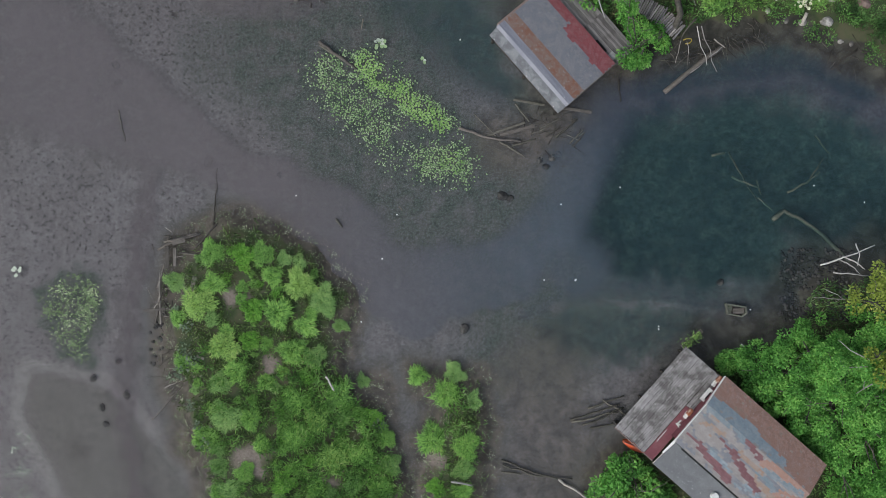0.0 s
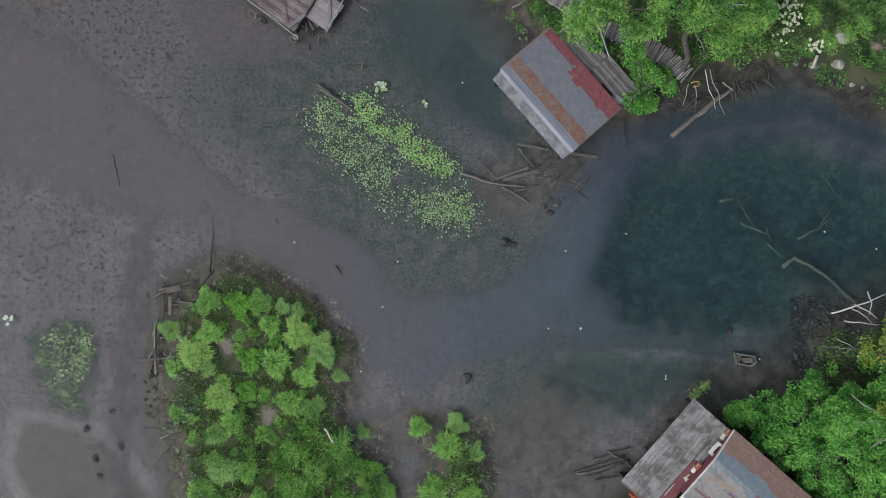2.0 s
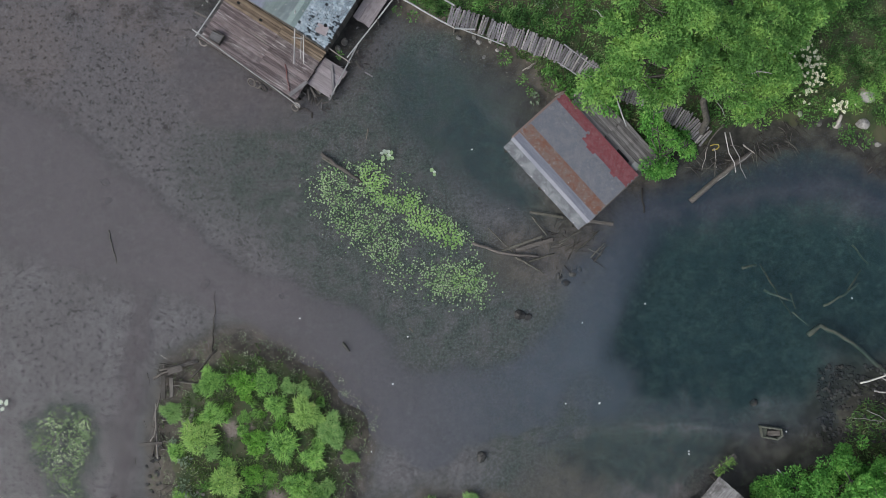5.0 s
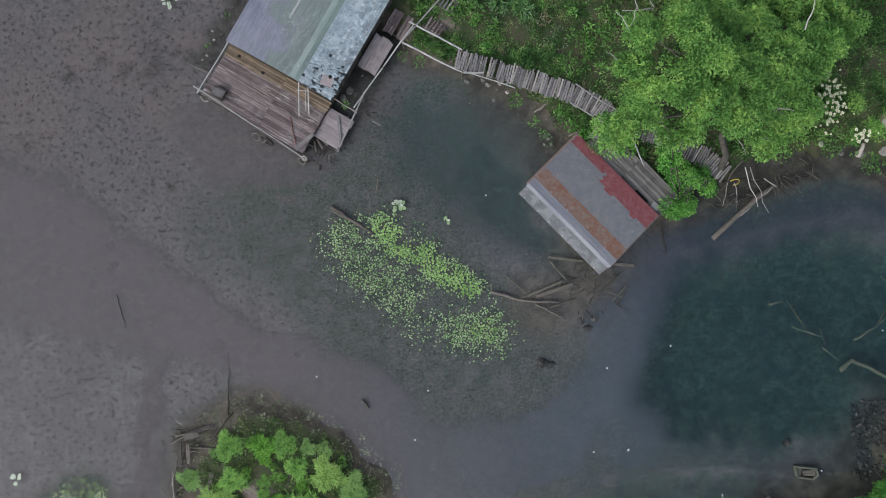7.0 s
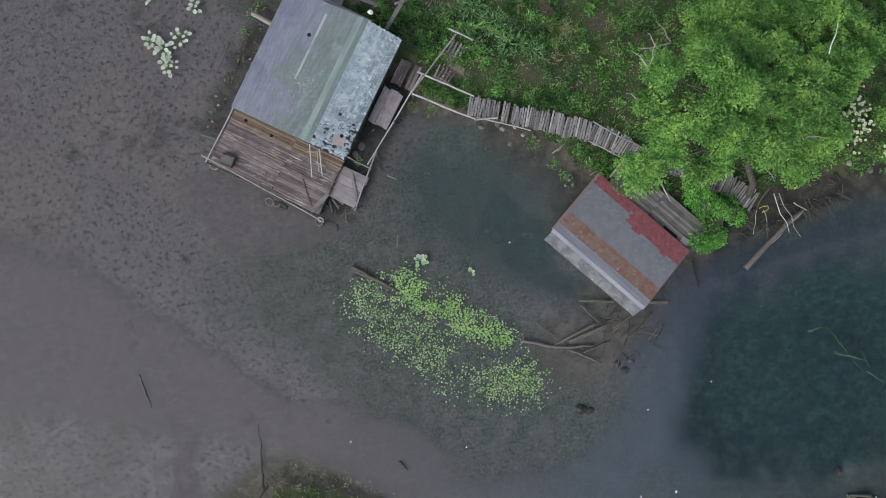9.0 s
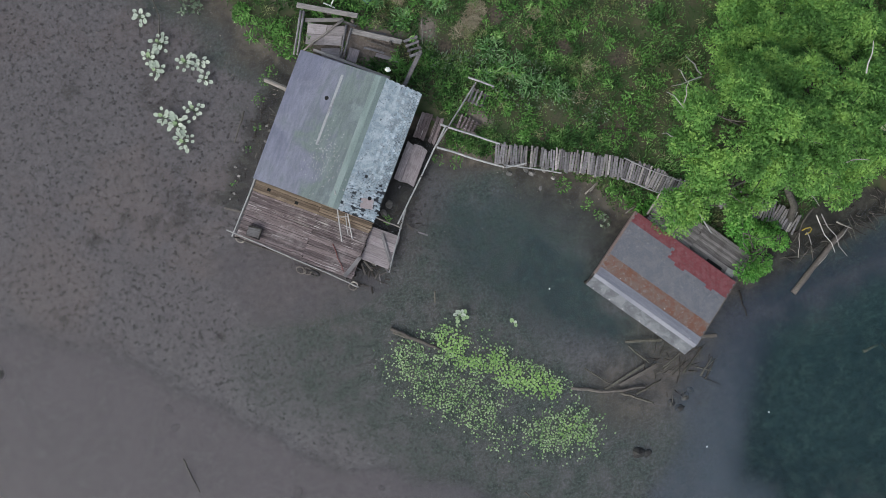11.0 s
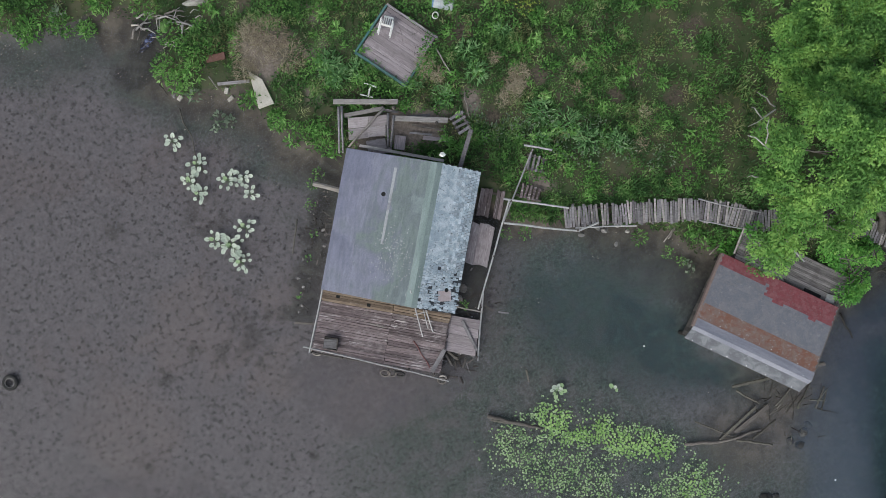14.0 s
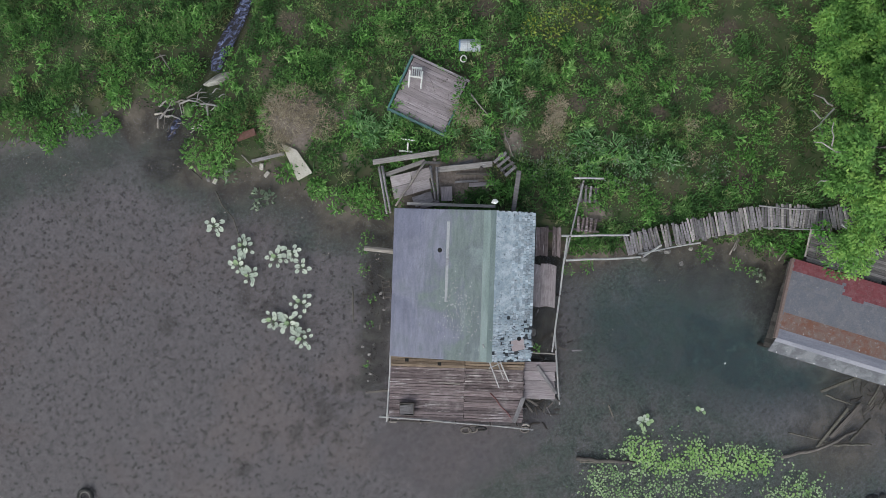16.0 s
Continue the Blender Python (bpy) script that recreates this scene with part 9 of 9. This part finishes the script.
part("hull", bm, painted("orange_red_hull", (0.55, 0.09, 0.03), (0.45, 0.12, 0.07), 3), rk, smooth=True)
part("keel", block(-0.7, 0.7, -0.02, 0.02, 0.25, 0.31), RED_BOARD, rk)

# running water in the creek; its blue-white ripple glints are put into the colour
m, n, l, out = node_mat("rippled_creek_water")
pos = n.new("ShaderNodeMapping")
pos.inputs["Rotation"].default_value = (0, 0, radians(-52))
pos.inputs["Scale"].default_value = (0.7, 1.3, 1)
l.new(position(n), pos.inputs["Vector"])
pos = pos.outputs[0]
wv = noise_node(n, l, pos, 6, 4, 0.65, 0.8)
glint_ramp = ramp(n, [(0.48, (0.022, 0.02, 0.024)), (0.62, (0.11, 0.13, 0.25)), (0.74, (0.42, 0.46, 0.62))])
l.new(wv, glint_ramp.inputs[0])
surface(n, l, out, glint_ramp.outputs[0], 0.15, bump(n, l, wv, 0.8, 0.05), spec=0.5)
bm = bmesh.new()
def creek_piece(creek_mid, widths):
    prev = None
    for i, (x, y) in enumerate(creek_mid):
        j, q = min(i + 1, len(creek_mid) - 1), max(i - 1, 0)
        d = Vector((creek_mid[j][0] - creek_mid[q][0], creek_mid[j][1] - creek_mid[q][1])).normalized()
        row = [bm.verts.new((x - d.y * widths[i] * s, y + d.x * widths[i] * s, 0.03 + 0.02 * (1 - abs(s)))) for s in (-1, -0.4, 0.4, 1)]
        if prev:
            for a in range(3):
                bm.faces.new((prev[a], prev[a + 1], row[a + 1], row[a]))
        prev = row


creek_piece([(-4.6, 39.3), (-5.9, 37.2), (-7.1, 35.6), (-7.9, 34.95), (-8.73, 34.5), (-9.52, 33.97), (-9.85, 33.7)], (0.2, 0.22, 0.24, 0.27, 0.27, 0.25, 0.14))
creek_piece([(-11.9, 32.9), (-12.1, 32.8), (-12.25, 32.72), (-12.45, 32.62), (-12.75, 32.4)], (0.06, 0.17, 0.13, 0.18, 0.05))
for v in bm.verts:
    v.co.x += 0.05 * math.sin(v.co.y * 9)
stream = to_object("creek_water", bm, m, True)
tagged(stream, "creek water with painted bluish ripple glints running to the lake", "water", kind="structure")
